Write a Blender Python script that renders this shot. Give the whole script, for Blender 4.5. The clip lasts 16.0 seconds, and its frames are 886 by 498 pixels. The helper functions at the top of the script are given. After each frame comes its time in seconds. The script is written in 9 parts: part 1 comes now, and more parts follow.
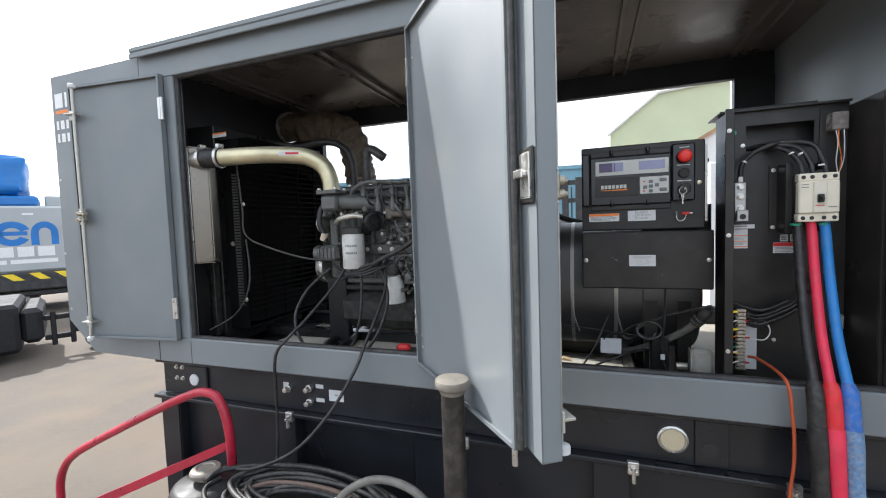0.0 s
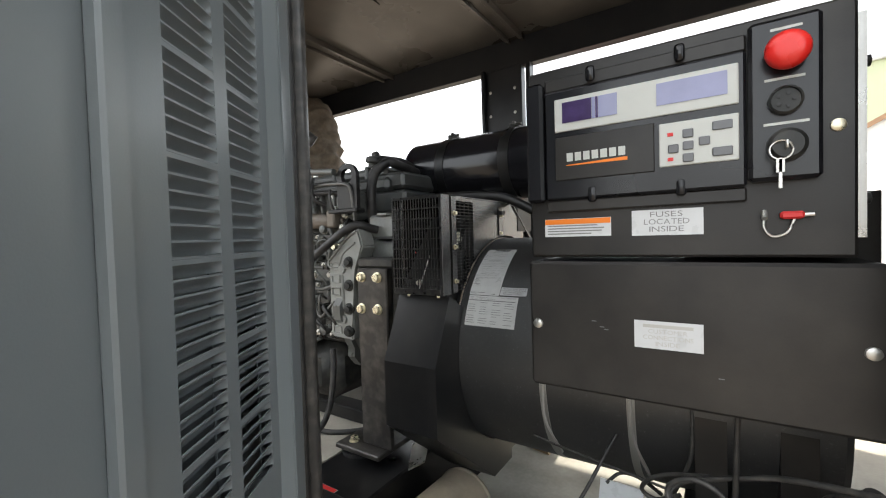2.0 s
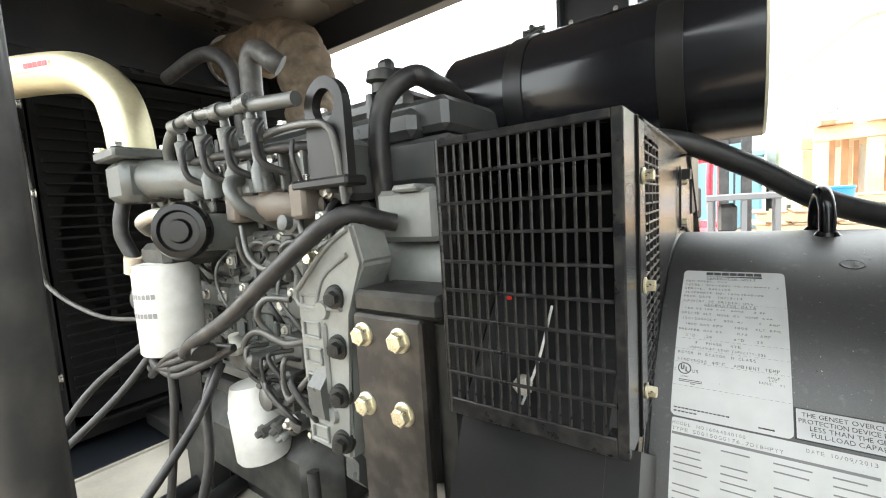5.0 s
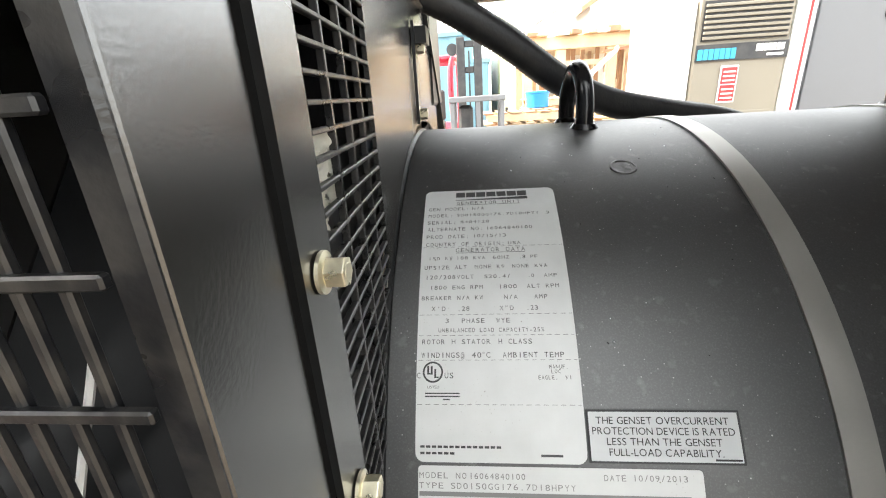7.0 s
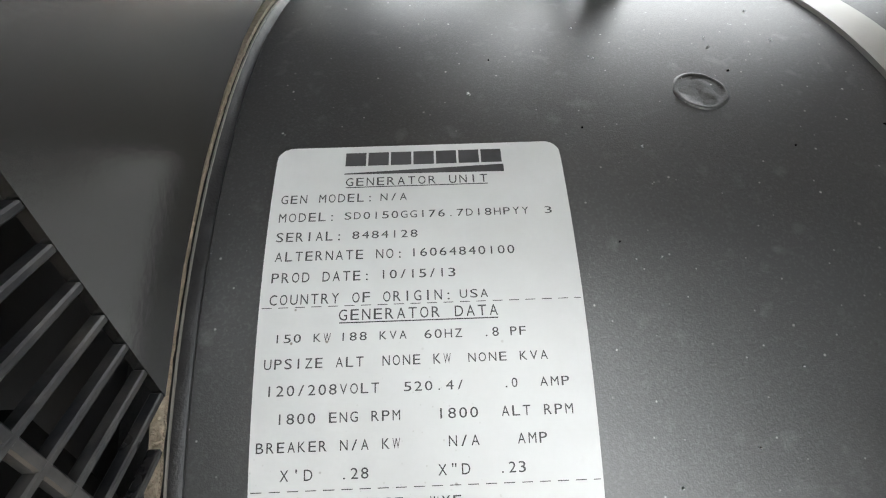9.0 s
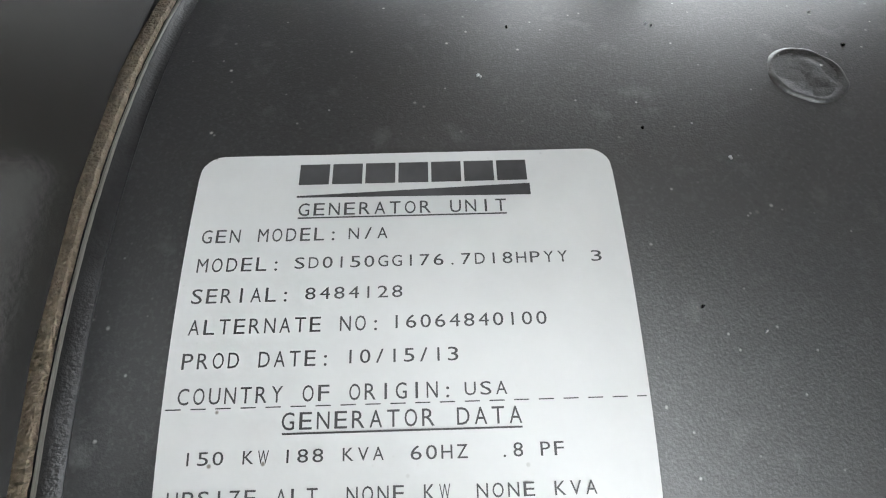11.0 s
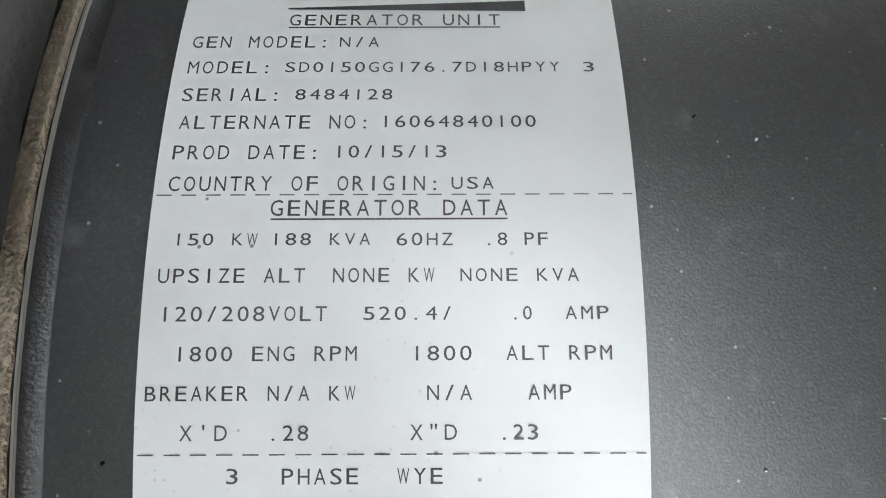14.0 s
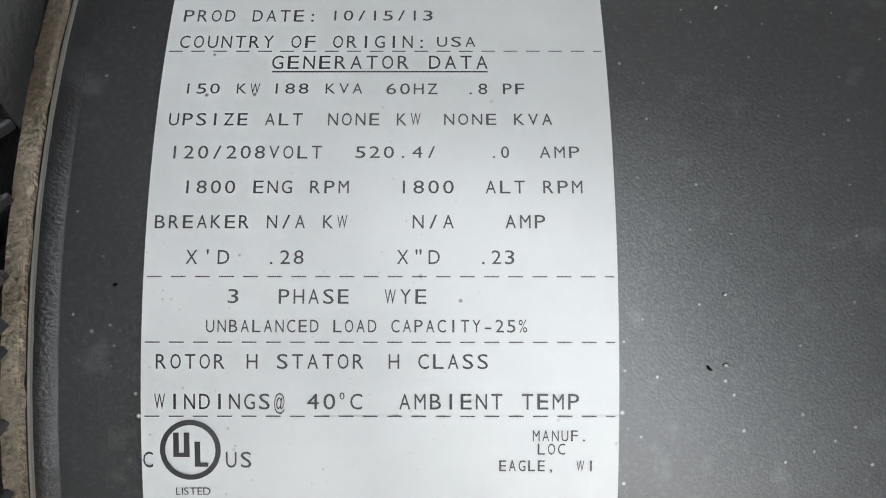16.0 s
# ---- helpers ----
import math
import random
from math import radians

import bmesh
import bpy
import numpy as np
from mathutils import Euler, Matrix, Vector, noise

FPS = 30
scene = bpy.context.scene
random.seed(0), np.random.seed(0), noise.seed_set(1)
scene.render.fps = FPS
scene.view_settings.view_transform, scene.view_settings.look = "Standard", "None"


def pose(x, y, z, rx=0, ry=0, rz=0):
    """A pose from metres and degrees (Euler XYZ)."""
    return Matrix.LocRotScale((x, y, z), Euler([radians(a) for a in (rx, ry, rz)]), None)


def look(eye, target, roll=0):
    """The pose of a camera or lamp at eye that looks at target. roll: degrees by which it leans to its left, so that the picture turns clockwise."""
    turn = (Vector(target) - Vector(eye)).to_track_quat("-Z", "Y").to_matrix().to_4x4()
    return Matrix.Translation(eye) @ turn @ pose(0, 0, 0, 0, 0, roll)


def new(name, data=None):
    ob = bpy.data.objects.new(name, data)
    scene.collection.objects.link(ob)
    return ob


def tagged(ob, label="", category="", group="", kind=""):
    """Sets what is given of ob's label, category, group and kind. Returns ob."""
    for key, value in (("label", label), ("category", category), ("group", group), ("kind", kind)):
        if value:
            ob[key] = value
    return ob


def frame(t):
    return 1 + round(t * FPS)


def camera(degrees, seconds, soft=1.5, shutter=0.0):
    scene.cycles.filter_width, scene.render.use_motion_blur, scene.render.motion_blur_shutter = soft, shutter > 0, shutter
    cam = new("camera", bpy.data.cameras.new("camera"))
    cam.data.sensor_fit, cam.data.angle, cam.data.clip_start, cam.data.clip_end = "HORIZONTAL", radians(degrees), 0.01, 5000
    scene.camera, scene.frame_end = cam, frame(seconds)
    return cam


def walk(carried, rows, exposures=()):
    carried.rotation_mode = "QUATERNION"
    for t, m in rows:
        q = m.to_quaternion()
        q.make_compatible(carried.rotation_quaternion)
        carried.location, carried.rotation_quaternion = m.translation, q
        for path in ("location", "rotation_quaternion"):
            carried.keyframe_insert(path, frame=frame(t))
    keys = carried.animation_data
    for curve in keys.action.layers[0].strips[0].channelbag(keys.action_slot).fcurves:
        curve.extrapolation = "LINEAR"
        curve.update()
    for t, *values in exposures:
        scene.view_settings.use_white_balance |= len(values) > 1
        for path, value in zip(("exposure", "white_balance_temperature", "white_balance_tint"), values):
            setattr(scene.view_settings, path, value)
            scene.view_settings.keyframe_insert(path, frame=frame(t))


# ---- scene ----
cam = camera(93.7, 16.0, soft=1.1)
PATH = [
    (0, (0.108, -0.046, 1.678), (-0.559, 1.835, 1.558), -2.0),
    (0.5, (0.404, 0.06, 1.656), (-0.358, 1.906, 1.555), -1.8),
    (1, (0.465, 0.264, 1.646), (-0.381, 2.074, 1.549), -1.8),
    (1.5, (0.4, 0.534, 1.663), (-0.561, 2.287, 1.59), -1.6),
    (2, (0.309, 0.789, 1.673), (-0.79, 2.459, 1.614), -1.7),
    (2.5, (0.182, 0.981, 1.696), (-1.017, 2.58, 1.644), -1.9),
    (3, (0.04, 1.123, 1.71), (-1.228, 2.669, 1.653), -2.3),
    (5.5, (-0.0795, 1.2568, 1.7050), (-1.1382, 2.9330, 1.4416), -3.96),
    (6, (-0.0824, 1.3286, 1.7029), (-0.7175, 3.1861, 1.3201), -3.99),
    (6.5, (-0.0900, 1.3789, 1.6983), (-0.3677, 3.2892, 1.1752), -3.27),
    (7, (-0.0910, 1.4095, 1.6884), (-0.2681, 3.2796, 1.0017), -3.49),
    (7.5, (-0.0829, 1.4280, 1.6857), (-0.1798, 3.2692, 0.9107), -2.34),
    (8, (-0.0843, 1.4334, 1.6855), (-0.1245, 3.2810, 0.9209), -1.37),
    (8.5, (-0.0856, 1.4921, 1.6929), (-0.0639, 3.1768, 0.6152), -1.38),
    (9, (-0.0818, 1.5361, 1.6811), (-0.0560, 3.1263, 0.4684), -1.40),
    (11.5, (-0.0805, 1.5688, 1.6728), (-0.0563, 3.0436, 0.3221), -0.56),
    (12, (-0.0797, 1.5681, 1.6716), (-0.0445, 3.0064, 0.2823), 0.21),
    (12.5, (-0.0780, 1.5648, 1.6687), (-0.0593, 3.0256, 0.3028), -0.42),
    (13, (-0.0784, 1.5593, 1.6626), (-0.0678, 3.0017, 0.2773), -0.46),
    (13.5, (-0.0786, 1.5548, 1.6575), (-0.0658, 2.9906, 0.2653), -0.08),
    (14, (-0.0789, 1.5509, 1.6545), (-0.0733, 2.9957, 0.2716), -0.06),
    (14.5, (-0.0767, 1.5482, 1.6540), (-0.0708, 2.9894, 0.2673), 0.15),
    (15, (-0.0784, 1.5420, 1.6499), (-0.0454, 3.0014, 0.2828), 1.03),
    (15.5, (-0.0772, 1.5359, 1.6455), (-0.0689, 2.9951, 0.2779), 0.30),
    (16, (-0.0765, 1.5306, 1.6404), (-0.0785, 3.0091, 0.2936), -0.02),
]
walk(cam, [(t, look(eye, target, roll)) for t, eye, target, roll in PATH],
     exposures=[(0, 0.75, 6100, 10), (1, 0.9, 6150, 10), (1.5, 1.15, 6450, 8), (2, 1.5, 6750, 8), (2.5, 2.1, 6980, 6), (3, 2.45, 7000, 5),
                (5.5, 2.6, 6850, 5), (7, 2.55, 7000, 8), (8, 2.65, 7000, 7), (9, 2.9, 6900, 8), (11.5, 3.02, 6750, 8), (13.5, 2.90, 6720, 8), (16, 2.74, 6650, 8)])

# ---- light ----
world = bpy.data.worlds.new("overcast_sky")
scene.world = world
world.use_nodes = True
wn, wl = world.node_tree.nodes, world.node_tree.links
sky = wn.new("ShaderNodeTexSky")
sky.sky_type = "NISHITA"
sky.sun_disc = False
SUN_TO = Vector((-1.0, 0.22, 1.0)).normalized()
sky.sun_elevation = math.asin(SUN_TO.z)
sky.sun_rotation = math.atan2(SUN_TO.x, SUN_TO.y)
sky.air_density, sky.dust_density, sky.ozone_density = 0.7, 4.0, 0.6
haze = wn.new("ShaderNodeMix")
haze.data_type = "RGBA"
haze.inputs[0].default_value = 0.55
haze.inputs[7].default_value = (9.4, 9.7, 9.9, 1)
wl.new(sky.outputs[0], haze.inputs[6])
bg = wn["Background"]
bg.inputs[1].default_value = 0.15
wl.new(haze.outputs[2], bg.inputs[0])

sun_data = bpy.data.lights.new("sun", "SUN")
sun_data.energy = 4.0
sun_data.angle = radians(1.0)
sun_data.color = (1.0, 0.955, 0.88)
sun = new("sun", sun_data)
sun.matrix_world = look((-5, 2, 10), (-5 - SUN_TO.x, 2 - SUN_TO.y, 10 - SUN_TO.z))


# ---- materials ----
def mat(name, base, rough=0.5, metal=0.0, vary=0.15, scale=6.0, fine=180.0, bump=0.08, dust=0.0, dust_col=(0.42, 0.38, 0.32),
        specks=0.0, coat=0.0, rvary=0.12, bump_scale=None):
    m = bpy.data.materials.new(name)
    m.use_nodes = True
    n, l = m.node_tree.nodes, m.node_tree.links
    b = n["Principled BSDF"]
    b.inputs["Metallic"].default_value = metal
    b.inputs["Coat Weight"].default_value = coat
    tc = n.new("ShaderNodeTexCoord")

    def tex(s, detail=4.0):
        t = n.new("ShaderNodeTexNoise")
        t.inputs["Scale"].default_value = s
        t.inputs["Detail"].default_value = detail
        l.new(tc.outputs["Object"], t.inputs["Vector"])
        return t

    def ramp(src, lo, hi, a, c):
        r = n.new("ShaderNodeMapRange")
        l.new(src, r.inputs[0])
        for k, v in zip((1, 2, 3, 4), (lo, hi, a, c)):
            r.inputs[k].default_value = v
        return r.outputs[0]

    def mix(fac, c1, c2):
        x = n.new("ShaderNodeMix")
        x.data_type = "RGBA"
        for k, v in ((0, fac), (6, c1), (7, c2)):
            if hasattr(v, "is_linked"):
                l.new(v, x.inputs[k])
            else:
                x.inputs[k].default_value = v if k == 0 else (*v, 1)
        return x.outputs[2]

    big, small = tex(scale), tex(fine, 3.0)
    dark = tuple(c * (1 - vary) for c in base)
    light = tuple(min(1, c * (1 + vary)) for c in base)
    col = mix(ramp(big.outputs[0], 0.3, 0.7, 0, 1), dark, light)
    col = mix(ramp(small.outputs[0], 0.35, 0.75, 0, 0.5 * vary), col, tuple(min(1, c * 1.5 + 0.01) for c in base))
    if dust:
        d = tex(scale * 2.3, 6.0)
        col = mix(ramp(d.outputs[0], 0.42, 0.78, 0, dust), col, dust_col)
    if specks:
        v = n.new("ShaderNodeTexVoronoi")
        v.inputs["Scale"].default_value = 260.0
        l.new(tc.outputs["Object"], v.inputs["Vector"])
        col = mix(ramp(v.outputs[0], 0.02, 0.075, specks, 0), col, (0.5, 0.5, 0.48))
        col = mix(ramp(tex(1400.0, 3.0).outputs[0], 0.50, 0.68, 0, 0.55 * specks), col, (0.075, 0.076, 0.077))
        v2 = n.new("ShaderNodeTexVoronoi")
        v2.inputs["Scale"].default_value = 620.0
        l.new(tc.outputs["Object"], v2.inputs["Vector"])
        size = tex(90.0, 2.0).outputs[0]
        pit = n.new("ShaderNodeMath")
        pit.operation = "MULTIPLY"
        l.new(ramp(v2.outputs[0], 0.16, 0.30, 1, 0), pit.inputs[0])
        l.new(ramp(tex(38.0, 2.0).outputs[0], 0.46, 0.60, 0.05, 1), pit.inputs[1])
        col = mix(pit.outputs[0], col, (0.005, 0.005, 0.005))
        v3 = n.new("ShaderNodeTexVoronoi")
        v3.inputs["Scale"].default_value = 190.0
        l.new(tc.outputs["Object"], v3.inputs["Vector"])
        edge = n.new("ShaderNodeMath")
        edge.operation = "MULTIPLY"
        l.new(ramp(v3.outputs[0], 0.020, 0.075, 1, 0), edge.inputs[0])
        l.new(ramp(size, 0.42, 0.58, 0, 1), edge.inputs[1])
        col = mix(edge.outputs[0], col, (0.62, 0.61, 0.58))
        col = mix(ramp(tex(150.0, 3.0).outputs[0], 0.62, 0.74, 0, 0.25 * specks), col, (0.25, 0.25, 0.25))
    l.new(col, b.inputs["Base Color"])
    l.new(ramp(big.outputs[0], 0.3, 0.7, max(0.03, rough - rvary), min(1, rough + rvary)), b.inputs["Roughness"])
    if bump:
        bp = n.new("ShaderNodeBump")
        bp.inputs["Strength"].default_value = bump
        bp.inputs["Distance"].default_value = 0.002
        l.new(tex(bump_scale, 2.0).outputs[0] if bump_scale else small.outputs[0], bp.inputs["Height"])
        l.new(bp.outputs[0], b.inputs["Normal"])
    return m


def sheen(m, level):
    m.node_tree.nodes["Principled BSDF"].inputs["Specular IOR Level"].default_value = level


def flecks(m, scale, lo, hi, col, amount=1.0, patch=None):
    """Sparse specks of dirt of one size over a finished material."""
    n, l = m.node_tree.nodes, m.node_tree.links
    b = n["Principled BSDF"]
    tc = n.new("ShaderNodeTexCoord")
    v = n.new("ShaderNodeTexVoronoi")
    v.inputs["Scale"].default_value = scale
    l.new(tc.outputs["Object"], v.inputs["Vector"])
    r = n.new("ShaderNodeMapRange")
    for k, x in zip((1, 2, 3, 4), (lo, hi, amount, 0)):
        r.inputs[k].default_value = x
    l.new(v.outputs[0], r.inputs[0])
    fac = r.outputs[0]
    if patch:
        t = n.new("ShaderNodeTexNoise")
        t.inputs["Scale"].default_value = patch
        l.new(tc.outputs["Object"], t.inputs["Vector"])
        q = n.new("ShaderNodeMapRange")
        for k, x in zip((1, 2, 3, 4), (0.48, 0.62, 0, 1)):
            q.inputs[k].default_value = x
        l.new(t.outputs[0], q.inputs[0])
        mul = n.new("ShaderNodeMath")
        mul.operation = "MULTIPLY"
        l.new(fac, mul.inputs[0])
        l.new(q.outputs[0], mul.inputs[1])
        fac = mul.outputs[0]
    x = n.new("ShaderNodeMix")
    x.data_type = "RGBA"
    l.new(fac, x.inputs[0])
    l.new(b.inputs["Base Color"].links[0].from_socket, x.inputs[6])
    x.inputs[7].default_value = (*col, 1)
    l.new(x.outputs[2], b.inputs["Base Color"])


GREY = mat("grey_enclosure_paint", (0.184, 0.206, 0.217), 0.42, vary=0.05, scale=2.5, fine=420, bump=0.05, dust=0.10)
# enclosure grey cut to about a ninth: inside shade put into the colour
GREY_SHADED = mat("shaded_inner_grey", (0.020, 0.0235, 0.030), 0.40, vary=0.12, scale=3, fine=420, bump=0.06, dust=0.05)
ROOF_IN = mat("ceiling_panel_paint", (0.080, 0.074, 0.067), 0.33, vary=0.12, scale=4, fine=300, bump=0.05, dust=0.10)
BLACK = mat("black_satin_paint", (0.0080, 0.0082, 0.0090), 0.35, vary=0.15, scale=5, fine=500, bump=0.05, dust=0.04)
DRUM = mat("black_drum_paint", (0.0112, 0.0118, 0.0128), 0.47, vary=0.14, scale=9, fine=900, bump=0.085, bump_scale=2700, dust=0.03, specks=0.8, rvary=0.05)
BOXPAINT = mat("black_textured_paint", (0.0105, 0.0102, 0.0096), 0.25, vary=0.14, scale=9, fine=500, bump=0.030, bump_scale=1000, dust=0.03, rvary=0.03)
GLOSS = mat("black_gloss_paint", (0.010, 0.010, 0.012), 0.22, vary=0.1, scale=6, fine=300, bump=0.03)
PANTOP = mat("stained_tank_top", (0.30, 0.285, 0.245), 0.7, vary=0.38, scale=5, fine=90, bump=0.2, dust=0.5, dust_col=(0.12, 0.11, 0.09))
FLOOR = mat("dusty_floor", (0.36, 0.335, 0.285), 0.75, vary=0.25, scale=6, fine=120, bump=0.15, dust=0.4)
ENGINE = mat("engine_grey_paint", (0.086, 0.092, 0.088), 0.34, vary=0.34, scale=16, fine=160, bump=0.22, dust=0.30, dust_col=(0.115, 0.090, 0.066))
ENGINE_D = mat("engine_dark_paint", (0.019, 0.020, 0.019), 0.45, vary=0.2, scale=14, fine=200, bump=0.12, dust=0.10)
ALU = mat("cast_aluminium", (0.42, 0.42, 0.41), 0.42, 0.75, vary=0.18, scale=18, fine=300, bump=0.15, dust=0.1)
STEEL = mat("zinc_steel", (0.62, 0.61, 0.58), 0.34, 0.9, vary=0.12, scale=40, fine=600, bump=0.04)
BOLT = mat("yellow_zinc", (0.74, 0.68, 0.51), 0.34, 0.85, vary=0.18, scale=120, fine=900, bump=0.05)
GOLD = mat("chromate_pipe", (0.62, 0.57, 0.38), 0.40, 0.65, vary=0.30, scale=9, fine=200, bump=0.03)
COOLER = mat("weathered_aluminium", (0.55, 0.52, 0.46), 0.45, 0.7, vary=0.2, scale=12, fine=160, bump=0.1, dust=0.2)
RUBBER = mat("black_rubber", (0.016, 0.016, 0.017), 0.48, vary=0.2, scale=20, fine=400, bump=0.1, dust=0.08)
HOSE = mat("grey_hose_rubber", (0.040, 0.039, 0.038), 0.5, vary=0.2, scale=25, fine=300, bump=0.08, dust=0.15)
GREYHOSE = mat("pale_grey_hose", (0.145, 0.140, 0.125), 0.55, vary=0.25, scale=25, fine=300, bump=0.08, dust=0.2)
LATCHZINC = mat("tarnished_zinc", (0.36, 0.33, 0.26), 0.42, 0.6, vary=0.35, scale=50, fine=400, bump=0.1, dust=0.15)
WHITE = mat("white_paint", (0.78, 0.78, 0.76), 0.40, vary=0.05, scale=30, fine=400, bump=0.03, dust=0.06)
PAPER = mat("white_label", (0.62, 0.63, 0.64), 0.34, vary=0.035, scale=45, fine=900, bump=0.02, dust=0.05, dust_col=(0.5, 0.48, 0.45))
PLATE = mat("silver_white_label", (0.635, 0.64, 0.635), 0.46, vary=0.05, scale=60, fine=1200, bump=0.05, bump_scale=160, dust=0.08, dust_col=(0.52, 0.50, 0.47), rvary=0.06)
PLATE.node_tree.nodes["Principled BSDF"].inputs["Metallic"].default_value = 0.15
INK = mat("black_ink", (0.022, 0.022, 0.024), 0.5, vary=0.1, bump=0)
LABELINK = mat("worn_black_ink", (0.056, 0.056, 0.058), 0.42, vary=0.35, scale=90, fine=700, bump=0)
GREYINK = mat("grey_ink", (0.22, 0.22, 0.22), 0.5, vary=0.1, bump=0)
ORANGE = mat("orange_ink", (0.85, 0.22, 0.02), 0.45, vary=0.05, bump=0)
REDINK = mat("red_ink", (0.62, 0.03, 0.03), 0.45, vary=0.08, bump=0)
YELLOW = mat("yellow_plastic", (0.85, 0.62, 0.03), 0.45, vary=0.08, bump=0)
ESTOP = mat("red_plastic", (0.72, 0.025, 0.02), 0.30, vary=0.05, scale=30, bump=0.02)
REDCABLE = mat("pink_red_cable", (0.72, 0.030, 0.075), 0.48, vary=0.1, scale=18, fine=200, bump=0.05, dust=0.08)
REDBOOT = mat("red_boot_rubber", (0.68, 0.018, 0.028), 0.5, vary=0.14, scale=30, fine=200, bump=0.08, dust=0.1)
BLUECABLE = mat("blue_cable", (0.02, 0.20, 0.55), 0.48, vary=0.1, scale=18, fine=200, bump=0.05, dust=0.08)
BLUEBOOT = mat("blue_boot_rubber", (0.03, 0.14, 0.48), 0.5, vary=0.18, scale=30, fine=200, bump=0.08, dust=0.25)
ORWIRE = mat("orange_wire", (0.50, 0.09, 0.03), 0.5, vary=0.1, bump=0.02)
GREEN = mat("green_sticker", (0.02, 0.28, 0.14), 0.45, vary=0.05, bump=0)
BREAKER = mat("cream_moulded_case", (0.70, 0.66, 0.55), 0.48, vary=0.06, scale=25, fine=300, bump=0.03)
BREAKER_W = mat("pale_moulded_case", (0.74, 0.69, 0.56), 0.48, vary=0.05, scale=25, fine=300, bump=0.03)
BEZEL = mat("grey_bezel", (0.52, 0.53, 0.50), 0.45, vary=0.03, scale=20, fine=400, bump=0.02)
LCD = mat("blue_grey_lcd", (0.26, 0.27, 0.42), 0.12, vary=0.08, scale=25, fine=500, bump=0)
LCD_D = mat("dark_lcd", (0.05, 0.03, 0.10), 0.12, vary=0.3, scale=40, fine=500, bump=0)
RED = mat("red_cart_paint", (0.40, 0.010, 0.034), 0.36, vary=0.18, scale=15, fine=200, bump=0.04, dust=0.08)
BROWNSTEEL = mat("worn_brown_steel", (0.024, 0.0215, 0.020), 0.42, 0.1, vary=0.15, scale=16, fine=200, bump=0.12, dust=0.15)
BLANKET = mat("exhaust_blanket", (0.125, 0.097, 0.070), 0.85, vary=0.35, scale=22, fine=260, bump=0.5, dust=0.2)
CASTRUST = mat("heat_stained_cast", (0.135, 0.115, 0.095), 0.6, 0.2, vary=0.3, scale=18, fine=160, bump=0.2)
GROUND = mat("dusty_concrete", (0.112, 0.093, 0.074), 0.9, vary=0.40, scale=0.8, fine=24, bump=0.25, dust=0.6, dust_col=(0.165, 0.119, 0.076))
BLUEPAINT = mat("blue_machine_paint", (0.015, 0.17, 0.50), 0.4, vary=0.12, scale=3, fine=60, bump=0.03, dust=0.05)
BLUEWALL = mat("blue_metal_siding", (0.15, 0.30, 0.39), 0.55, vary=0.08, scale=0.6, fine=9, bump=0.04)
LIFTGREY = mat("pale_grey_panel", (0.40, 0.42, 0.42), 0.45, vary=0.06, scale=2, fine=40, bump=0.03)
DARKSTEEL = mat("dark_chassis", (0.026, 0.027, 0.030), 0.5, vary=0.2, scale=4, fine=60, bump=0.08, dust=0.10)
STUCCO = mat("white_wall", (0.72, 0.71, 0.68), 0.8, vary=0.06, scale=0.8, fine=14, bump=0.1)
ROOFGREEN = mat("pale_green_roof", (0.55, 0.58, 0.38), 0.7, vary=0.05, scale=0.7, fine=9, bump=0.05)
WOOD = mat("weathered_wood", (0.34, 0.20, 0.115), 0.75, vary=0.3, scale=3, fine=45, bump=0.3)
WOODPALE = mat("pale_timber", (0.56, 0.43, 0.28), 0.75, vary=0.2, scale=3, fine=45, bump=0.3)
BEIGE = mat("beige_cabinet_paint", (0.235, 0.210, 0.165), 0.5, vary=0.05, scale=2, fine=60, bump=0.03)
CABGREY = mat("grey_cabinet_paint", (0.15, 0.155, 0.165), 0.5, vary=0.05, scale=2, fine=60, bump=0.03)
CYAN = mat("cyan_ink", (0.03, 0.36, 0.55), 0.5, vary=0.05, bump=0)
TISSUE = mat("white_tape", (0.62, 0.60, 0.52), 0.6, vary=0.12, scale=60, fine=500, bump=0.2)
# enclosure grey lightened for one door lining, sunlight put into its colour
LINING_SUNLIT = mat("sunlit_grey_paint", (0.212, 0.236, 0.250), 0.42, vary=0.05, scale=2.5, fine=420, bump=0.04, dust=0.12)
GRILLE = mat("worn_grille_paint", (0.0105, 0.011, 0.0125), 0.34, vary=0.2, scale=60, fine=600, bump=0.06, dust=0.1)
HOUSING = mat("pale_cast_housing", (0.215, 0.222, 0.212), 0.45, 0.1, vary=0.2, scale=26, fine=160, bump=0.2, dust=0.15, dust_col=(0.20, 0.18, 0.14))
ZINC = mat("dull_zinc", (0.50, 0.49, 0.44), 0.46, 0.5, vary=0.12, scale=30, fine=300, bump=0.04)
POSTCAP = mat("worn_cap_metal", (0.24, 0.22, 0.185), 0.5, 0.3, vary=0.2, scale=30, fine=300, bump=0.12, dust=0.2)
BASEBLACK = mat("blue_black_base_paint", (0.0115, 0.0135, 0.0175), 0.34, vary=0.2, scale=3, fine=400, bump=0.06, dust=0.08, dust_col=(0.10, 0.11, 0.12))
# near-zero black: stands for deep shade in recesses, also colours the dirt crumbs
INSIDE = mat("matt_black_shade_crumb", (0.006, 0.006, 0.006), 0.8, vary=0.2, bump=0)
FUELPIPE = mat("dull_grey_pipe", (0.115, 0.115, 0.11), 0.45, 0.5, vary=0.25, scale=40, fine=300, bump=0.1)
sheen(ENGINE_D, 0.35)
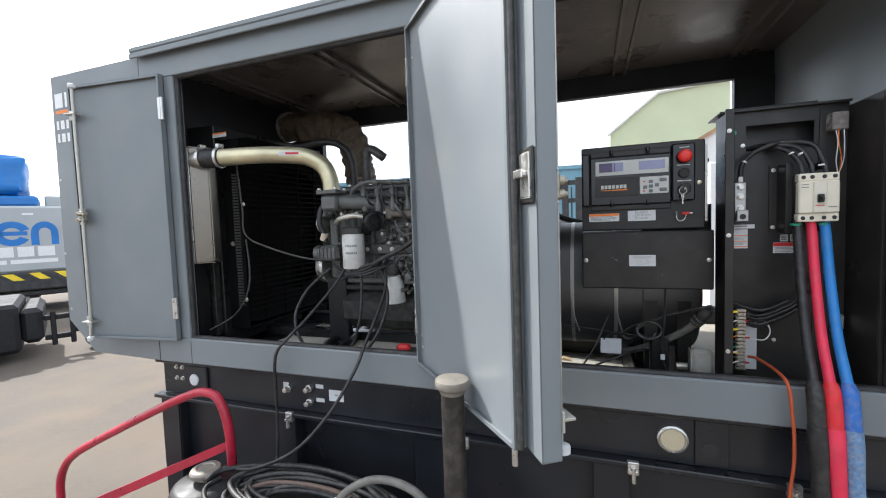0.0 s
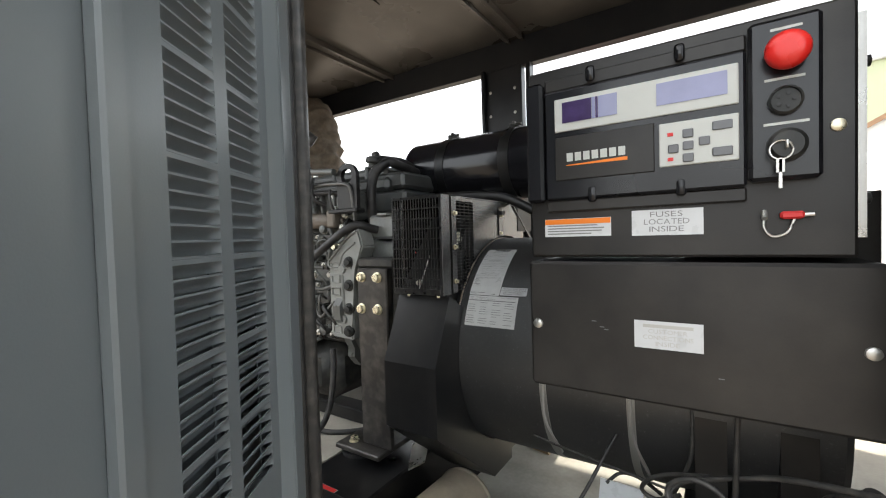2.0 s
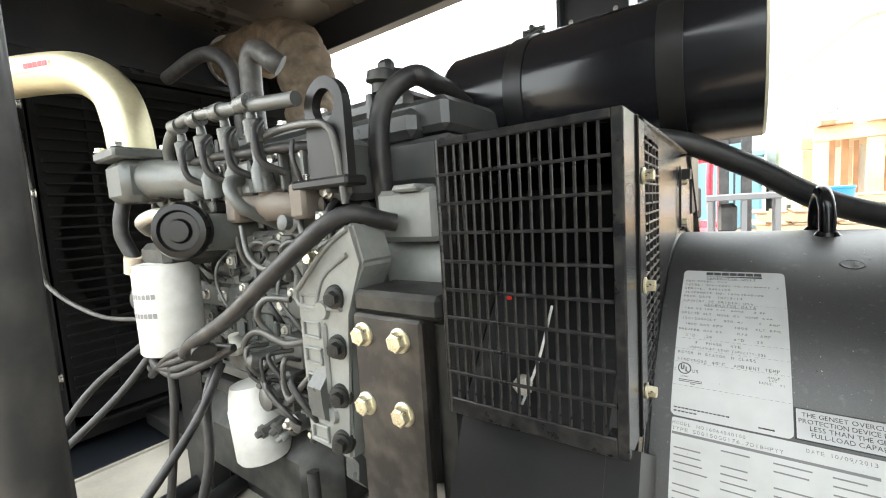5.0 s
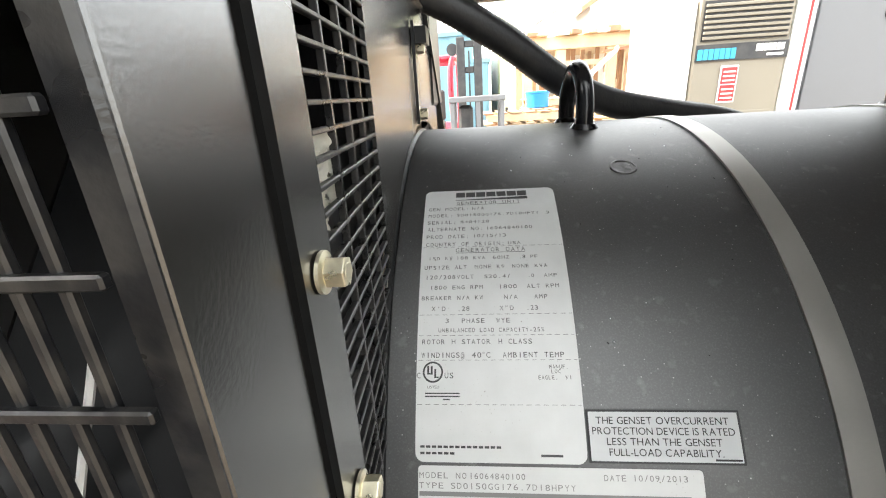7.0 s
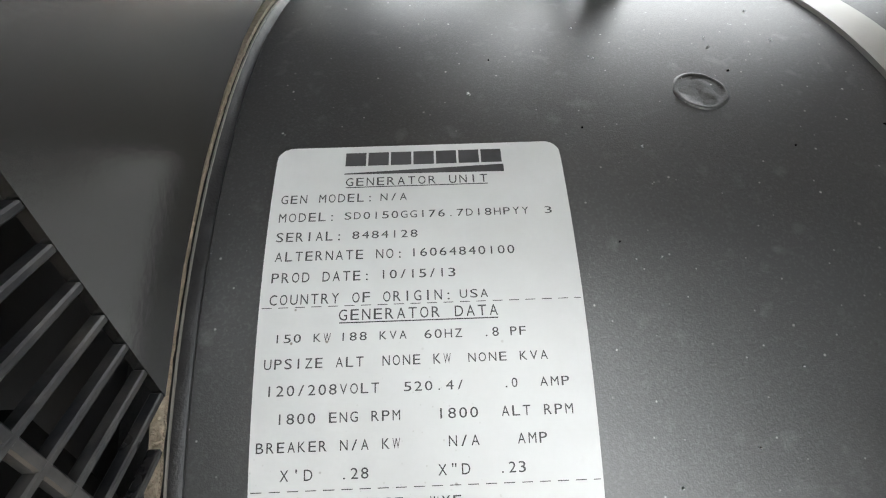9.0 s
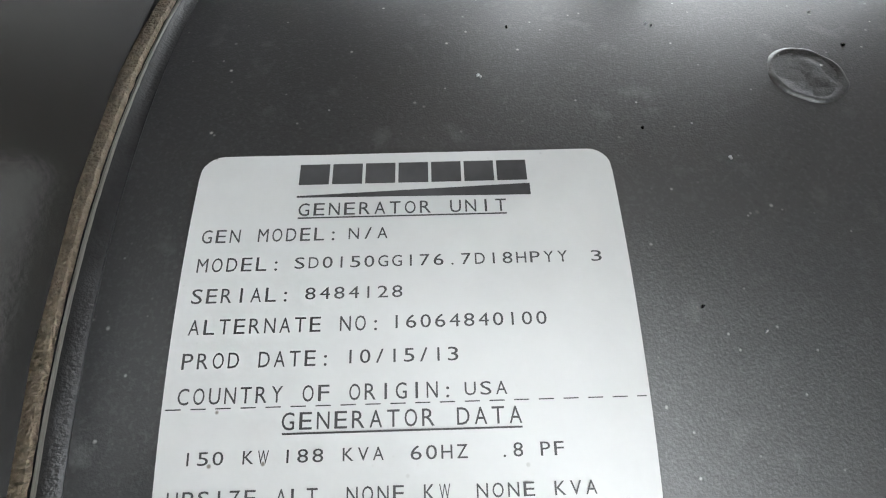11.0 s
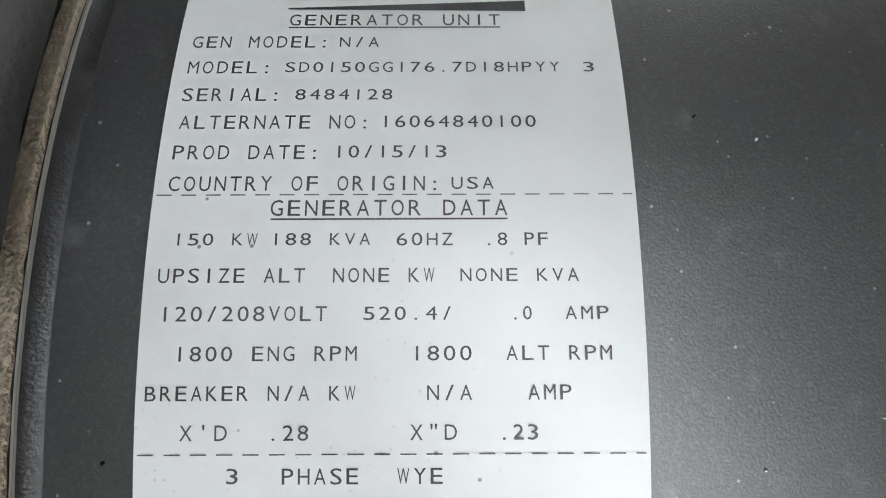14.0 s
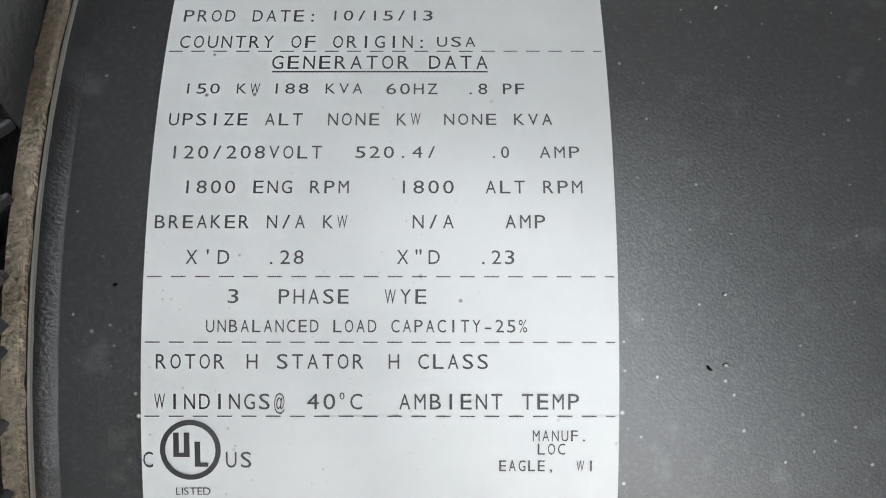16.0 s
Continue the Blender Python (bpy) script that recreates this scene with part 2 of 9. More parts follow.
PANELBLACK = mat("black_panel_paint", (0.0185, 0.0172, 0.0165), 0.38, vary=0.15, scale=5, fine=500, bump=0.05, dust=0.05)
sheen(PANELBLACK, 0.4)
ROCKER = mat("dark_cover_paint", (0.058, 0.062, 0.062), 0.38, vary=0.25, scale=14, fine=160, bump=0.15, dust=0.25, dust_col=(0.12, 0.10, 0.08))
FILTERWHITE = mat("white_filter_paint", (0.60, 0.60, 0.57), 0.40, vary=0.10, scale=25, fine=300, bump=0.04, dust=0.25, dust_col=(0.35, 0.32, 0.27))
CAPBLACK = mat("black_moulded_cap", (0.006, 0.006, 0.006), 0.30, vary=0.1, bump=0.02)
GUARD = mat("black_guard_paint", (0.0085, 0.0090, 0.0100), 0.36, vary=0.15, scale=6, fine=500, bump=0.03, dust=0.03, rvary=0.05)
sheen(CAPBLACK, 0.3)
sheen(GUARD, 0.6)
# reflection nearly off so the shade black stays dark
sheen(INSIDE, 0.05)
sheen(BLACK, 0.32)
flecks(DRUM, 110.0, 0.02, 0.06, (0.50, 0.48, 0.45), 0.5, 45.0)
flecks(DRUM, 420.0, 0.03, 0.12, (0.25, 0.24, 0.23), 0.3, 22.0)
flecks(PLATE, 190.0, 0.035, 0.07, (0.16, 0.13, 0.10), 0.8, 40.0)
flecks(PLATE, 520.0, 0.06, 0.12, (0.30, 0.27, 0.23), 0.5, 30.0)
sheen(DRUM, 0.9)
DRUM.node_tree.nodes["Principled BSDF"].inputs["IOR"].default_value = 1.68
sheen(BOXPAINT, 0.8)
BOXPAINT.node_tree.nodes["Principled BSDF"].inputs["IOR"].default_value = 1.75
sheen(GRILLE, 0.5)
STRAP = mat("grey_steel_band", (0.46, 0.45, 0.42), 0.42, 0.55, vary=0.06, scale=30, fine=700, bump=0.03)
BLUEDRUM = mat("blue_plastic_drum", (0.02, 0.22, 0.60), 0.4, vary=0.08, scale=4, bump=0.02)


# ---- builders ----
def part(name, bm, material, parent, label="", smooth=None):
    me = bpy.data.meshes.new(name)
    bmesh.ops.recalc_face_normals(bm, faces=bm.faces)
    if smooth is not None:
        for f in bm.faces:
            f.smooth = True
        for e in bm.edges:
            if len(e.link_faces) == 2 and e.calc_face_angle(0) > radians(smooth):
                e.smooth = False
    bm.to_mesh(me)
    bm.free()
    me.materials.append(material)
    return piece(name, me, Matrix(), parent, label)


def piece(name, me, m, parent, label=""):
    ob = new(name, me)
    if parent is not None:
        ob.parent = parent
        if parent.type == "EMPTY":
            ob.matrix_parent_inverse = Matrix.Translation(-parent.location)
    ob.matrix_basis = m
    if label:
        tagged(ob, label)
    return ob


def thing(name, at, label, category, group="", kind=""):
    ob = new(name)
    ob.location = at
    ob.empty_display_size = 0.1
    return tagged(ob, label, category, group, kind)


def solo(name, bm, material, label, category, group="", kind="", smooth=None):
    ob = part(name, bm, material, None, "", smooth)
    return tagged(ob, label, category, group, kind)


def B():
    return bmesh.new()


def box(bm, lo, hi, bev=0.0, m=None, seg=1):
    v0 = len(bm.verts)
    r = bmesh.ops.create_cube(bm, size=1.0)
    vs = r["verts"]
    mm = Matrix.Translation([(a + b) / 2 for a, b in zip(lo, hi)]) @ Matrix.Diagonal([*(b - a for a, b in zip(lo, hi)), 1])
    bmesh.ops.transform(bm, matrix=mm, verts=vs)
    if bev > 0:
        es = list({e for v in vs for e in v.link_edges})
        r = bmesh.ops.bevel(bm, geom=es, offset=bev, segments=seg, affect="EDGES", profile=0.5)
        vs = list({v for f in r["faces"] for v in f.verts} | {v for v in vs if v.is_valid})
    if m is not None:
        bmesh.ops.transform(bm, matrix=m, verts=vs)
    return bm


def boxes(*rows, bev=0.0, m=None):
    bm = B()
    for lo, hi in rows:
        box(bm, lo, hi, bev, m)
    return bm


def cyl(bm, a, b, r, r2=None, seg=24, bev=0.0):
    a, b = Vector(a), Vector(b)
    d = b - a
    m = Matrix.Translation((a + b) / 2) @ d.to_track_quat("Z", "Y").to_matrix().to_4x4()
    g = bmesh.ops.create_cone(bm, cap_ends=True, segments=seg, radius1=r, radius2=r if r2 is None else r2, depth=d.length, matrix=m)
    if bev:
        ax = d.normalized()
        es = [e for e in {e for v in g["verts"] for e in v.link_edges} if abs((e.verts[0].co - e.verts[1].co).normalized().dot(ax)) < 0.1]
        bmesh.ops.bevel(bm, geom=es, offset=bev, segments=2, affect="EDGES", profile=0.5)
    return bm


def lathe(bm, a, axis, profile, seg=32):
    """profile: rows of (distance along the axis from a, radius)."""
    a, ax = Vector(a), Vector(axis).normalized()
    q = ax.to_track_quat("Z", "Y").to_matrix()
    rings = []
    for d, r in profile:
        rings.append([bm.verts.new(a + q @ Vector((r * math.cos(k * 2 * math.pi / seg), r * math.sin(k * 2 * math.pi / seg), d))) for k in range(seg)])
    for r0, r1 in zip(rings, rings[1:]):
        for k in range(seg):
            bm.faces.new((r0[k], r0[(k + 1) % seg], r1[(k + 1) % seg], r1[k]))
    bm.faces.new(rings[0][::-1])
    bm.faces.new(rings[-1])
    return bm


def curve_points(pts, steps=8):
    pts = [Vector(p) for p in pts]
    if len(pts) == 2:
        return pts
    out = []
    ext = [2 * pts[0] - pts[1]] + pts + [2 * pts[-1] - pts[-2]]
    for p0, p1, p2, p3 in zip(ext, ext[1:], ext[2:], ext[3:]):
        for k in range(steps):
            t = k / steps
            out.append(0.5 * (2 * p1 + (p2 - p0) * t + (2 * p0 - 5 * p1 + 4 * p2 - p3) * t * t + (3 * p1 - p0 - 3 * p2 + p3) * t ** 3))
    out.append(pts[-1])
    return out


def tube(bm, pts, r, seg=10, steps=8, rad=None):
    """A swept tube through the points; rad: a function of the share of the way that scales r."""
    path = curve_points(pts, steps)
    n = len(path)
    rings, up = [], None
    for k, p in enumerate(path):
        d = (path[min(k + 1, n - 1)] - path[max(k - 1, 0)]).normalized()
        if up is None:
            up = d.orthogonal().normalized()
        up = (up - d * up.dot(d)).normalized()
        side = d.cross(up)
        rr = r * (rad(k / (n - 1)) if rad else 1)
        rings.append([bm.verts.new(p + rr * (math.cos(a) * up + math.sin(a) * side)) for a in [2 * math.pi * j / seg for j in range(seg)]])
    for r0, r1 in zip(rings, rings[1:]):
        for k in range(seg):
            bm.faces.new((r0[k], r0[(k + 1) % seg], r1[(k + 1) % seg], r1[k]))
    bm.faces.new(rings[0][::-1])
    bm.faces.new(rings[-1])
    return bm


def ribbed(bm, pts, r, pitch=0.006, depth=0.12, seg=12):
    length = sum((Vector(b) - Vector(a)).length for a, b in zip(pts, pts[1:]))
    steps = max(4, int(length / pitch * 2.0 / (len(pts) - 1)))
    n = [0]

    def rad(_):
        n[0] += 1
        return 1 + depth * (0.5 if n[0] % 2 else -0.5)
    return tube(bm, pts, r, seg, steps, rad)


def slab(bm, poly, n, thick):
    """A polygon of points, extruded by thick along n."""
    n = Vector(n).normalized()
    a = [bm.verts.new(Vector(p)) for p in poly]
    b = [bm.verts.new(Vector(p) + n * thick) for p in poly]
    bm.faces.new(a[::-1])
    bm.faces.new(b)
    for k in range(len(a)):
        bm.faces.new((a[k], a[(k + 1) % len(a)], b[(k + 1) % len(a)], b[k]))
    return bm


def hexbolt_mesh(name, r, h, washer, material):
    bm = B()
    lathe(bm, (0, 0, 0), (0, 0, 1), [(0, washer), (h * 0.16, washer), (h * 0.24, r * 1.02)], 24)
    cyl(bm, (0, 0, h * 0.15), (0, 0, h), r, seg=6, bev=r * 0.10)
    lathe(bm, (0, 0, h), (0, 0, 1), [(0, r * 0.62), (h * 0.03, r * 0.58)], 16)
    me = bpy.data.meshes.new(name)
    bmesh.ops.recalc_face_normals(bm, faces=bm.faces)
    bm.to_mesh(me)
    bm.free()
    me.materials.append(material)
    return me


def toward(p, n, spin=0.0):
    return Matrix.Translation(p) @ Vector(n).to_track_quat("Z", "Y").to_matrix().to_4x4() @ Matrix.Rotation(radians(spin), 4, "Z")


BOLT_M8 = hexbolt_mesh("bolt", 0.0038, 0.0062, 0.0052, BOLT)
BOLT_M10 = hexbolt_mesh("bolt", 0.0100, 0.0105, 0.0125, BOLT)
BOLT_STEEL = hexbolt_mesh("bolt", 0.0080, 0.008, 0.0100, STEEL)
BOLT_DARK = hexbolt_mesh("bolt", 0.0082, 0.010, 0.0118, ENGINE_D)
BOLT_SMALL = hexbolt_mesh("bolt", 0.0050, 0.005, 0.0065, ZINC)
SCREW = hexbolt_mesh("screw", 0.0038, 0.003, 0.0058, STEEL)

# glyphs of the built-in font, once each
GLYPHS = {}


def load_glyphs(chars):
    made = []
    for c in chars:
        cu = bpy.data.curves.new("glyph", "FONT")
        cu.body = c
        cu.resolution_u = 3
        ob = new("glyph", cu)
        made.append((c, ob, cu))
    dg = bpy.context.evaluated_depsgraph_get()
    for c, ob, cu in made:
        me = ob.evaluated_get(dg).to_mesh()
        vs = [(v.co.x, v.co.y) for v in me.vertices]
        fs = [tuple(p.vertices) for p in me.polygons]
        xs = [v[0] for v in vs] or [0, 0.3]
        GLYPHS[c] = (vs, fs, min(xs), max(xs))
        ob.evaluated_get(dg).to_mesh_clear()
    for c, ob, cu in made:
        bpy.data.objects.remove(ob)
        bpy.data.curves.remove(cu)


load_glyphs("ABCDEFGHIJKLMNOPQRSTUVWXYZ0123456789:./'\"-%@,")
CAP = 0.70


def letters(bm, text, x0, x1, base, cap, place, mono=True):
    """Letters between x0 and x1 with the given baseline and height; place maps (x, up) into the world."""
    n = len(text)
    if mono:
        pitch = (x1 - x0) / (n - 0.28)
        cells = [(x0 + k * pitch, pitch * 0.72) for k in range(n)]
    else:
        w = [0.30 if c == " " else (GLYPHS[c][3] - GLYPHS[c][2]) + 0.10 for c in text]
        s, x, cells = (x1 - x0) / (sum(w) - 0.10), x0, []
        for c, k in zip(text, w):
            cells.append((x, (k - 0.10) * s))
            x += k * s
    for c, (x, w) in zip(text, cells):
        if c == " ":
            continue
        vs, fs, lo, hi = GLYPHS[c]
        if mono and c in ".:',I1\"-/":
            sx = min(w / max(hi - lo, 0.01), cap / CAP * (1.5 if c in "-/" else 1.15))
            off = (w - (hi - lo) * sx) / 2
        else:
            sx, off = w / max(hi - lo, 0.01), 0
        made = [bm.verts.new(place(x + off + (vx - lo) * sx, base + vy * cap / CAP)) for vx, vy in vs]
        for f in fs:
            try:
                bm.faces.new([made[i] for i in f])
            except ValueError:
                pass
    return bm


def flat(origin, xdir, ydir):
    o, a, b = Vector(origin), Vector(xdir), Vector(ydir)
    return lambda x, y: o + a * x + b * y


def quad(bm, place, x0, y0, x1, y1):
    bm.faces.new([bm.verts.new(place(x, y)) for x, y in ((x0, y0), (x1, y0), (x1, y1), (x0, y1))])
    return bm


def sticker(name, lo, hi, y, parent, material=PAPER, label="", t=0.0012):
    """A thin label on a face that looks to -y; lo, hi: (x, z)."""
    return part(name, boxes(((lo[0], y - t, lo[1]), (hi[0], y, hi[1]))), material, parent, label)


def bars(parent, lo, hi, y, rows, fill=0.7, material=GREYINK, name="print"):
    bm = B()
    h = (hi[1] - lo[1]) / rows
    pl = flat((0, y, 0), (1, 0, 0), (0, 0, 1))
    for k in range(rows):
        w = (hi[0] - lo[0]) * (0.75 + 0.25 * random.random())
        quad(bm, pl, lo[0], hi[1] - (k + fill) * h, lo[0] + w, hi[1] - k * h - 0.1 * h)
    return part(name, bm, material, parent)

# ---- ground ----
bm = B()
bmesh.ops.create_grid(bm, x_segments=60, y_segments=60, size=400)
for v in bm.verts:
    if v.co.length < 60:
        v.co.z = 0.012 * noise.noise(v.co * 0.35)
solo("ground", bm, GROUND, "dusty tan concrete yard with patches of dirt", "ground", kind="structure")

# ---- generator enclosure ----
FY, X0, X1, Z0, Z1 = 1.235, -1.50, 0.80, 1.228, 2.325
enc = thing("generator_enclosure", (-0.7, 1.75, 1.12), "grey painted steel generator enclosure with its doors standing open", "generator housing")
RX0, RX1, RY1, RZ = -1.69, 0.93, 2.30, 2.46
# front frame
part("sill", boxes(((RX0, FY, 1.118), (RX1, FY + 0.045, Z0)), bev=0.004), GREY, enc)
part("header", boxes(((RX0, FY, Z1), (RX1, FY + 0.045, 2.432)), bev=0.003), GREY, enc)
part("corner_post", boxes(((RX0, FY + 0.001, Z0), (X0, FY + 0.045, Z1)), bev=0.003), GREY, enc)
part("corner_post", boxes(((X1, FY + 0.001, Z0), (RX1, FY + 0.045, Z1)), bev=0.003), GREY, enc)
part("mullion", boxes(((-0.452, FY + 0.006, Z0), (-0.275, FY + 0.012, Z1)), ((-0.452, FY + 0.012, Z0), (-0.446, FY + 0.045, Z1)), bev=0.001), GREY_SHADED, enc)
for x in (X0, RX0 + 0.0015):
    part("panel_seam", boxes(((x - 0.001, FY - 0.0008, 1.12), (x + 0.001, FY, 1.22))), INK, enc)
# roof with a folded cap
part("roof", boxes(((RX0 - 0.012, FY - 0.030, 2.434), (RX1 + 0.012, RY1 + 0.03, RZ)), bev=0.006), GREY, enc)
part("roof_lip", boxes(((RX0 - 0.012, FY - 0.030, 2.412), (RX1 + 0.012, FY - 0.022, 2.434)), bev=0.002), GREY, enc)
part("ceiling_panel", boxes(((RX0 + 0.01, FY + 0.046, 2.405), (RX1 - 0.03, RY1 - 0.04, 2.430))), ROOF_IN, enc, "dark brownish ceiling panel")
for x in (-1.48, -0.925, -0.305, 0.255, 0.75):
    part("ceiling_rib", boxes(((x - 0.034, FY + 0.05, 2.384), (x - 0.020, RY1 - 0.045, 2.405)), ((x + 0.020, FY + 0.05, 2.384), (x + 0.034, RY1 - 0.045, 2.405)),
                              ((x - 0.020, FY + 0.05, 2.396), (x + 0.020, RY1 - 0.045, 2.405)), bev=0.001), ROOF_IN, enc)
# side and rear walls
part("end_wall", boxes(((RX1 - 0.028, FY + 0.046, 1.12), (RX1, RY1, 2.434)), bev=0.002), GREY, enc)
part("divider_wall", boxes(((RX0, FY + 0.046, 1.60), (RX0 + 0.025, RY1, 2.434)), ((RX0, FY + 0.046, 1.12), (RX0 + 0.025, RY1, 1.60))), GREY_SHADED, enc)
part("rear_header", boxes(((RX0, RY1 - 0.04, 2.302), (RX1 - 0.03, RY1, 2.434)), bev=0.002), GREY_SHADED, enc)
part("rear_sill", boxes(((RX0, RY1 - 0.04, 1.118), (RX1 - 0.03, RY1, 1.23)), bev=0.003), GREY_SHADED, enc)
part("rear_mullion", boxes(((-0.440, RY1 - 0.05, 1.23), (-0.285, RY1 - 0.012, 2.302)), ((-0.440, RY1 - 0.075, 1.23), (-0.428, RY1 - 0.05, 2.302)), bev=0.002), GREY_SHADED, enc)
part("rear_jamb", boxes(((-0.268, RY1 - 0.05, 1.23), (-0.252, RY1 - 0.012, 2.302))), GREY_SHADED, enc)
part("rear_post", boxes(((RX0 + 0.025, RY1 - 0.05, 1.23), (X0, RY1 - 0.01, 2.302)), bev=0.002), GREY_SHADED, enc)
part("rear_post", boxes(((0.745, RY1 - 0.05, 1.23), (RX1 - 0.03, RY1 - 0.01, 2.302)), bev=0.002), GREY_SHADED, enc)
for z in (2.22, 2.13, 1.95):
    for x in (-0.413, -0.312):
        piece("screw", SCREW, toward((x, RY1 - 0.05, z), (0, -1, 0)), enc)
# rubber gasket round both openings
for x0, x1 in ((X0, -0.455), (-0.268, X1)):
    rails = [((x0, Z0), (x1, Z0)), ((x1, Z1), (x0, Z1)), ((x0, Z1), (x0, Z0)) if x0 == X0 else ((x1, Z0), (x1, Z1))]
    for a, b in rails:
        g = tube(B(), [(a[0], FY + 0.022, a[1]), (b[0], FY + 0.022, b[1])], 0.0125, 10)
        part("door_gasket", g, RUBBER, enc, "black rubber bulb seal", smooth=50)
# radiator hood beyond the roof cap
hood = [(-2.30, 1.275), (-2.125, 1.125), (RX0 - 0.001, 1.118), (RX0 - 0.001, 2.434), (-2.285, 2.434)]
bm = slab(B(), [(x, FY + 0.002, z) for x, z in hood], (0, 1, 0), RY1 - FY)
bmesh.ops.bevel(bm, geom=list(bm.edges), offset=0.004, segments=1, affect="EDGES")
part("radiator_hood", bm, GREY, enc)
pl = flat((0, FY + 0.0008, 0), (1, 0, 0), (0, 0, 1))
bm = quad(B(), pl, -2.262, 2.283, -2.205, 2.350)
quad(bm, pl, -2.190, 2.283, -2.17, 2.350)
part("emblem", bm, WHITE, enc, "white block mark")
part("emblem", quad(B(), pl, -2.262, 2.258, -2.15, 2.272), ORANGE, enc, "thin orange underline")
for z0, z1 in ((2.185, 2.225), (2.125, 2.165)):
    bm = quad(B(), pl, -2.262, z0, -2.245, z1)
    quad(bm, pl, -2.232, z0, -2.205, z1)
    quad(bm, pl, -2.192, z0, -2.16, z1)
    part("emblem", bm, WHITE, enc, "white block mark")
for x, z in ((-2.27, 1.95), (-2.285, 1.6), (-2.275, 1.33)):
    piece("screw", SCREW, toward((x, FY + 0.002, z), (0, -1, 0)), enc)


# ---- doors: a folded steel pan with inner frame; u runs from the hinge, v is up, w is out of the inner face ----
def louvre_mesh(width, pitch, h):
    """One pressed louvre seen from inside: flush at its top, hollow towards the slot at its foot, with a flat land below."""
    bm = B()
    nu, nv = 16, 5
    rows = []
    for j in range(nv + 1):
        v = j / nv
        rows.append([])
        for i in range(nu + 1):
            u = i / nu
            e = min(1.0, math.sin(math.pi * u) * 3.2) ** 0.7 if 0 < i < nu else 0.0
            rows[-1].append(bm.verts.new((u * width, pitch * (0.16 + 0.84 * v) + 0.10 * pitch * (1 - e) * (1 - v), -h * e * math.cos(v * math.pi / 2) ** 0.8 if v < 1 else 0.0)))
    for j in range(nv):
        for i in range(nu):
            bm.faces.new((rows[j][i], rows[j][i + 1], rows[j + 1][i + 1], rows[j + 1][i]))
    geom = bmesh.ops.extrude_face_region(bm, geom=list(bm.faces))
    for v in [g for g in geom["geom"] if isinstance(g, bmesh.types.BMVert)]:
        v.co.z -= 0.0014
    box(bm, (0, 0, -0.0014), (width, pitch * 0.155, 0), 0.0003)
    me = bpy.data.meshes.new("louvre_slat")
    bmesh.ops.recalc_face_normals(bm, faces=bm.faces)
    for f in bm.faces:
        f.smooth = True
    for e in bm.edges:
        if len(e.link_faces) == 2 and e.calc_face_angle(0) > radians(40):
            e.smooth = False
    bm.to_mesh(me)
    bm.free()
    me.materials.append(GREY)
    return me


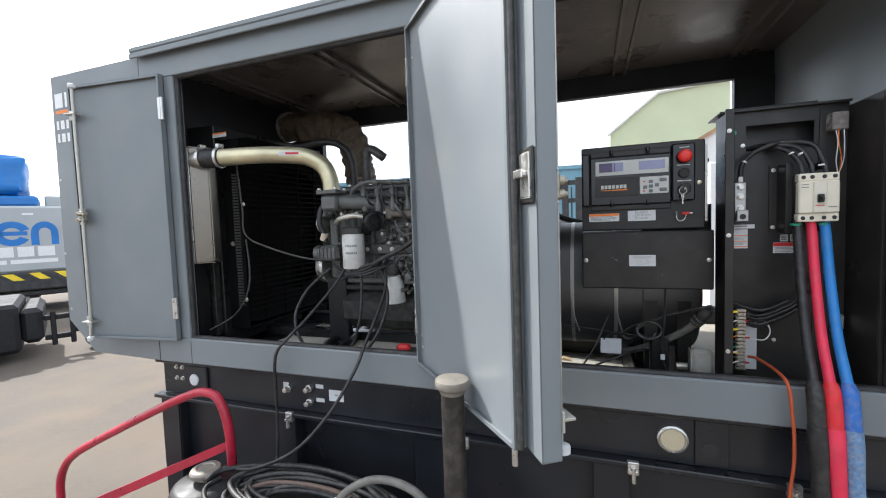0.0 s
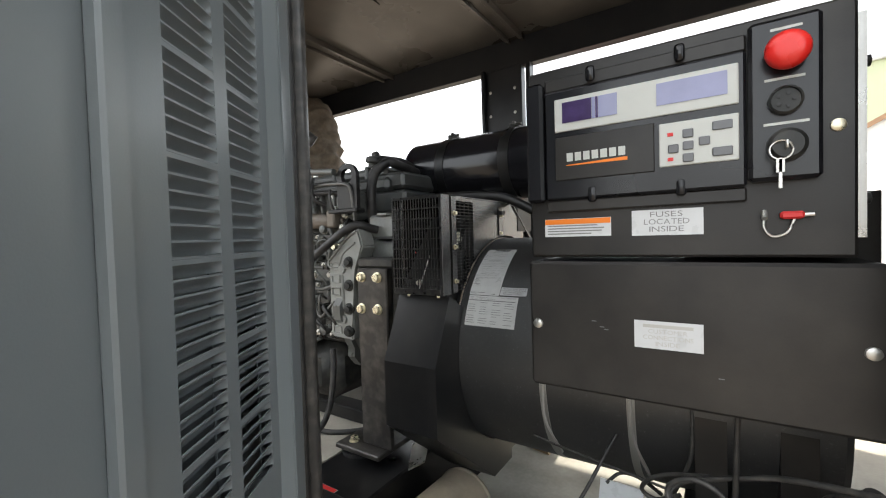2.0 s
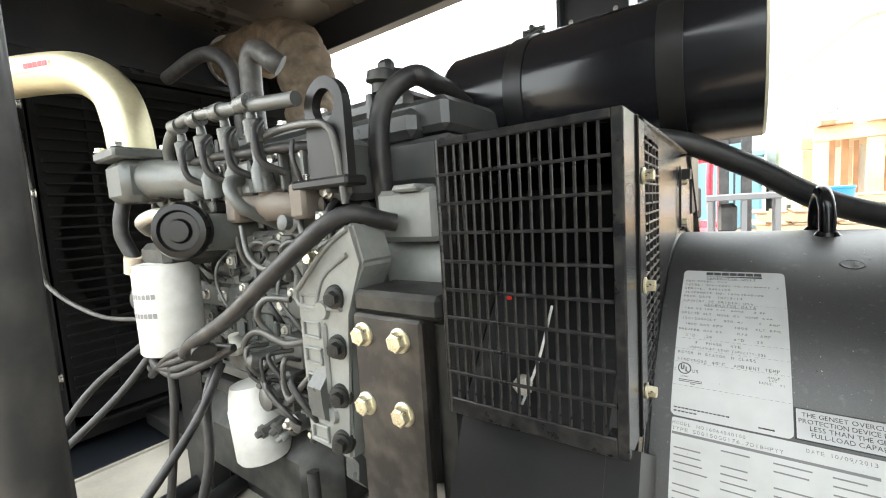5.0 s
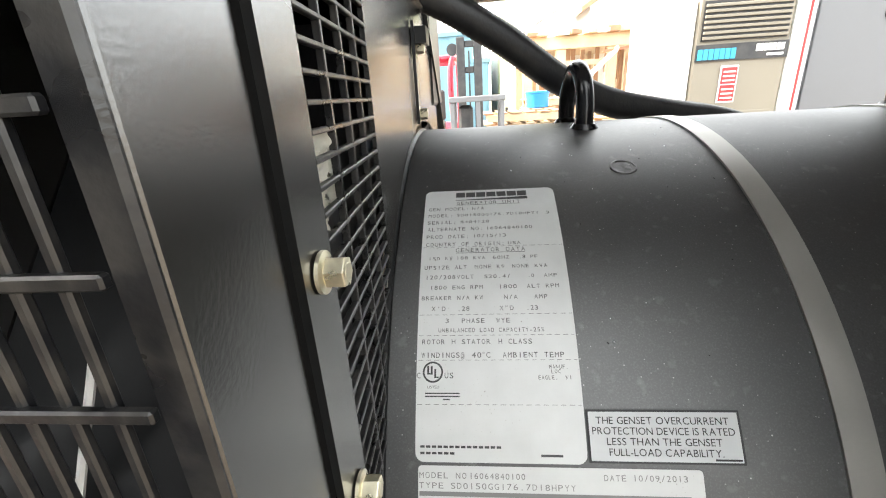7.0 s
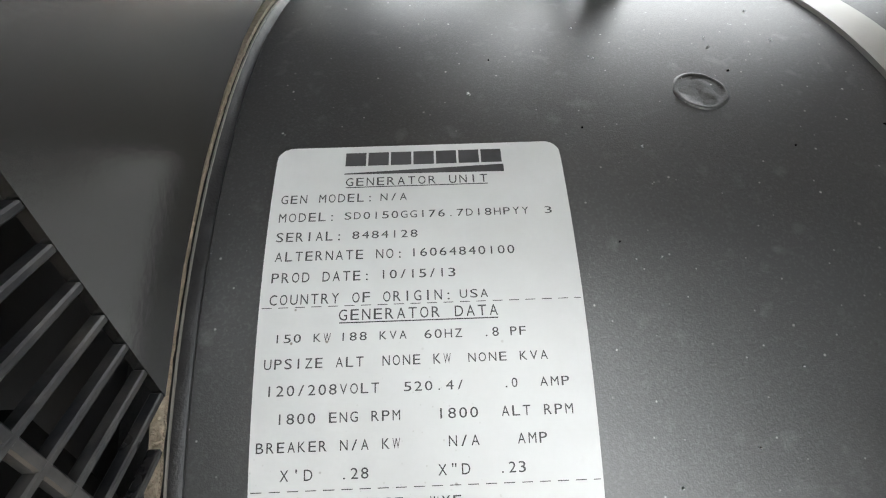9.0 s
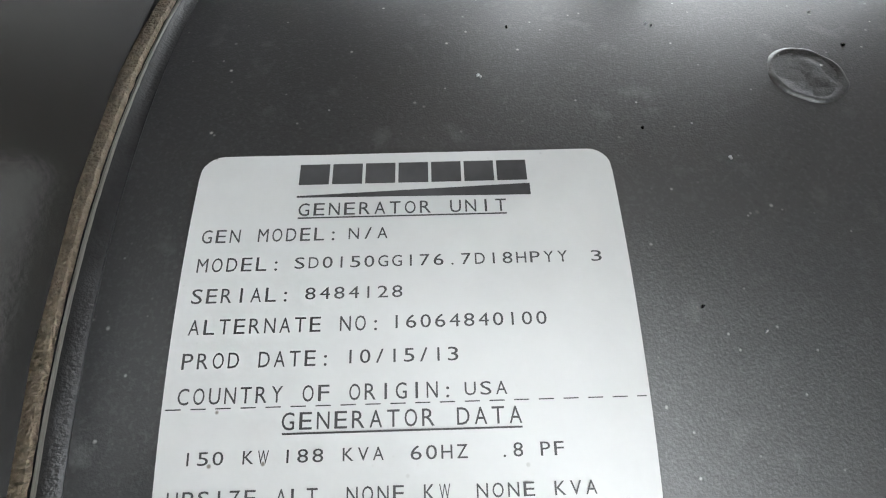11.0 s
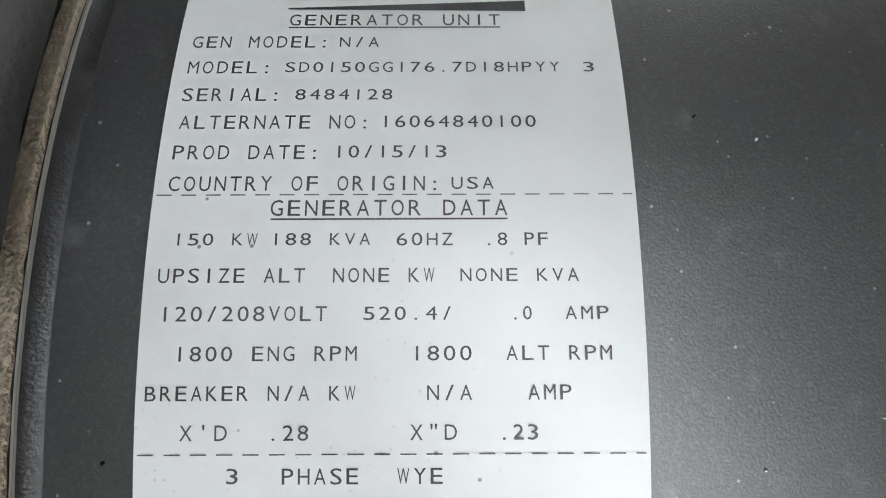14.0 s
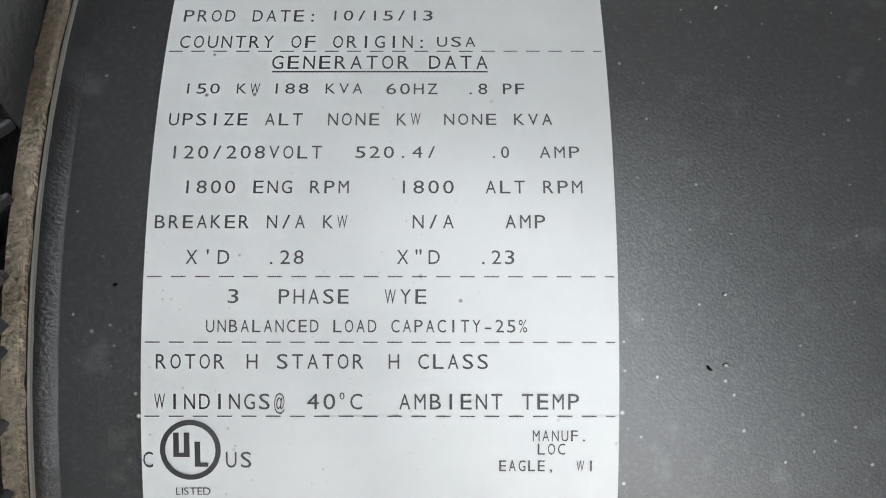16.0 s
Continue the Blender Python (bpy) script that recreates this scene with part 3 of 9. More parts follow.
def door(label, hinge, tip, left, z0, z1, columns, rod_u, thick=0.042, slats=True, outer_latch=False, latch_z=1.765, lining=GREY):
    """left: the inner face looks to the left of the way from hinge to tip."""
    h, t = Vector((*hinge, 0)), Vector((*tip, 0))
    d = (t - h).normalized()
    L = (t - h).length
    n = Vector((-d.y, d.x, 0)) * (1 if left else -1)
    m = Matrix((d, Vector((0, 0, 1)), n)).transposed().to_4x4()
    m.translation = h
    H = z1 - z0
    zz = Matrix.Translation((0, z0, 0))
    m = m @ zz
    skin = B()
    lo_v, hi_v = 0.1292, 0.9575
    us = [0.0] + [u for c in columns for u in c] + [L]
    vs = [0.0, lo_v, hi_v, H] if columns else [0.0, H]
    for w in (-thick, -thick + 0.0025):
        grid = [[skin.verts.new(m @ Vector((u, v, w))) for v in vs] for u in us]
        cells = [(i, j) for i in range(len(us) - 1) for j in range(len(vs) - 1) if not (i % 2 == 1 and j == 1)]
        for i, j in cells:
            skin.faces.new((grid[i][j], grid[i + 1][j], grid[i + 1][j + 1], grid[i][j + 1]))
        if w == -thick:
            back = grid
    for i in range(len(us)):
        for j in range(len(vs)):
            for i2, j2 in ((i + 1, j), (i, j + 1)):
                if i2 < len(us) and j2 < len(vs):
                    near = [c for c in cells if c in (((i, j), (i, j - 1)) if i2 > i else ((i, j), (i - 1, j)))]
                    if len(near) == 1:
                        skin.faces.new((back[i][j], back[i2][j2], grid[i2][j2], grid[i][j]))
    dr = part("door", skin, GREY, enc, label)
    # folded edges and returns
    e = B()
    box(e, (0, 0, -thick), (0.0025, H, 0), m=m)
    box(e, (L - 0.0025, 0, -thick), (L, H, 0), m=m)
    box(e, (0, 0, -thick), (L, 0.0025, 0), m=m)
    box(e, (0, H - 0.0025, -thick), (L, H, 0), m=m)
    part("edge_fold", e, GREY, dr)
    rw = 0.034 if slats else 0.011
    folded = slats and rod_u
    for lo, hi in (((0.040, 0), (0.0755, H)) if folded else ((0, 0), (rw, H)), ((L - rw, 0), (L, H)), ((rw, 0), (L - rw, rw)), ((rw, H - rw), (L - rw, H))):
        part("return_flange", box(B(), (*lo, -0.0025), (*hi, 0), 0.0008, m=m), GREY, dr)
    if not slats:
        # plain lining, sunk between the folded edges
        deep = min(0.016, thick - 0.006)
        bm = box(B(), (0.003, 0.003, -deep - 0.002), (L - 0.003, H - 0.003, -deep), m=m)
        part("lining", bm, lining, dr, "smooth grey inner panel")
        for v in (0.06, 0.10, H - 0.10, H - 0.06):
            piece("screw", SCREW, toward(m @ Vector((0.022, v, -deep)), n), dr)
        gk = tube(B(), [m @ Vector((L + 0.004, 0.004, -0.012)), m @ Vector((L + 0.004, H - 0.004, -0.012))], 0.008, 10)
        part("edge_seal", gk, HOSE, dr, "grey rubber edge strip", smooth=50)
    else:
        # inner sheet with two columns of pressed louvres
        w0, w1 = -0.0254, -0.0240
        f = B()
        edges = [0.004] + [u for c in columns for u in c] + [L - 0.004]
        for a, b in zip(edges[::2], edges[1::2]):
            box(f, (a, lo_v, w0), (b, hi_v, w1), m=m)
        box(f, (0.004, 0.004, w0), (L - 0.004, lo_v, w1), m=m)
        box(f, (0.004, hi_v, w0), (L - 0.004, H - 0.004, w1), m=m)
        part("louvre_sheet", f, GREY, dr)
        # groups of six louvres with a narrow flat bar under each group
        pitch, land = 0.0163, 0.0051
        for a, b in columns:
            me = louvre_mesh(b - a, pitch, 0.0105)
            v = lo_v
            while v < hi_v - 0.05:
                part("louvre_bar", box(B(), (a, v, w0), (b, v + land, w1), m=m), GREY, dr)
                for k in range(6):
                    piece("louvre_slat", me, m @ Matrix.Translation((a, v + land + pitch * k, w1)), dr)
                v += land + 6 * pitch
        u = columns[-1][1] + 0.062
        bm = box(B(), (u, 0.012, w1), (u + 0.026, H - 0.012, w1 + 0.014), 0.003, m=m)
        part("stiffener", bm, GREY, dr)
        if rod_u:
            # hinge side: a folded channel with a sunk strip and a rubber seal
            part("riser", box(B(), (0.0730, 0.004, w1), (0.0755, H - 0.004, -0.0026), m=m), GREY, dr)
            # shade on the fold's far side is coloured in with the darkened grey
            part("seal_seat", box(B(), (0.0026, 0.004, -0.0130), (0.0400, H - 0.004, -0.0105), 0.0005, m=m), GREY_SHADED, dr, "sunk strip in shaded grey")
            gk = tube(B(), [m @ Vector((0.030, 0.01, -0.004)), m @ Vector((0.030, H - 0.01, -0.004))], 0.0065, 10)
            part("edge_seal", gk, RUBBER, dr, "black rubber strip", smooth=50)
            gk = box(B(), (0.001, 0.01, -0.0104), (0.022, H - 0.01, 0.0160), 0.006, m=m, seg=2)
            part("edge_trim", gk, HOSE, dr, "dull grey-brown edge trim", smooth=50)
    if rod_u:
        lz = latch_z - z0
        if slats:
            lz -= 0.024
            rod = box(B(), (rod_u - 0.0085, 0.012, 0.019), (rod_u + 0.0085, H - 0.012, 0.025), 0.0015, m=m)
        else:
            rod = tube(B(), [m @ Vector((rod_u, lz + 0.02, 0.022)), m @ Vector((rod_u, H - 0.05, 0.022)), m @ Vector((rod_u, H - 0.012, 0.020))], 0.0068, 10, 4)
            tube(rod, [m @ Vector((rod_u, lz - 0.02, 0.022)), m @ Vector((rod_u + 0.004, 0.12, 0.022)), m @ Vector((rod_u + 0.012, 0.005, 0.022))], 0.0068, 10, 4)
        part("lock_rod", rod, ZINC, dr, "zinc plated locking rod", smooth=50)
        for v, uu in ((0.003, rod_u + 0.012), (H - 0.012, rod_u)):
            ends = lathe(B(), m @ Vector((uu, v - 0.011, 0.022)), (0, 0, 1), [(0, 0.008), (0.004, 0.014), (0.018, 0.014), (0.022, 0.008)], 16)
            part("roller", ends, PAPER, dr, "off-white plastic roller", smooth=40)
        lt = B()
        box(lt, (rod_u + 0.010, lz - 0.036, -0.002), (rod_u + 0.042, lz + 0.038, 0.004), 0.002, m=m)
        box(lt, (rod_u + 0.012, lz - 0.024, 0.004), (rod_u + 0.034, lz + 0.026, 0.014), 0.003, m=m)
        box(lt, (rod_u - 0.006, lz - 0.018, 0.0255), (rod_u + 0.030, lz - 0.010, 0.030), 0.0015, m=m)
        box(lt, (rod_u - 0.006, lz + 0.008, 0.0255), (rod_u + 0.030, lz + 0.016, 0.030), 0.0015, m=m)
        part("latch", lt, LATCHZINC, dr, "tarnished zinc slam latch", smooth=35)
        for vv in (-0.014, 0.012):
            cam = lathe(B(), m @ Vector((rod_u + 0.022, lz + vv, 0.013)), n, [(0, 0.010), (0.012, 0.010), (0.014, 0.006), (0.020, 0.0055)], 16)
            part("latch_cam", cam, LATCHZINC, dr, smooth=40)
            cam = lathe(B(), m @ Vector((rod_u - 0.014, lz + vv, 0.014)), n, [(0, 0.0055), (0.012, 0.0055), (0.013, 0.008), (0.019, 0.008)], 6)
            part("latch_nut", cam, LATCHZINC, dr)
        for uu, vv in ((0.015, 0.032), (0.037, 0.032), (0.015, -0.030), (0.037, -0.030)):
            part("rivet", lathe(B(), m @ Vector((rod_u + uu, lz + vv, 0.003)), n, [(0, 0.0042), (0.003, 0.0038), (0.005, 0.0015)], 10), STEEL, dr, smooth=40)
        for v in (0.075, H - 0.13):
            gd = B()
            box(gd, (rod_u - 0.012, v, 0.0), (rod_u + 0.045, v + 0.006, 0.032), 0.001, m=m)
            box(gd, (rod_u + 0.030, v - 0.018, 0.0), (rod_u + 0.052, v + 0.024, 0.005), 0.001, m=m)
            part("rod_guide", gd, ZINC, dr)
    if outer_latch:
        lz = latch_z - z0
        o = B()
        box(o, (L - 0.062, lz - 0.055, -thick - 0.006), (L - 0.004, lz + 0.052, -thick), 0.003, m=m)
        part("latch_frame", o, ENGINE_D, dr, "black latch frame with steel rivets")
        o = B()
        box(o, (L - 0.054, lz - 0.044, -thick - 0.009), (L - 0.012, lz + 0.042, -thick - 0.005), 0.003, m=m)
        box(o, (L - 0.044, lz - 0.004, -thick - 0.020), (L - 0.022, lz + 0.008, -thick - 0.007), 0.003, m=m)
        box(o, (L - 0.056, lz - 0.006, -thick - 0.022), (L - 0.018, lz + 0.010, -thick - 0.018), 0.0015, m=m)
        part("paddle", o, STEEL, dr, "zinc paddle handle")
    for v in (0.14, H - 0.14):
        hg = B()
        cyl(hg, m @ Vector((-0.004, v - 0.045, -0.006)), m @ Vector((-0.004, v + 0.045, -0.006)), 0.0065, seg=12)
        box(hg, (-0.002, v - 0.043, -0.004), (0.010, v + 0.043, 0.0016), 0.0005, m=m)
        part("hinge", hg, STEEL, dr, "zinc hinge", smooth=40)
    return dr, m


door("grey steel door folded right back, lock rod on its inner face", (-1.545, 1.208), (-2.035, 1.158), True, 1.222, 2.332, [], 0.430, thick=0.024, slats=False)
# this lining takes the lightened grey as the side facing the sun
door("open grey steel door with smooth lining in sunlit grey", (-0.447, 1.217), (-0.042, 0.770), False, 1.212, 2.312, [], None, slats=False, lining=LINING_SUNLIT)
door("open louvred grey steel door with lock rod", (-0.262, 1.240), (0.053, 0.753), True, 1.215, 2.318, [(0.101, 0.186), (0.213, 0.300)], 0.533, outer_latch=True)
door("open louvred grey steel door", (0.815, 1.205), (1.137, 0.800), False, 1.205, 2.318, [(0.034, 0.156), (0.180, 0.302)], None)
bm = B()
box(bm, (-0.052, 0.79, 1.165), (-0.040, 0.80, 1.215), 0.002)
part("drop_pin", bm, STEEL, enc)

# ---- base frame and fuel tank ----
base = thing("fuel_tank_base", (-0.4, 1.8, 0.0), "black steel skid frame on a ribbed fuel tank", "tank base")
part("top_flange", boxes(((-1.755, 1.255, 1.100), (0.885, 1.30, 1.116)), bev=0.003), BASEBLACK, base)
part("web", boxes(((-1.745, 1.288, 0.955), (0.880, 1.298, 1.100))), BASEBLACK, base)
part("ledge", boxes(((-1.775, 1.252, 0.936), (0.890, 1.30, 0.952)), bev=0.003), BASEBLACK, base)
part("rear_beam", boxes(((-1.745, 2.22, 0.955), (0.880, 2.27, 1.114)), bev=0.003), BASEBLACK, base)
part("cross_beam", boxes(((-1.745, 1.30, 0.96), (-1.70, 2.22, 1.112)), ((0.84, 1.30, 0.96), (0.88, 2.22, 1.112))), BASEBLACK, base)
part("tank_body", boxes(((-1.72, 1.322, 0.0), (0.870, 2.25, 0.936)), bev=0.01), BASEBLACK, base)
for x in (-1.70, -1.06, -0.44, 0.16, 0.80):
    part("tank_rib", boxes(((x - 0.052, 1.276, 0.02), (x - 0.044, 1.322, 0.934)), ((x + 0.044, 1.276, 0.02), (x + 0.052, 1.322, 0.934)),
                           ((x - 0.052, 1.268, 0.02), (x + 0.052, 1.276, 0.934)), bev=0.002), BASEBLACK, base)
PAN_Z, D1, D2 = 0.975, RY1 - 0.045, FY + 0.046
part("pan", boxes(((-0.278, 1.299, 0.936), (0.250, 2.219, PAN_Z))), PANTOP, base, "dusty tan tank top below the alternator")
part("deck", boxes(((0.345, 1.285, 1.132), (RX1 - 0.03, D1, 1.150))), FLOOR, base, "dusty tan deck plate")
part("engine_deck", boxes(((-1.28, 1.285, 1.132), (-0.472, D1, 1.150))), FLOOR, base, "dusty tan deck plate")
part("deck_edge", boxes(((-1.288, 1.285, 1.136), (-1.281, D1, 1.156)), bev=0.001), FLOOR, base, "bare tan deck edge")
part("deck_frame", boxes(((RX0 + 0.03, D2, 1.118), (-0.472, D1, 1.1318)), ((0.345, D2, 1.118), (RX1 - 0.03, D1, 1.1318)), ((-0.278, D2, 1.118), (0.250, 1.300, 1.150)), ((-0.278, 2.20, 1.118), (0.250, D1, 1.150))), BASEBLACK, base)
for x0, x1 in ((-0.470, -0.280), (0.252, 0.343)):
    part("skid_beam", boxes(((x0, 1.300, 0.955), (x1, 2.219, 1.150)), bev=0.004), BLACK, base, "black cross beam under the alternator")
part("caution_tag", boxes(((-0.425, 1.335, 1.1502), (-0.355, 1.372, 1.1508))), PAPER, base, "white and red tag on the beam")
part("caution_tag", boxes(((-0.424, 1.360, 1.1509), (-0.356, 1.371, 1.1512))), REDINK, base, "red heading of the tag")
for x, z in ((-1.665, 1.075), (-1.630, 1.075), (-1.665, 1.025), (-1.630, 1.025)):
    piece("bolt", BOLT_STEEL, toward((x, 1.288, z), (0, -1, 0)), base)
part("bracket", boxes(((-1.585, 1.276, 0.99), (-1.475, 1.288, 1.092)), bev=0.004), BASEBLACK, base)
bm = B()
lathe(bm, (-1.545, 1.276, 1.03), (0, -1, 0), [(0, 0.026), (0.006, 0.024), (0.008, 0.012)], 20)
part("cap", bm, PAPER, base, "white plastic cap", smooth=40)
part("fuel_filler_rim", lathe(B(), (0.328, 1.288, 1.027), (0, -1, 0), [(0, 0.041), (0.012, 0.041), (0.015, 0.036), (0.011, 0.033), (0.011, 0.01)], 36), STEEL, base, "bright metal ring", smooth=40)
part("filler_cap", lathe(B(), (0.328, 1.2765, 1.027), (0, -1, 0), [(0, 0.032), (0.003, 0.030), (0.0032, 0.005)], 32), mat("cream_cap", (0.50, 0.44, 0.30), 0.45, vary=0.1, bump=0.02), base, "cream cap", smooth=40)
part("access_plate", boxes(((0.385, 1.280, 0.962), (0.470, 1.288, 1.092)), bev=0.002), BASEBLACK, base)
part("access_hole", lathe(B(), (0.424, 1.2805, 1.010), (0, -1, 0), [(0, 0.020), (0.0015, 0.020), (0.0016, 0.01)], 24), INK, base)
part("access_hole", lathe(B(), (0.424, 1.2805, 1.060), (0, -1, 0), [(0, 0.005), (0.0015, 0.005), (0.0016, 0.002)], 12), INK, base)
for x, z in ((-1.055, 1.040), (-0.955, 1.050), (-0.955, 0.995)):
    bm = lathe(B(), (x + 0.012, 1.288, z), (0, -1, 0), [(0, 0.015), (0.012, 0.015), (0.013, 0.010), (0.032, 0.010), (0.033, 0.006)], 16)
    part("fuel_fitting", bm, STEEL, base, "small threaded metal fitting", smooth=40)
sticker("tag", (-1.072, 1.020), (-1.045, 1.062), 1.2878, base)
sticker("tag", (-0.915, 1.052), (-0.880, 1.068), 1.2878, base)
sticker("tag", (-0.915, 0.998), (-0.878, 1.013), 1.2878, base)
sticker("tag", (-0.855, 1.008), (-0.790, 1.052), 1.2878, base)
bars(base, (-0.828, 1.028), (-0.815, 1.036), 1.2862, 1, material=GREYINK)
pouch = part("document_pouch", slab(B(), [(-0.243, 1.2865, 1.098), (-0.062, 1.2865, 1.070), (-0.068, 1.2865, 0.980), (-0.108, 1.2865, 0.976), (-0.238, 1.2865, 1.030)], (0, 1, 0), 0.0013), PAPER, base, "creased clear-white document pouch")
part("sheet", slab(B(), [(-0.236, 1.2855, 1.092), (-0.108, 1.2855, 1.068), (-0.113, 1.2855, 0.990), (-0.230, 1.2855, 1.034)], (0, 1, 0), 0.0008), PLATE, pouch, "folded paper")
bars(pouch, (-0.18, 1.03), (-0.13, 1.06), 1.2852, 4, 0.5, BEZEL)
for x in (-1.02, -0.30, 0.22, 0.61):
    bm = B()
    box(bm, (x - 0.016, 1.245, 0.920), (x + 0.016, 1.262, 0.958), 0.002)
    cyl(bm, (x, 1.240, 0.945), (x, 1.240, 0.900), 0.007, seg=10)
    box(bm, (x - 0.012, 1.236, 0.925), (x + 0.012, 1.262, 0.935), 0.001)
    part("clamp", bm, STEEL, base, "rusty beam clamp")
# engine rails on the deck
for y in (1.545, 1.90):
    part("mounting_rail", boxes(((-1.45, y - 0.03, 1.150), (0.47, y + 0.03, 1.158)), ((-1.45, y - 0.03, 1.205), (0.47, y + 0.03, 1.213)), ((-1.45, y - 0.005, 1.158), (0.47, y + 0.005, 1.205)), bev=0.001) if y > 1.8
         else boxes(((-1.45, 1.62, 1.150), (-0.475, 1.68, 1.190)), bev=0.004), BLACK, base)

# ---- alternator ----
R, YC, ZC = 0.2407, 1.7389, 1.4241
alt = thing("alternator", (0.15, YC, 1.15), "black drum-shaped alternator with steel straps and data labels", "alternator")
SEG = 256


def on_drum(x, s, lift=0.0):
    """x along the axis and s round the drum from its top towards the front, in metres."""
    a = s / R
    return Vector((x, YC - (R + lift) * math.sin(a), ZC + (R + lift) * math.cos(a)))


bm = lathe(B(), (-0.1322, YC, ZC), (1, 0, 0), [(0, R - 0.03), (0, R - 0.001), (0.001, R), (0.5782, R), (0.5862, R - 0.006), (0.5862, 0.05)], SEG)
part("drum", bm, DRUM, alt, "black painted drum with dust specks", smooth=30)
RIMBLACK = mat("pitted_rim_paint", (0.014, 0.014, 0.015), 0.45, vary=0.5, scale=300, fine=1200, bump=0.15, bump_scale=1900)
part("drum_rim", lathe(B(), (-0.1450, YC, ZC), (1, 0, 0), [(0, R - 0.02), (0.0, R - 0.0005), (0.0015, R + 0.0005), (0.0097, R + 0.0005), (0.0100, R - 0.0006), (0.0103, R - 0.0006), (0.0105, R + 0.0007), (0.0108, R + 0.0007), (0.0111, R - 0.0002), (0.0126, R - 0.0012), (0.0127, R - 0.01)], SEG), RIMBLACK, alt, "rolled black rim beside the drum", smooth=40)
SEALANT = mat("old_sealant", (0.46, 0.39, 0.30), 0.8, vary=0.25, scale=700, fine=1800, bump=0.7, bump_scale=1500)


def band(x0, x1, r, a0, a1, rough, seed, n=500):
    """A thin strip round the drum with an uneven edge, between the angles a0 and a1 from its top."""
    bm = B()
    rows = []
    for k in range(n + 1):
        a = radians(a0 + (a1 - a0) * k / n)
        e0, e1 = (rough * noise.noise((k * 0.9, seed, j)) + 0.5 * rough * noise.noise((k * 2.7, seed, j)) for j in (1.0, 6.0))
        rows.append([bm.verts.new((x, YC - rr * math.sin(a), ZC + rr * math.cos(a))) for x, rr in ((x0 + e0, r - 0.0010), (x0 + e0, r), (x1 + e1, r), (x1 + e1, r - 0.0010))])
    for p, q in zip(rows, rows[1:]):
        for c in range(3):
            bm.faces.new((p[c], p[c + 1], q[c + 1], q[c]))
    return bm


part("sealant_bead", band(-0.1378, -0.1353, R + 0.0016, -100, 150, 0.00030, 2.0), SEALANT, alt, "brownish crumbling sealant strip", smooth=60)
part("rim_edge", band(-0.13455, -0.13420, R + 0.0011, -100, 150, 0.00004, 5.0), STRAP, alt, "bright worn edge of the rim", smooth=60)
for x in (0.0465, 0.192):
    part("strap", lathe(B(), (x - 0.0062, YC, ZC), (1, 0, 0), [(0, R - 0.004), (0, R + 0.0012), (0.0124, R + 0.0012), (0.0124, R - 0.004)], SEG), STRAP, alt, "grey steel band", smooth=30)
for x in (0.0465, 0.192):
    bm = B()
    tube(bm, [(x, YC - R - 0.001, ZC - 0.02), (x + 0.004, YC - R - 0.001, 1.34), (x + 0.022, YC - R + 0.035, 1.27)], 0.0030, 6, 6)
    part("strap_tail", bm, STRAP, alt, smooth=50)
for x, yy in ((-0.0175, 1.7125), (0.220, 1.7125)):
    bm = B()
    zb = ZC + math.sqrt(R * R - (yy - YC) ** 2) - 0.004
    zr = ZC + math.sqrt(R * R - (yy + 0.046 - YC) ** 2) - 0.004
    tube(bm, [(x, yy, zb), (x, yy + 0.001, zb + 0.022), (x - 0.001, yy + 0.008, zb + 0.036), (x - 0.0015, yy + 0.023, zb + 0.0425), (x - 0.002, yy + 0.038, zb + 0.036), (x - 0.003, yy + 0.045, zb + 0.022), (x - 0.003, yy + 0.046, zr)], 0.0060, 14, 6)
    lathe(bm, (x, yy, zb - 0.003), (0, -0.1, 1), [(0, 0.0145), (0.006, 0.010), (0.010, 0.0072)], 20)
    lathe(bm, (x - 0.003, yy + 0.046, zr - 0.003), (0, 0.1, 1), [(0, 0.0145), (0.006, 0.010), (0.010, 0.0072)], 20)
    part("lifting_eye", bm, GLOSS, alt, "welded black lifting loop", smooth=50)
nrm = Vector((0, -math.sin(0.0945 / R), math.cos(0.0945 / R)))
bm = lathe(B(), on_drum(-0.0110, 0.0945, -0.0012), nrm, [(0, 0.0076), (0.0012, 0.0072), (0.0015, 0.0064), (0.0011, 0.0056), (0.0012, 0.0040), (0.0013, 0.0026), (0.0012, 0.0014), (0.0013, 0.0003)], 40)
for v in bm.verts:
    q = v.co * 260
    v.co += 0.0006 * Vector((noise.noise(q), noise.noise(q + Vector((5, 0, 0))), 0.0)) + nrm * 0.0003 * noise.noise(q + Vector((0, 9, 0)))
part("plug_weld", bm, DRUM, alt, "uneven filled plug weld", smooth=60)
# crumbs of dirt lying on the top of the drum
crumb = bpy.data.meshes.new("dirt_crumb")
bm = B()
bmesh.ops.create_icosphere(bm, subdivisions=2, radius=0.00055)
for v in bm.verts:
    v.co *= 1 + 0.5 * noise.noise(v.co * 2600)
bm.to_mesh(crumb)
bm.free()
crumb.materials.append(INSIDE)
lint = crumb.copy()
lint.name = "lint_fleck"
lint.materials.clear()
lint.materials.append(PAPER)
strew = random.Random(17)
for k in range(44):
    x, s = strew.uniform(-0.125, 0.040), strew.uniform(0.02, 0.24)
    if -0.121 < x < -0.047 and s > 0.098:
        continue
    sx, sy_ = strew.uniform(0.3, 0.9), strew.uniform(0.25, 0.6)
    a = s / R
    m = Matrix.Translation(on_drum(x, s, 0.0001)) @ Matrix.Rotation(a, 4, "X") @ Matrix.Rotation(strew.uniform(0, 3), 4, "Z") @ Matrix.Diagonal((sx, sy_, 0.5, 1))
    piece("dirt_crumb" if k % 3 == 0 else "lint_fleck", crumb if k % 3 == 0 else lint, m, alt)
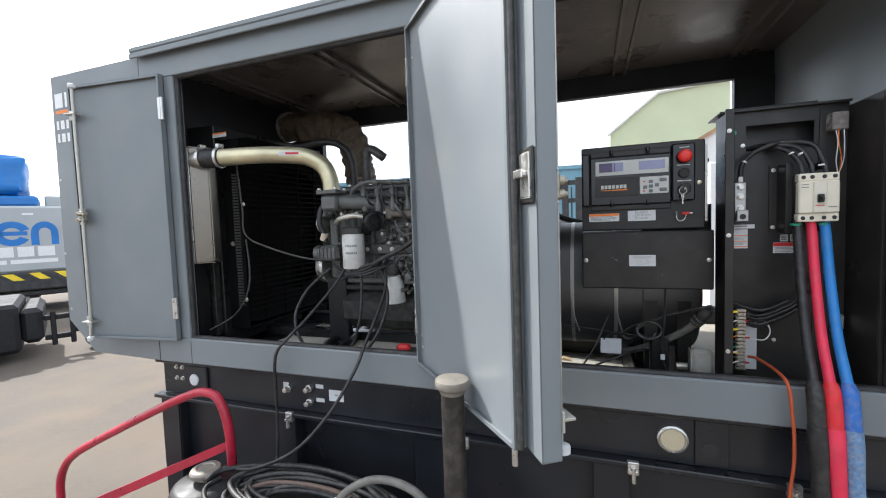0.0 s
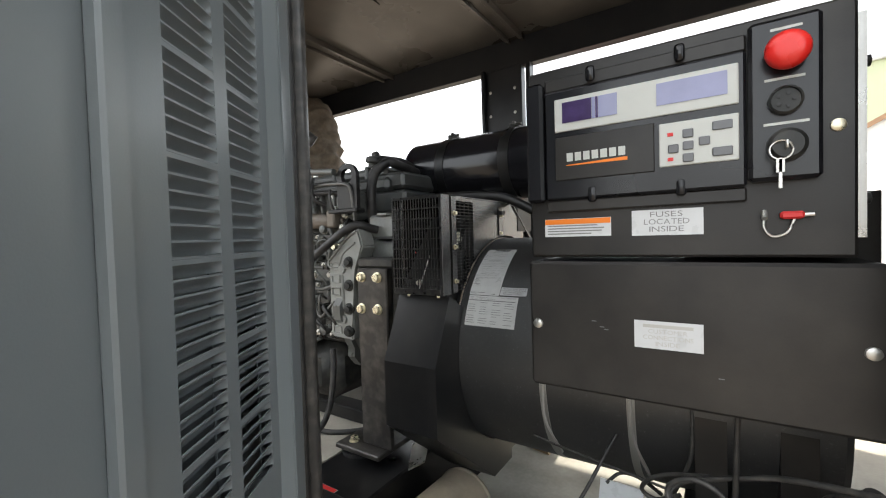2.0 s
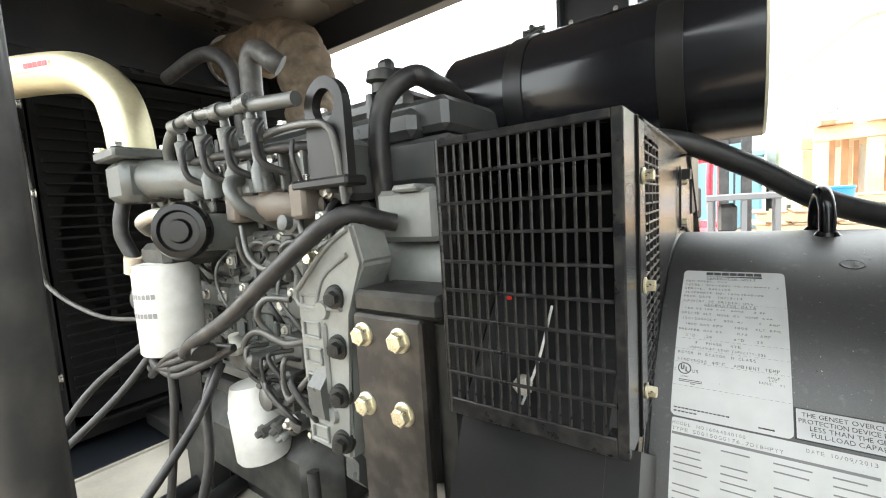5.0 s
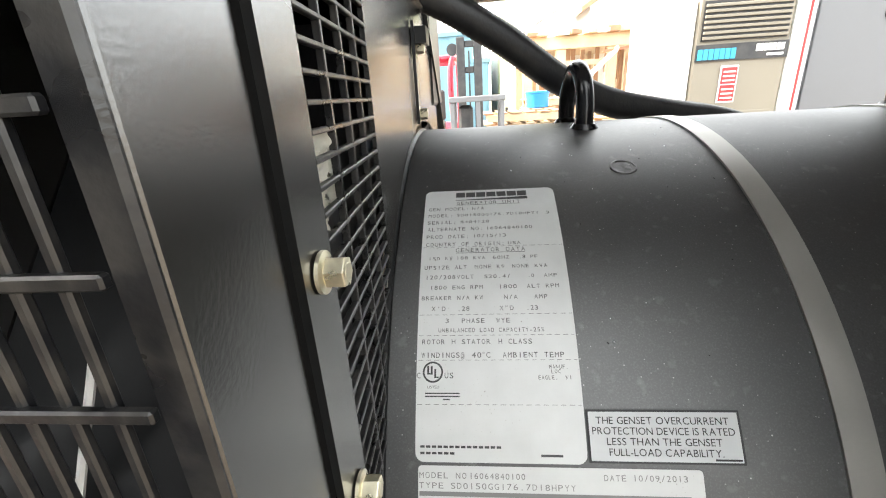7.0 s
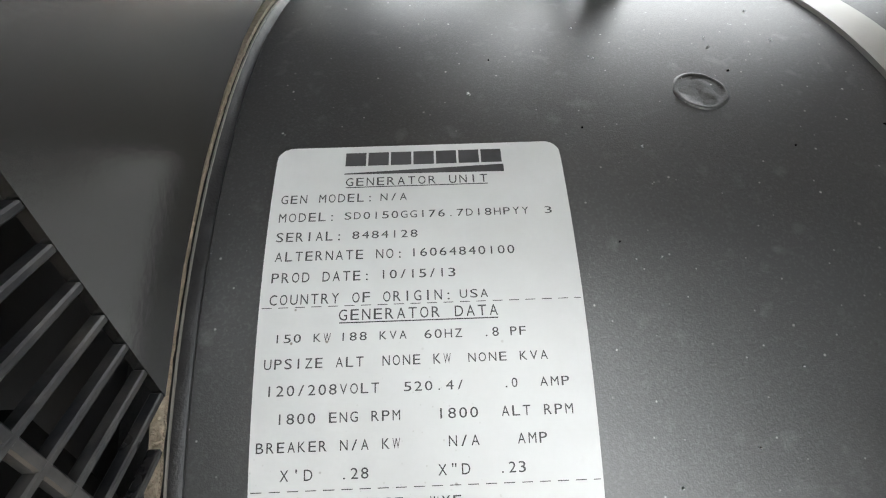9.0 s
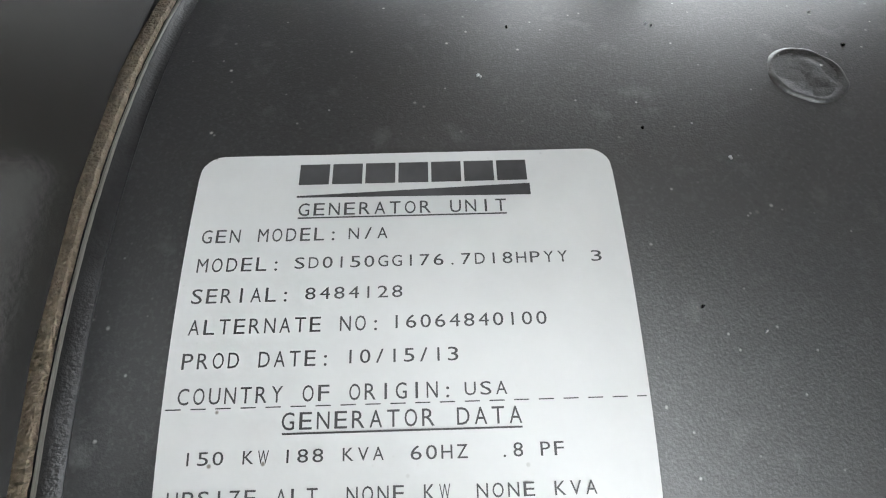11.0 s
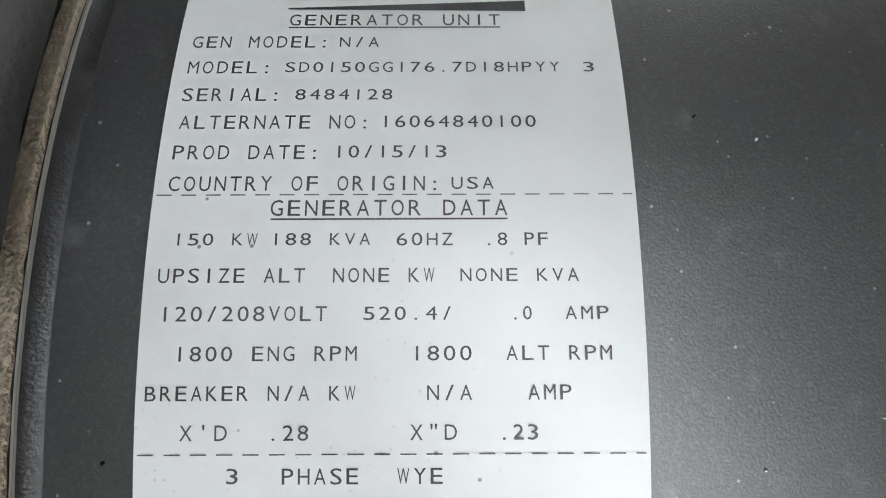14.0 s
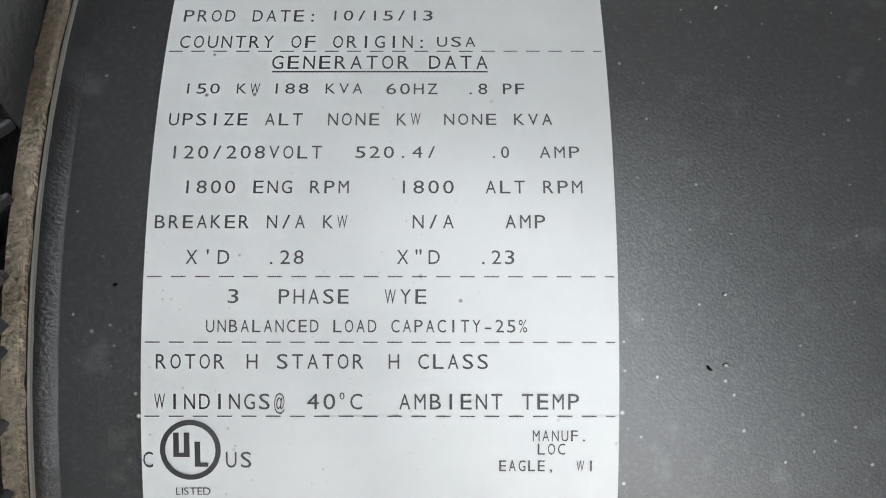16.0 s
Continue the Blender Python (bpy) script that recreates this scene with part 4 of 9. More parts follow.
# stand and feet
for x in (-0.315, 0.262):
    for y in (1.60, 1.83):
        part("foot", boxes(((x, y, 1.150), (x + 0.06, y + 0.04, 1.28)), bev=0.004), BLACK, alt)

# bell housing guard: flat facets
gp = [(1.468, 1.557), (1.412, 1.428), (1.412, 1.296), (1.640, 1.112), (1.83, 1.112), (2.05, 1.285), (2.05, 1.56), (1.90, 1.72), (1.60, 1.72)]
bm = slab(B(), [(-0.2500, y, z) for y, z in gp], (1, 0, 0), 0.1045)
part("bell_guard", bm, GUARD, alt, "black faceted sheet guard")
# its lip that laps over the lower front of the drum
arc = [(YC - (R + 0.003) * math.sin(radians(a)), ZC + (R + 0.003) * math.cos(radians(a))) for a in range(180, 60, -5)]
bm = slab(B(), [(-0.1454, y, z) for y, z in gp[:4] + [(YC, 1.112)] + arc], (1, 0, 0), 0.0195)
part("guard_lip", bm, GUARD, alt, "black lip of the guard")

# vent box with its grille
VX0, VX1, VY, VZ0, VZ1 = -0.2527, -0.1290, 1.4515, 1.5585, 1.7548
seam = 1.4822
VXB = -0.1282


def wall_x(y):
    """The side sheet leans in by 3.5 mm across its mesh window."""
    return VXB - 0.0035 * min(1.0, max(0.0, (y - 1.5045) / 0.0765))


vb = part("vent_cover", boxes(((VX0, VY + 0.0015, VZ0), (VX0 + 0.002, seam, VZ1)), ((VX1 - 0.002, VY + 0.0015, VZ0), (VX1, seam, VZ1)),
                              ((VX0 + 0.002, VY + 0.0015, VZ1 - 0.002), (VX1 - 0.002, seam, VZ1)), ((VX0 + 0.002, VY + 0.0015, VZ0), (VX1 - 0.002, seam, VZ0 + 0.002)), bev=0.0005), BOXPAINT, alt, "black sheet metal vent cover")
gx0, gx1, gz0, gz1 = VX0 + 0.0030, VX1 - 0.0062, 1.5704, 1.7492
# the open seam's shade, drawn as a flush black strip
part("seam_shade", boxes(((VX1 - 0.006, seam + 0.0001, VZ0), (VXB + 0.0003, seam + 0.0042, VZ1 - 0.001))), INSIDE, alt, "black strip that fills the shaded seam gap")
part("grille_frame", boxes(((VX0, VY, VZ0), (gx0, VY + 0.002, VZ1)), ((gx1, VY, VZ0), (VX1, VY + 0.002, VZ1)),
                           ((gx0, VY, gz1), (gx1, VY + 0.002, VZ1)), ((gx0, VY, VZ0), (gx1, VY + 0.002, gz0)), bev=0.0008), GRILLE, vb)
NV, NH = 17, 9
vbar = bpy.data.meshes.new("grille_bar")
bm = box(B(), (-0.0009, 0.0001, gz0), (0.0009, 0.0018, gz1), 0.0004)
bm.to_mesh(vbar)
bm.free()
vbar.materials.append(GRILLE)
hbar = bpy.data.meshes.new("grille_bar")
bm = box(B(), (gx0, -0.0010, -0.0011), (gx1, 0.0008, 0.0011), 0.0004)
bm.to_mesh(hbar)
bm.free()
hbar.materials.append(GRILLE)
for k in range(1, NV):
    piece("grille_bar", vbar, Matrix.Translation((gx0 + (gx1 - gx0) * k / NV, VY, 0)), vb)
for k in range(1, NH):
    piece("grille_bar", hbar, Matrix.Translation((0, VY, 1.7301 - 0.0200 * (k - 1))), vb)
# rear body of the vent box
sy = (1.5045, 1.5810)
bm = B()


def over_rim(y):
    """Height of the sheet's curved lower edge, just clear of the rim."""
    return ZC + math.sqrt((R + 0.0075) ** 2 - (y - YC) ** 2)


side = [(seam + 0.002, 1.560), (seam + 0.002, VZ1), (1.785, VZ1 - 0.001), (1.915, 1.652), (1.915, 1.56)]
# right-hand side with a mesh window
slab(bm, [(wall_x(y), y, z) for y, z in ((seam + 0.0043, 1.56), (sy[0], 1.56), (sy[0], VZ1), (seam + 0.0043, VZ1))], (-1, 0, 0), 0.002)
slab(bm, [(wall_x(y), y, z) for y, z in ((sy[0], 1.7453), (sy[1], 1.7453), (sy[1], VZ1), (sy[0], VZ1))], (-1, 0, 0), 0.002)
slab(bm, [(wall_x(y), y, z) for y, z in [(sy[1], VZ1), (1.703, VZ1 - 0.001)] + [(y, over_rim(y)) for y in (1.703, 1.68, 1.66, 1.64, 1.62, 1.60, sy[1])]], (-1, 0, 0), 0.002)
slab(bm, [(wall_x(y), y, z) for y, z in [(1.7045, VZ1 - 0.002), (1.785, VZ1 - 0.002), (1.86, 1.694)] + [(y, over_rim(y)) for y in (1.86, 1.82, 1.78, 1.74, 1.7045)]], (-1, 0, 0), 0.002)
slab(bm, [(VX0 + 0.002, y, z) for y, z in side], (-1, 0, 0), 0.002)
slab(bm, [(VX0, seam + 0.002, VZ1), (VXB, seam + 0.002, VZ1), (VXB, 1.785, VZ1 - 0.001), (VX0, 1.785, VZ1 - 0.001)], (0, 0, -1), 0.002)
slab(bm, [(VX0, 1.785, VZ1 - 0.001), (VXB, 1.785, VZ1 - 0.001), (VXB, 1.915, 1.652), (VX0, 1.915, 1.652)], (0, -0.6, -0.8), 0.002)
vbody = part("vent_body", bm, BOXPAINT, alt, "black sheet metal vent body with mesh window")
# woven window
for k in range(1, 4):
    y = sy[0] + (sy[1] - sy[0]) * k / 4
    part("mesh_wire", box(B(), (wall_x(y) - 0.0022, y - 0.0009, max(1.56, over_rim(y))), (wall_x(y), y + 0.0009, 1.7453), 0.0003), GRILLE, vbody)
for k in range(28):
    z = 1.5636 + 0.0066 * k
    reach = (R + 0.0075) ** 2 - (z - ZC) ** 2
    y1 = min(sy[1], YC - math.sqrt(reach)) if reach > 0 else sy[1]
    bm = box(B(), (VXB - 0.0022, sy[0], z - 0.0007), (VXB + 0.0001, y1, z + 0.0007), 0.0003)
    for v in bm.verts:
        v.co.x += wall_x(v.co.y) - VXB
    part("mesh_wire", bm, GRILLE, vbody)
piece("bolt", BOLT_M8, toward((VXB - 0.012, 1.5085, 1.6905), (1, 0, 0), 20), alt)
for y, z in ((1.4965, 1.7195), (1.4960, 1.6517), (1.4965, 1.5830)):
    piece("bolt", BOLT_M8, toward((VXB + 0.0005, y, z), (1, 0, 0), 12), alt)
for x in (VX0 + 0.028, VX1 - 0.022):
    piece("bolt", BOLT_M8, toward((x, VY + 0.016, VZ0 - 0.0005), (0, 0, -1)), alt)
part("clip", boxes(((VXB - 0.0030, 1.7035, 1.672), (VXB - 0.0010, 1.706, 1.735)), ((VXB - 0.0030, 1.706, 1.722), (VXB + 0.0065, 1.724, 1.732))), BLACK, alt)
for y, z in ((1.7170, 1.7200), (1.7120, 1.6780)):
    piece("bolt", BOLT_M8, toward((VXB - 0.0025, y, z), (1, 0, 0)), alt)
# inside the vent box: exciter frame blackened to paint the box's shade, wires, tape
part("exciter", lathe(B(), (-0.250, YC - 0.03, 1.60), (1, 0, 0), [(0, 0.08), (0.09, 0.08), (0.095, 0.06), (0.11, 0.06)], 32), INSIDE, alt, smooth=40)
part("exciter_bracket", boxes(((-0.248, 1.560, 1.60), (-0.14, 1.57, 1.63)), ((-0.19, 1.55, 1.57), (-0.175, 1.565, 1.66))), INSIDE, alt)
bm = B()
tube(bm, [(-0.205, 1.475, 1.565), (-0.192, 1.478, 1.60), (-0.186, 1.490, 1.635)], 0.0011, 6, 6)
part("wire", bm, WHITE, alt, "thin pale wire")
part("crimp", boxes(((-0.2135, 1.474, 1.6405), (-0.2095, 1.476, 1.6435))), REDINK, alt, "small orange tag")
bm = B()
bmesh.ops.create_icosphere(bm, subdivisions=2, radius=0.007, matrix=Matrix.Translation((-0.203, 1.475, 1.580)))
for v in bm.verts:
    v.co += 0.003 * noise.noise_vector(v.co * 160)
part("tape_knot", bm, TISSUE, alt, "knotted pale tape")
rnd = random.Random(5)
for k, (y, z, w, h) in enumerate(((1.5200, 1.6768, 0.0130, 0.0065), (1.5150, 1.6680, 0.0070, 0.0105), (1.5305, 1.6660, 0.0080, 0.0085), (1.5175, 1.6605, 0.0075, 0.0070), (1.5220, 1.6535, 0.0070, 0.0050))):
    bm = B()
    bmesh.ops.create_grid(bm, x_segments=10, y_segments=10, size=1.0)
    for v in bm.verts:
        u, t = v.co.x, v.co.y
        r = 1 + 0.25 * noise.noise((u * 1.5 + k * 7, t * 1.5, 0))
        fold = 0.0035 * noise.noise((u * 1.6 + k * 3, t * 1.3, 4)) + 0.002 * abs(noise.noise((u * 3.1, t * 2.7 + k, 9)))
        v.co = Vector((VXB - 0.0045 - 0.0012 * k + fold, y + w * 0.62 * u * r + 0.3 * h * t, z + h * 0.72 * t * r - 0.15 * w * u))
    part("torn_tape", bm, TISSUE, alt, "torn whitish tape behind the mesh", smooth=35)


# ---- data labels on the drum ----
def drum_sheet(x0, x1, s0, s1, corner, lift, steps=60):
    bm = B()
    rows = []
    ss = [s0 + (s1 - s0) * k / steps for k in range(steps + 1)]
    extra = [s0 + corner * (1 - math.cos(radians(a))) for a in (15, 30, 45, 60, 75)] if corner else []
    ss = sorted(ss + extra + [s1 - (e - s0) for e in extra])
    for s in ss:
        d = min(s - s0, s1 - s)
        inset = corner - math.sqrt(max(0, corner ** 2 - (corner - d) ** 2)) if d < corner else 0
        rows.append([bm.verts.new(on_drum(x, s, lift)) for x in (x0 + inset, x1 - inset)])
    for a, b in zip(rows, rows[1:]):
        bm.faces.new((a[0], a[1], b[1], b[0]))
    return bm


LAB0, LAB1, LS0, LS1 = -0.1192, -0.0517, 0.1108, 0.2434
plate = part("data_label", drum_sheet(LAB0, LAB1, LS0, LS1, 0.0036, 0.0004), PLATE, alt, "silvery white generator data label", smooth=60)
ink = B()


def drum_place(x, up):
    return on_drum(x, -up, 0.00055)


def line(text, x0, x1, s, cap, mono=True):
    letters(ink, text, x0 * 1e-3, x1 * 1e-3, -s * 1e-3, cap * 1e-3, drum_place, mono)


def stroke(x0, x1, s, w=0.25):
    n = max(1, int(abs(x1 - x0)))
    for k in range(n):
        quad(ink, drum_place, (x0 + (x1 - x0) * k / n) * 1e-3, -(s + w) * 1e-3, (x0 + (x1 - x0) * (k + 1) / n) * 1e-3, -s * 1e-3)


def dashes(s, x0=-118.6, x1=-52.3):
    x = x0
    while x < x1:
        stroke(x, min(x + 2.1, x1), s, 0.16)
        x += 3.42


# maker's mark as plain shapes: seven blocks and a wedge
for k in range(7):
    a = -102.9 + k * 5.36
    quad(ink, drum_place, a * 1e-3, -0.1166, (a + 4.85) * 1e-3, -0.1128)
ink.faces.new([ink.verts.new(drum_place(x * 1e-3, -s * 1e-3)) for x, s in ((-103.0, 118.9), (-65.6, 119.3), (-65.6, 117.2), (-103.0, 118.6))])
line("GENERATOR UNIT", -102.5, -69.7, 122.1, 2.2)
stroke(-102.5, -69.7, 122.35)
line("GEN MODEL:", -116.9, -96.0, 126.3, 2.2)
line("N/A", -94.4, -88.4, 126.2, 1.9)
line("MODEL:", -116.9, -104.3, 130.9, 2.2)
line("SD0150GG176.7D18HPYY", -102.3, -61.1, 130.7, 1.8)
line("3", -57.5, -55.9, 130.7, 1.7)
line("SERIAL:", -117.0, -102.5, 135.6, 2.2)
line("8484128", -100.4, -86.1, 135.4, 1.8)
line("ALTERNATE NO:", -116.8, -89.2, 140.1, 2.2)
line("16064840100", -87.7, -65.2, 139.9, 1.9)
line("PROD DATE:", -117.1, -96.2, 144.8, 2.2)
line("10/15/13", -94.2, -78.2, 144.6, 1.9)
line("COUNTRY OF ORIGIN:", -117.1, -79.1, 149.5, 2.2)
line("USA", -77.5, -71.6, 149.3, 1.8)
dashes(150.0)
line("GENERATOR DATA", -102.6, -69.8, 153.1, 2.3)
stroke(-102.5, -69.8, 153.45)
line("150 KW", -115.6, -104.1, 157.2, 1.7)
line("188 KVA", -102.3, -88.7, 157.2, 1.7)
line("60HZ", -85.1, -77.4, 157.3, 1.8)
line(".8 PF", -73.1, -64.4, 157.3, 1.8)
line("UPSIZE ALT", -117.2, -97.4, 162.3, 2.0)
line("NONE KW", -93.6, -79.9, 162.3, 2.0)
line("NONE KVA", -76.4, -60.4, 162.2, 1.8)
line("120/208VOLT", -116.6, -94.3, 167.4, 2.0)
line("520.4/", -89.4, -77.5, 167.3, 1.8)
line(".0", -69.7, -66.9, 167.3, 1.8)
line("AMP", -62.4, -56.6, 167.3, 1.8)
line("1800 ENG RPM", -114.3, -90.2, 172.6, 1.95)
line("1800", -83.0, -75.0, 172.6, 1.95)
line("ALT RPM", -70.4, -56.4, 172.6, 1.95)
line("BREAKER N/A KW", -117.9, -90.3, 177.7, 1.95)
line("N/A", -80.9, -75.0, 177.7, 2.0)
line("AMP", -67.6, -61.9, 177.7, 2.0)
line("X'D", -113.2, -107.0, 182.8, 2.05)
line(".28", -101.7, -96.4, 182.8, 2.0)
line("X\"D", -83.1, -77.0, 182.8, 2.05)
line(".23", -71.5, -66.4, 182.8, 2.0)
dashes(184.5)
line("3", -107.0, -105.5, 188.3, 2.0)
line("PHASE", -99.8, -89.9, 188.4, 2.1)
line("WYE", -84.8, -78.9, 188.4, 2.1)
line("UNBALANCED LOAD CAPACITY-25%", -110.0, -64.7, 192.4, 1.8)
dashes(193.7)
line("ROTOR", -117.0, -107.3, 197.5, 2.1)
line("H STATOR", -104.2, -87.7, 197.5, 2.1)
line("H CLASS", -84.2, -70.2, 197.5, 2.1)
line("WINDINGS@", -117.2, -98.8, 203.2, 2.25)
line("40", -95.7, -91.7, 203.2, 2.25)
line("C", -89.6, -87.9, 203.2, 2.25)
line("0", -91.1, -90.4, 201.8, 1.0)
line("AMBIENT TEMP", -82.7, -57.4, 203.2, 2.25)
dashes(204.1)
line("MANUF.", -63.9, -56.2, 207.7, 1.6)
line("LOC", -63.2, -59.3, 209.6, 1.6)
line("EAGLE,", -68.6, -60.8, 212.0, 1.6)
line("WI", -57.7, -55.1, 212.0, 1.6)
line("LISTED", -114.4, -109.5, 215.5, 1.1, False)
# round approval mark as plain ring and blocks
for k in range(48):
    a0, a1 = 2 * math.pi * k / 48, 2 * math.pi * (k + 1) / 48
    ink.faces.new([ink.verts.new(drum_place(-0.1122 + r * math.cos(a), -0.2090 + r * math.sin(a))) for r, a in ((0.0043, a0), (0.0043, a1), (0.00355, a1), (0.00355, a0))])
for x0, x1, s0, s1 in ((-114.6, -113.8, 210.0, 206.5), (-113.1, -112.3, 210.0, 206.5), (-114.6, -112.3, 210.0, 209.4), (-111.6, -110.8, 211.4, 207.8), (-111.6, -109.7, 211.4, 210.8)):
    quad(ink, drum_place, x0 * 1e-3, -s0 * 1e-3, x1 * 1e-3, -s1 * 1e-3)
line("C", -118.9, -117.5, 211.5, 2.3)
line("US", -107.2, -103.6, 211.5, 2.3)
for s, x1 in ((217.2, -101.0), (218.4, -101.0)):
    stroke(-115.4, x1, s, 0.5)
stroke(-108.0, -105.0, 219.6, 0.5)
dashes(221.7)
for k in range(14):
    stroke(-117.2 + 2.35 * k, -115.4 + 2.35 * k, 237.2, 0.9)
for k in range(6):
    stroke(-117.2 + 2.4 * k, -115.4 + 2.4 * k, 239.6, 0.9)
stroke(-69.4, -61.0, 240.0, 0.9)
part("print", ink, LABELINK, plate, "black printed lettering")

plate2 = part("data_label", drum_sheet(-0.1180, -0.0098, 0.2446, 0.3072, 0.0015, 0.0004), PLATE, alt, "white equipment data label with a ruled table", smooth=60)
ink = B()
line("MODEL NO", -117.5, -98.8, 249.2, 2.2)
line("16064840100", -97.7, -76.0, 249.2, 2.2)
line("DATE", -46.2, -38.1, 249.0, 2.2)
line("10/09/2013", -35.5, -15.6, 248.9, 2.2)
line("TYPE", -117.5, -108.0, 252.9, 2.2)
line("SD0150GG176.7D18HPYY", -105.0, -57.0, 252.9, 2.2)
for k in range(10):
    quad(ink, drum_place, (-0.1175 + k * 0.01025), -0.2557, (-0.1175 + (k + 1) * 0.01025), -0.2540)
for r in range(10):
    s = 259.0 + r * 4.6
    for c in range(4):
        if (r * 7 + c * 3) % 5:
            x = -116 + c * 27
            stroke(x, x + 12 + 8 * random.random(), s, 0.9)
part("print", ink, GREYINK, plate2, "grey printed lettering")

st = part("warning_label", drum_sheet(-0.0513, 0.0061, 0.2233, 0.2427, 0.0003, 0.0007, 20), INK, alt, "black bordered white warning label", smooth=60)
part("face", drum_sheet(-0.0504, 0.0052, 0.2241, 0.2419, 0.0003, 0.00085, 20), PAPER, st, smooth=60)
ink = B()


def drum_place(x, up):
    return on_drum(x, -up, 0.0011)


line("THE GENSET OVERCURRENT", -47.7, 1.7, 228.5, 2.65, False)
line("PROTECTION DEVICE IS RATED", -49.3, 3.4, 232.3, 2.65, False)
line("LESS THAN THE GENSET", -44.1, -1.7, 236.1, 2.65, False)
line("FULL-LOAD CAPABILITY.", -43.5, -1.7, 239.9, 2.65, False)
stroke(-5, 4.6, 240.6, 0.7)
part("print", ink, INK, st, "bold black lettering")

# ---- control panel ----
PY = 1.362
cp = thing("generator_controller", (0.26, 1.43, 1.15), "black generator control panel with displays, keypad and red stop button", "control panel")
part("case", boxes(((0.086, PY, 1.640), (0.428, 1.50, 1.900)), bev=0.003), PANELBLACK, cp)
for x in (0.30, 0.40):
    part("leg", boxes(((x - 0.020, 1.50, 1.150), (x + 0.020, 1.506, 1.50)), ((x - 0.020, 1.506, 1.150), (x - 0.014, 1.54, 1.50))), PANELBLACK, cp)
part("stand_plate", boxes(((0.27, 1.50, 1.46), (0.44, 1.508, 1.70))), PANELBLACK, cp)
mod = part("controller_module", boxes(((0.112, PY - 0.010, 1.718), (0.338, PY, 1.866)), bev=0.003), GLOSS, cp, "black moulded controller")
part("grip", boxes(((0.087, PY - 0.016, 1.716), (0.111, PY, 1.880)), bev=0.004), GLOSS, mod)
part("rail_top", boxes(((0.112, PY - 0.006, 1.866), (0.338, PY, 1.884)), bev=0.002), PANELBLACK, cp)
part("rail_bottom", boxes(((0.112, PY - 0.006, 1.702), (0.338, PY, 1.718)), bev=0.002), PANELBLACK, cp)
for x in (0.174, 0.275):
    for z in (1.878, 1.722):
        bm = box(B(), (x - 0.0055, PY - 0.0115, z - 0.009), (x + 0.0055, PY - 0.0062, z + 0.011), 0.0040, seg=3)
        box(bm, (x - 0.0030, PY - 0.0125, z - 0.006), (x + 0.0030, PY - 0.0110, z + 0.008), 0.0010)
        part("clip", bm, GLOSS, cp, smooth=50)
part("display_strip", boxes(((0.127, PY - 0.0125, 1.809), (0.331, PY - 0.0098, 1.853)), bev=0.001), BEZEL, mod, "pale grey display surround")
part("display", boxes(((0.138, PY - 0.0135, 1.820), (0.172, PY - 0.0124, 1.847)), ((0.172, PY - 0.0135, 1.820), (0.176, PY - 0.0124, 1.847)), ((0.181, PY - 0.0135, 1.820), (0.184, PY - 0.0124, 1.847))), LCD_D, mod, "dark damaged part of the display")
part("display", boxes(((0.1765, PY - 0.0134, 1.820), (0.1805, PY - 0.0124, 1.847)), ((0.1845, PY - 0.0134, 1.820), (0.207, PY - 0.0124, 1.847))), LCD, mod, "faded blue-grey display")
part("display", boxes(((0.251, PY - 0.0134, 1.821), (0.321, PY - 0.0124, 1.847))), LCD, mod, "blue-grey liquid crystal display")
part("fascia", boxes(((0.127, PY - 0.0118, 1.744), (0.248, PY - 0.0098, 1.802)), bev=0.001), PANELBLACK, mod)
kp = part("keypad", boxes(((0.253, PY - 0.0125, 1.748), (0.331, PY - 0.0098, 1.799)), bev=0.001), BEZEL, mod, "pale grey membrane keypad")
for x, z, w, h in ((0.268, 1.768, 0.011, 0.010), (0.283, 1.784, 0.011, 0.010), (0.283, 1.770, 0.011, 0.010), (0.283, 1.756, 0.011, 0.010), (0.299, 1.773, 0.011, 0.010), (0.316, 1.788, 0.019, 0.010), (0.316, 1.759, 0.019, 0.010)):
    part("key", boxes(((x - w / 2, PY - 0.0142, z - h / 2), (x + w / 2, PY - 0.0124, z + h / 2)), bev=0.001), CABGREY, kp)
for z in (1.785, 1.756):
    part("mark", boxes(((0.262, PY - 0.0132, z - 0.002), (0.268, PY - 0.0124, z + 0.002))), REDINK, kp)
# maker's badge as blocks with an orange wedge
pl = flat((0, PY - 0.0122, 0), (1, 0, 0), (0, 0, 1))
bm = B()
for k in range(7):
    a = 0.142 + k * 0.0108
    quad(bm, pl, a + 0.0006, 1.7685, a + 0.0088, 1.7795)
part("badge", bm, BEZEL, mod, "pale block mark")
bm = B()
bm.faces.new([bm.verts.new(pl(x, z)) for x, z in ((0.142, 1.7630), (0.218, 1.7620), (0.218, 1.7665), (0.142, 1.7640))])
part("badge", bm, ORANGE, mod, "orange wedge")
sw = part("switch_plate", boxes(((0.339, PY - 0.014, 1.722), (0.400, PY, 1.890)), bev=0.004), GLOSS, cp, "black switch plate")
part("stop_button", lathe(B(), (0.3705, PY - 0.014, 1.850), (0, -1, 0), [(0, 0.012), (0.010, 0.012), (0.011, 0.0185), (0.017, 0.0190), (0.022, 0.0165), (0.0245, 0.010), (0.025, 0.002)], 36), ESTOP, sw, "red mushroom stop button", smooth=60)
part("socket", lathe(B(), (0.370, PY - 0.014, 1.803), (0, -1, 0), [(0, 0.0145), (0.006, 0.0145), (0.0075, 0.0125), (0.005, 0.0120), (0.005, 0.004)], 32), ENGINE_D, sw, "round plug socket", smooth=40)
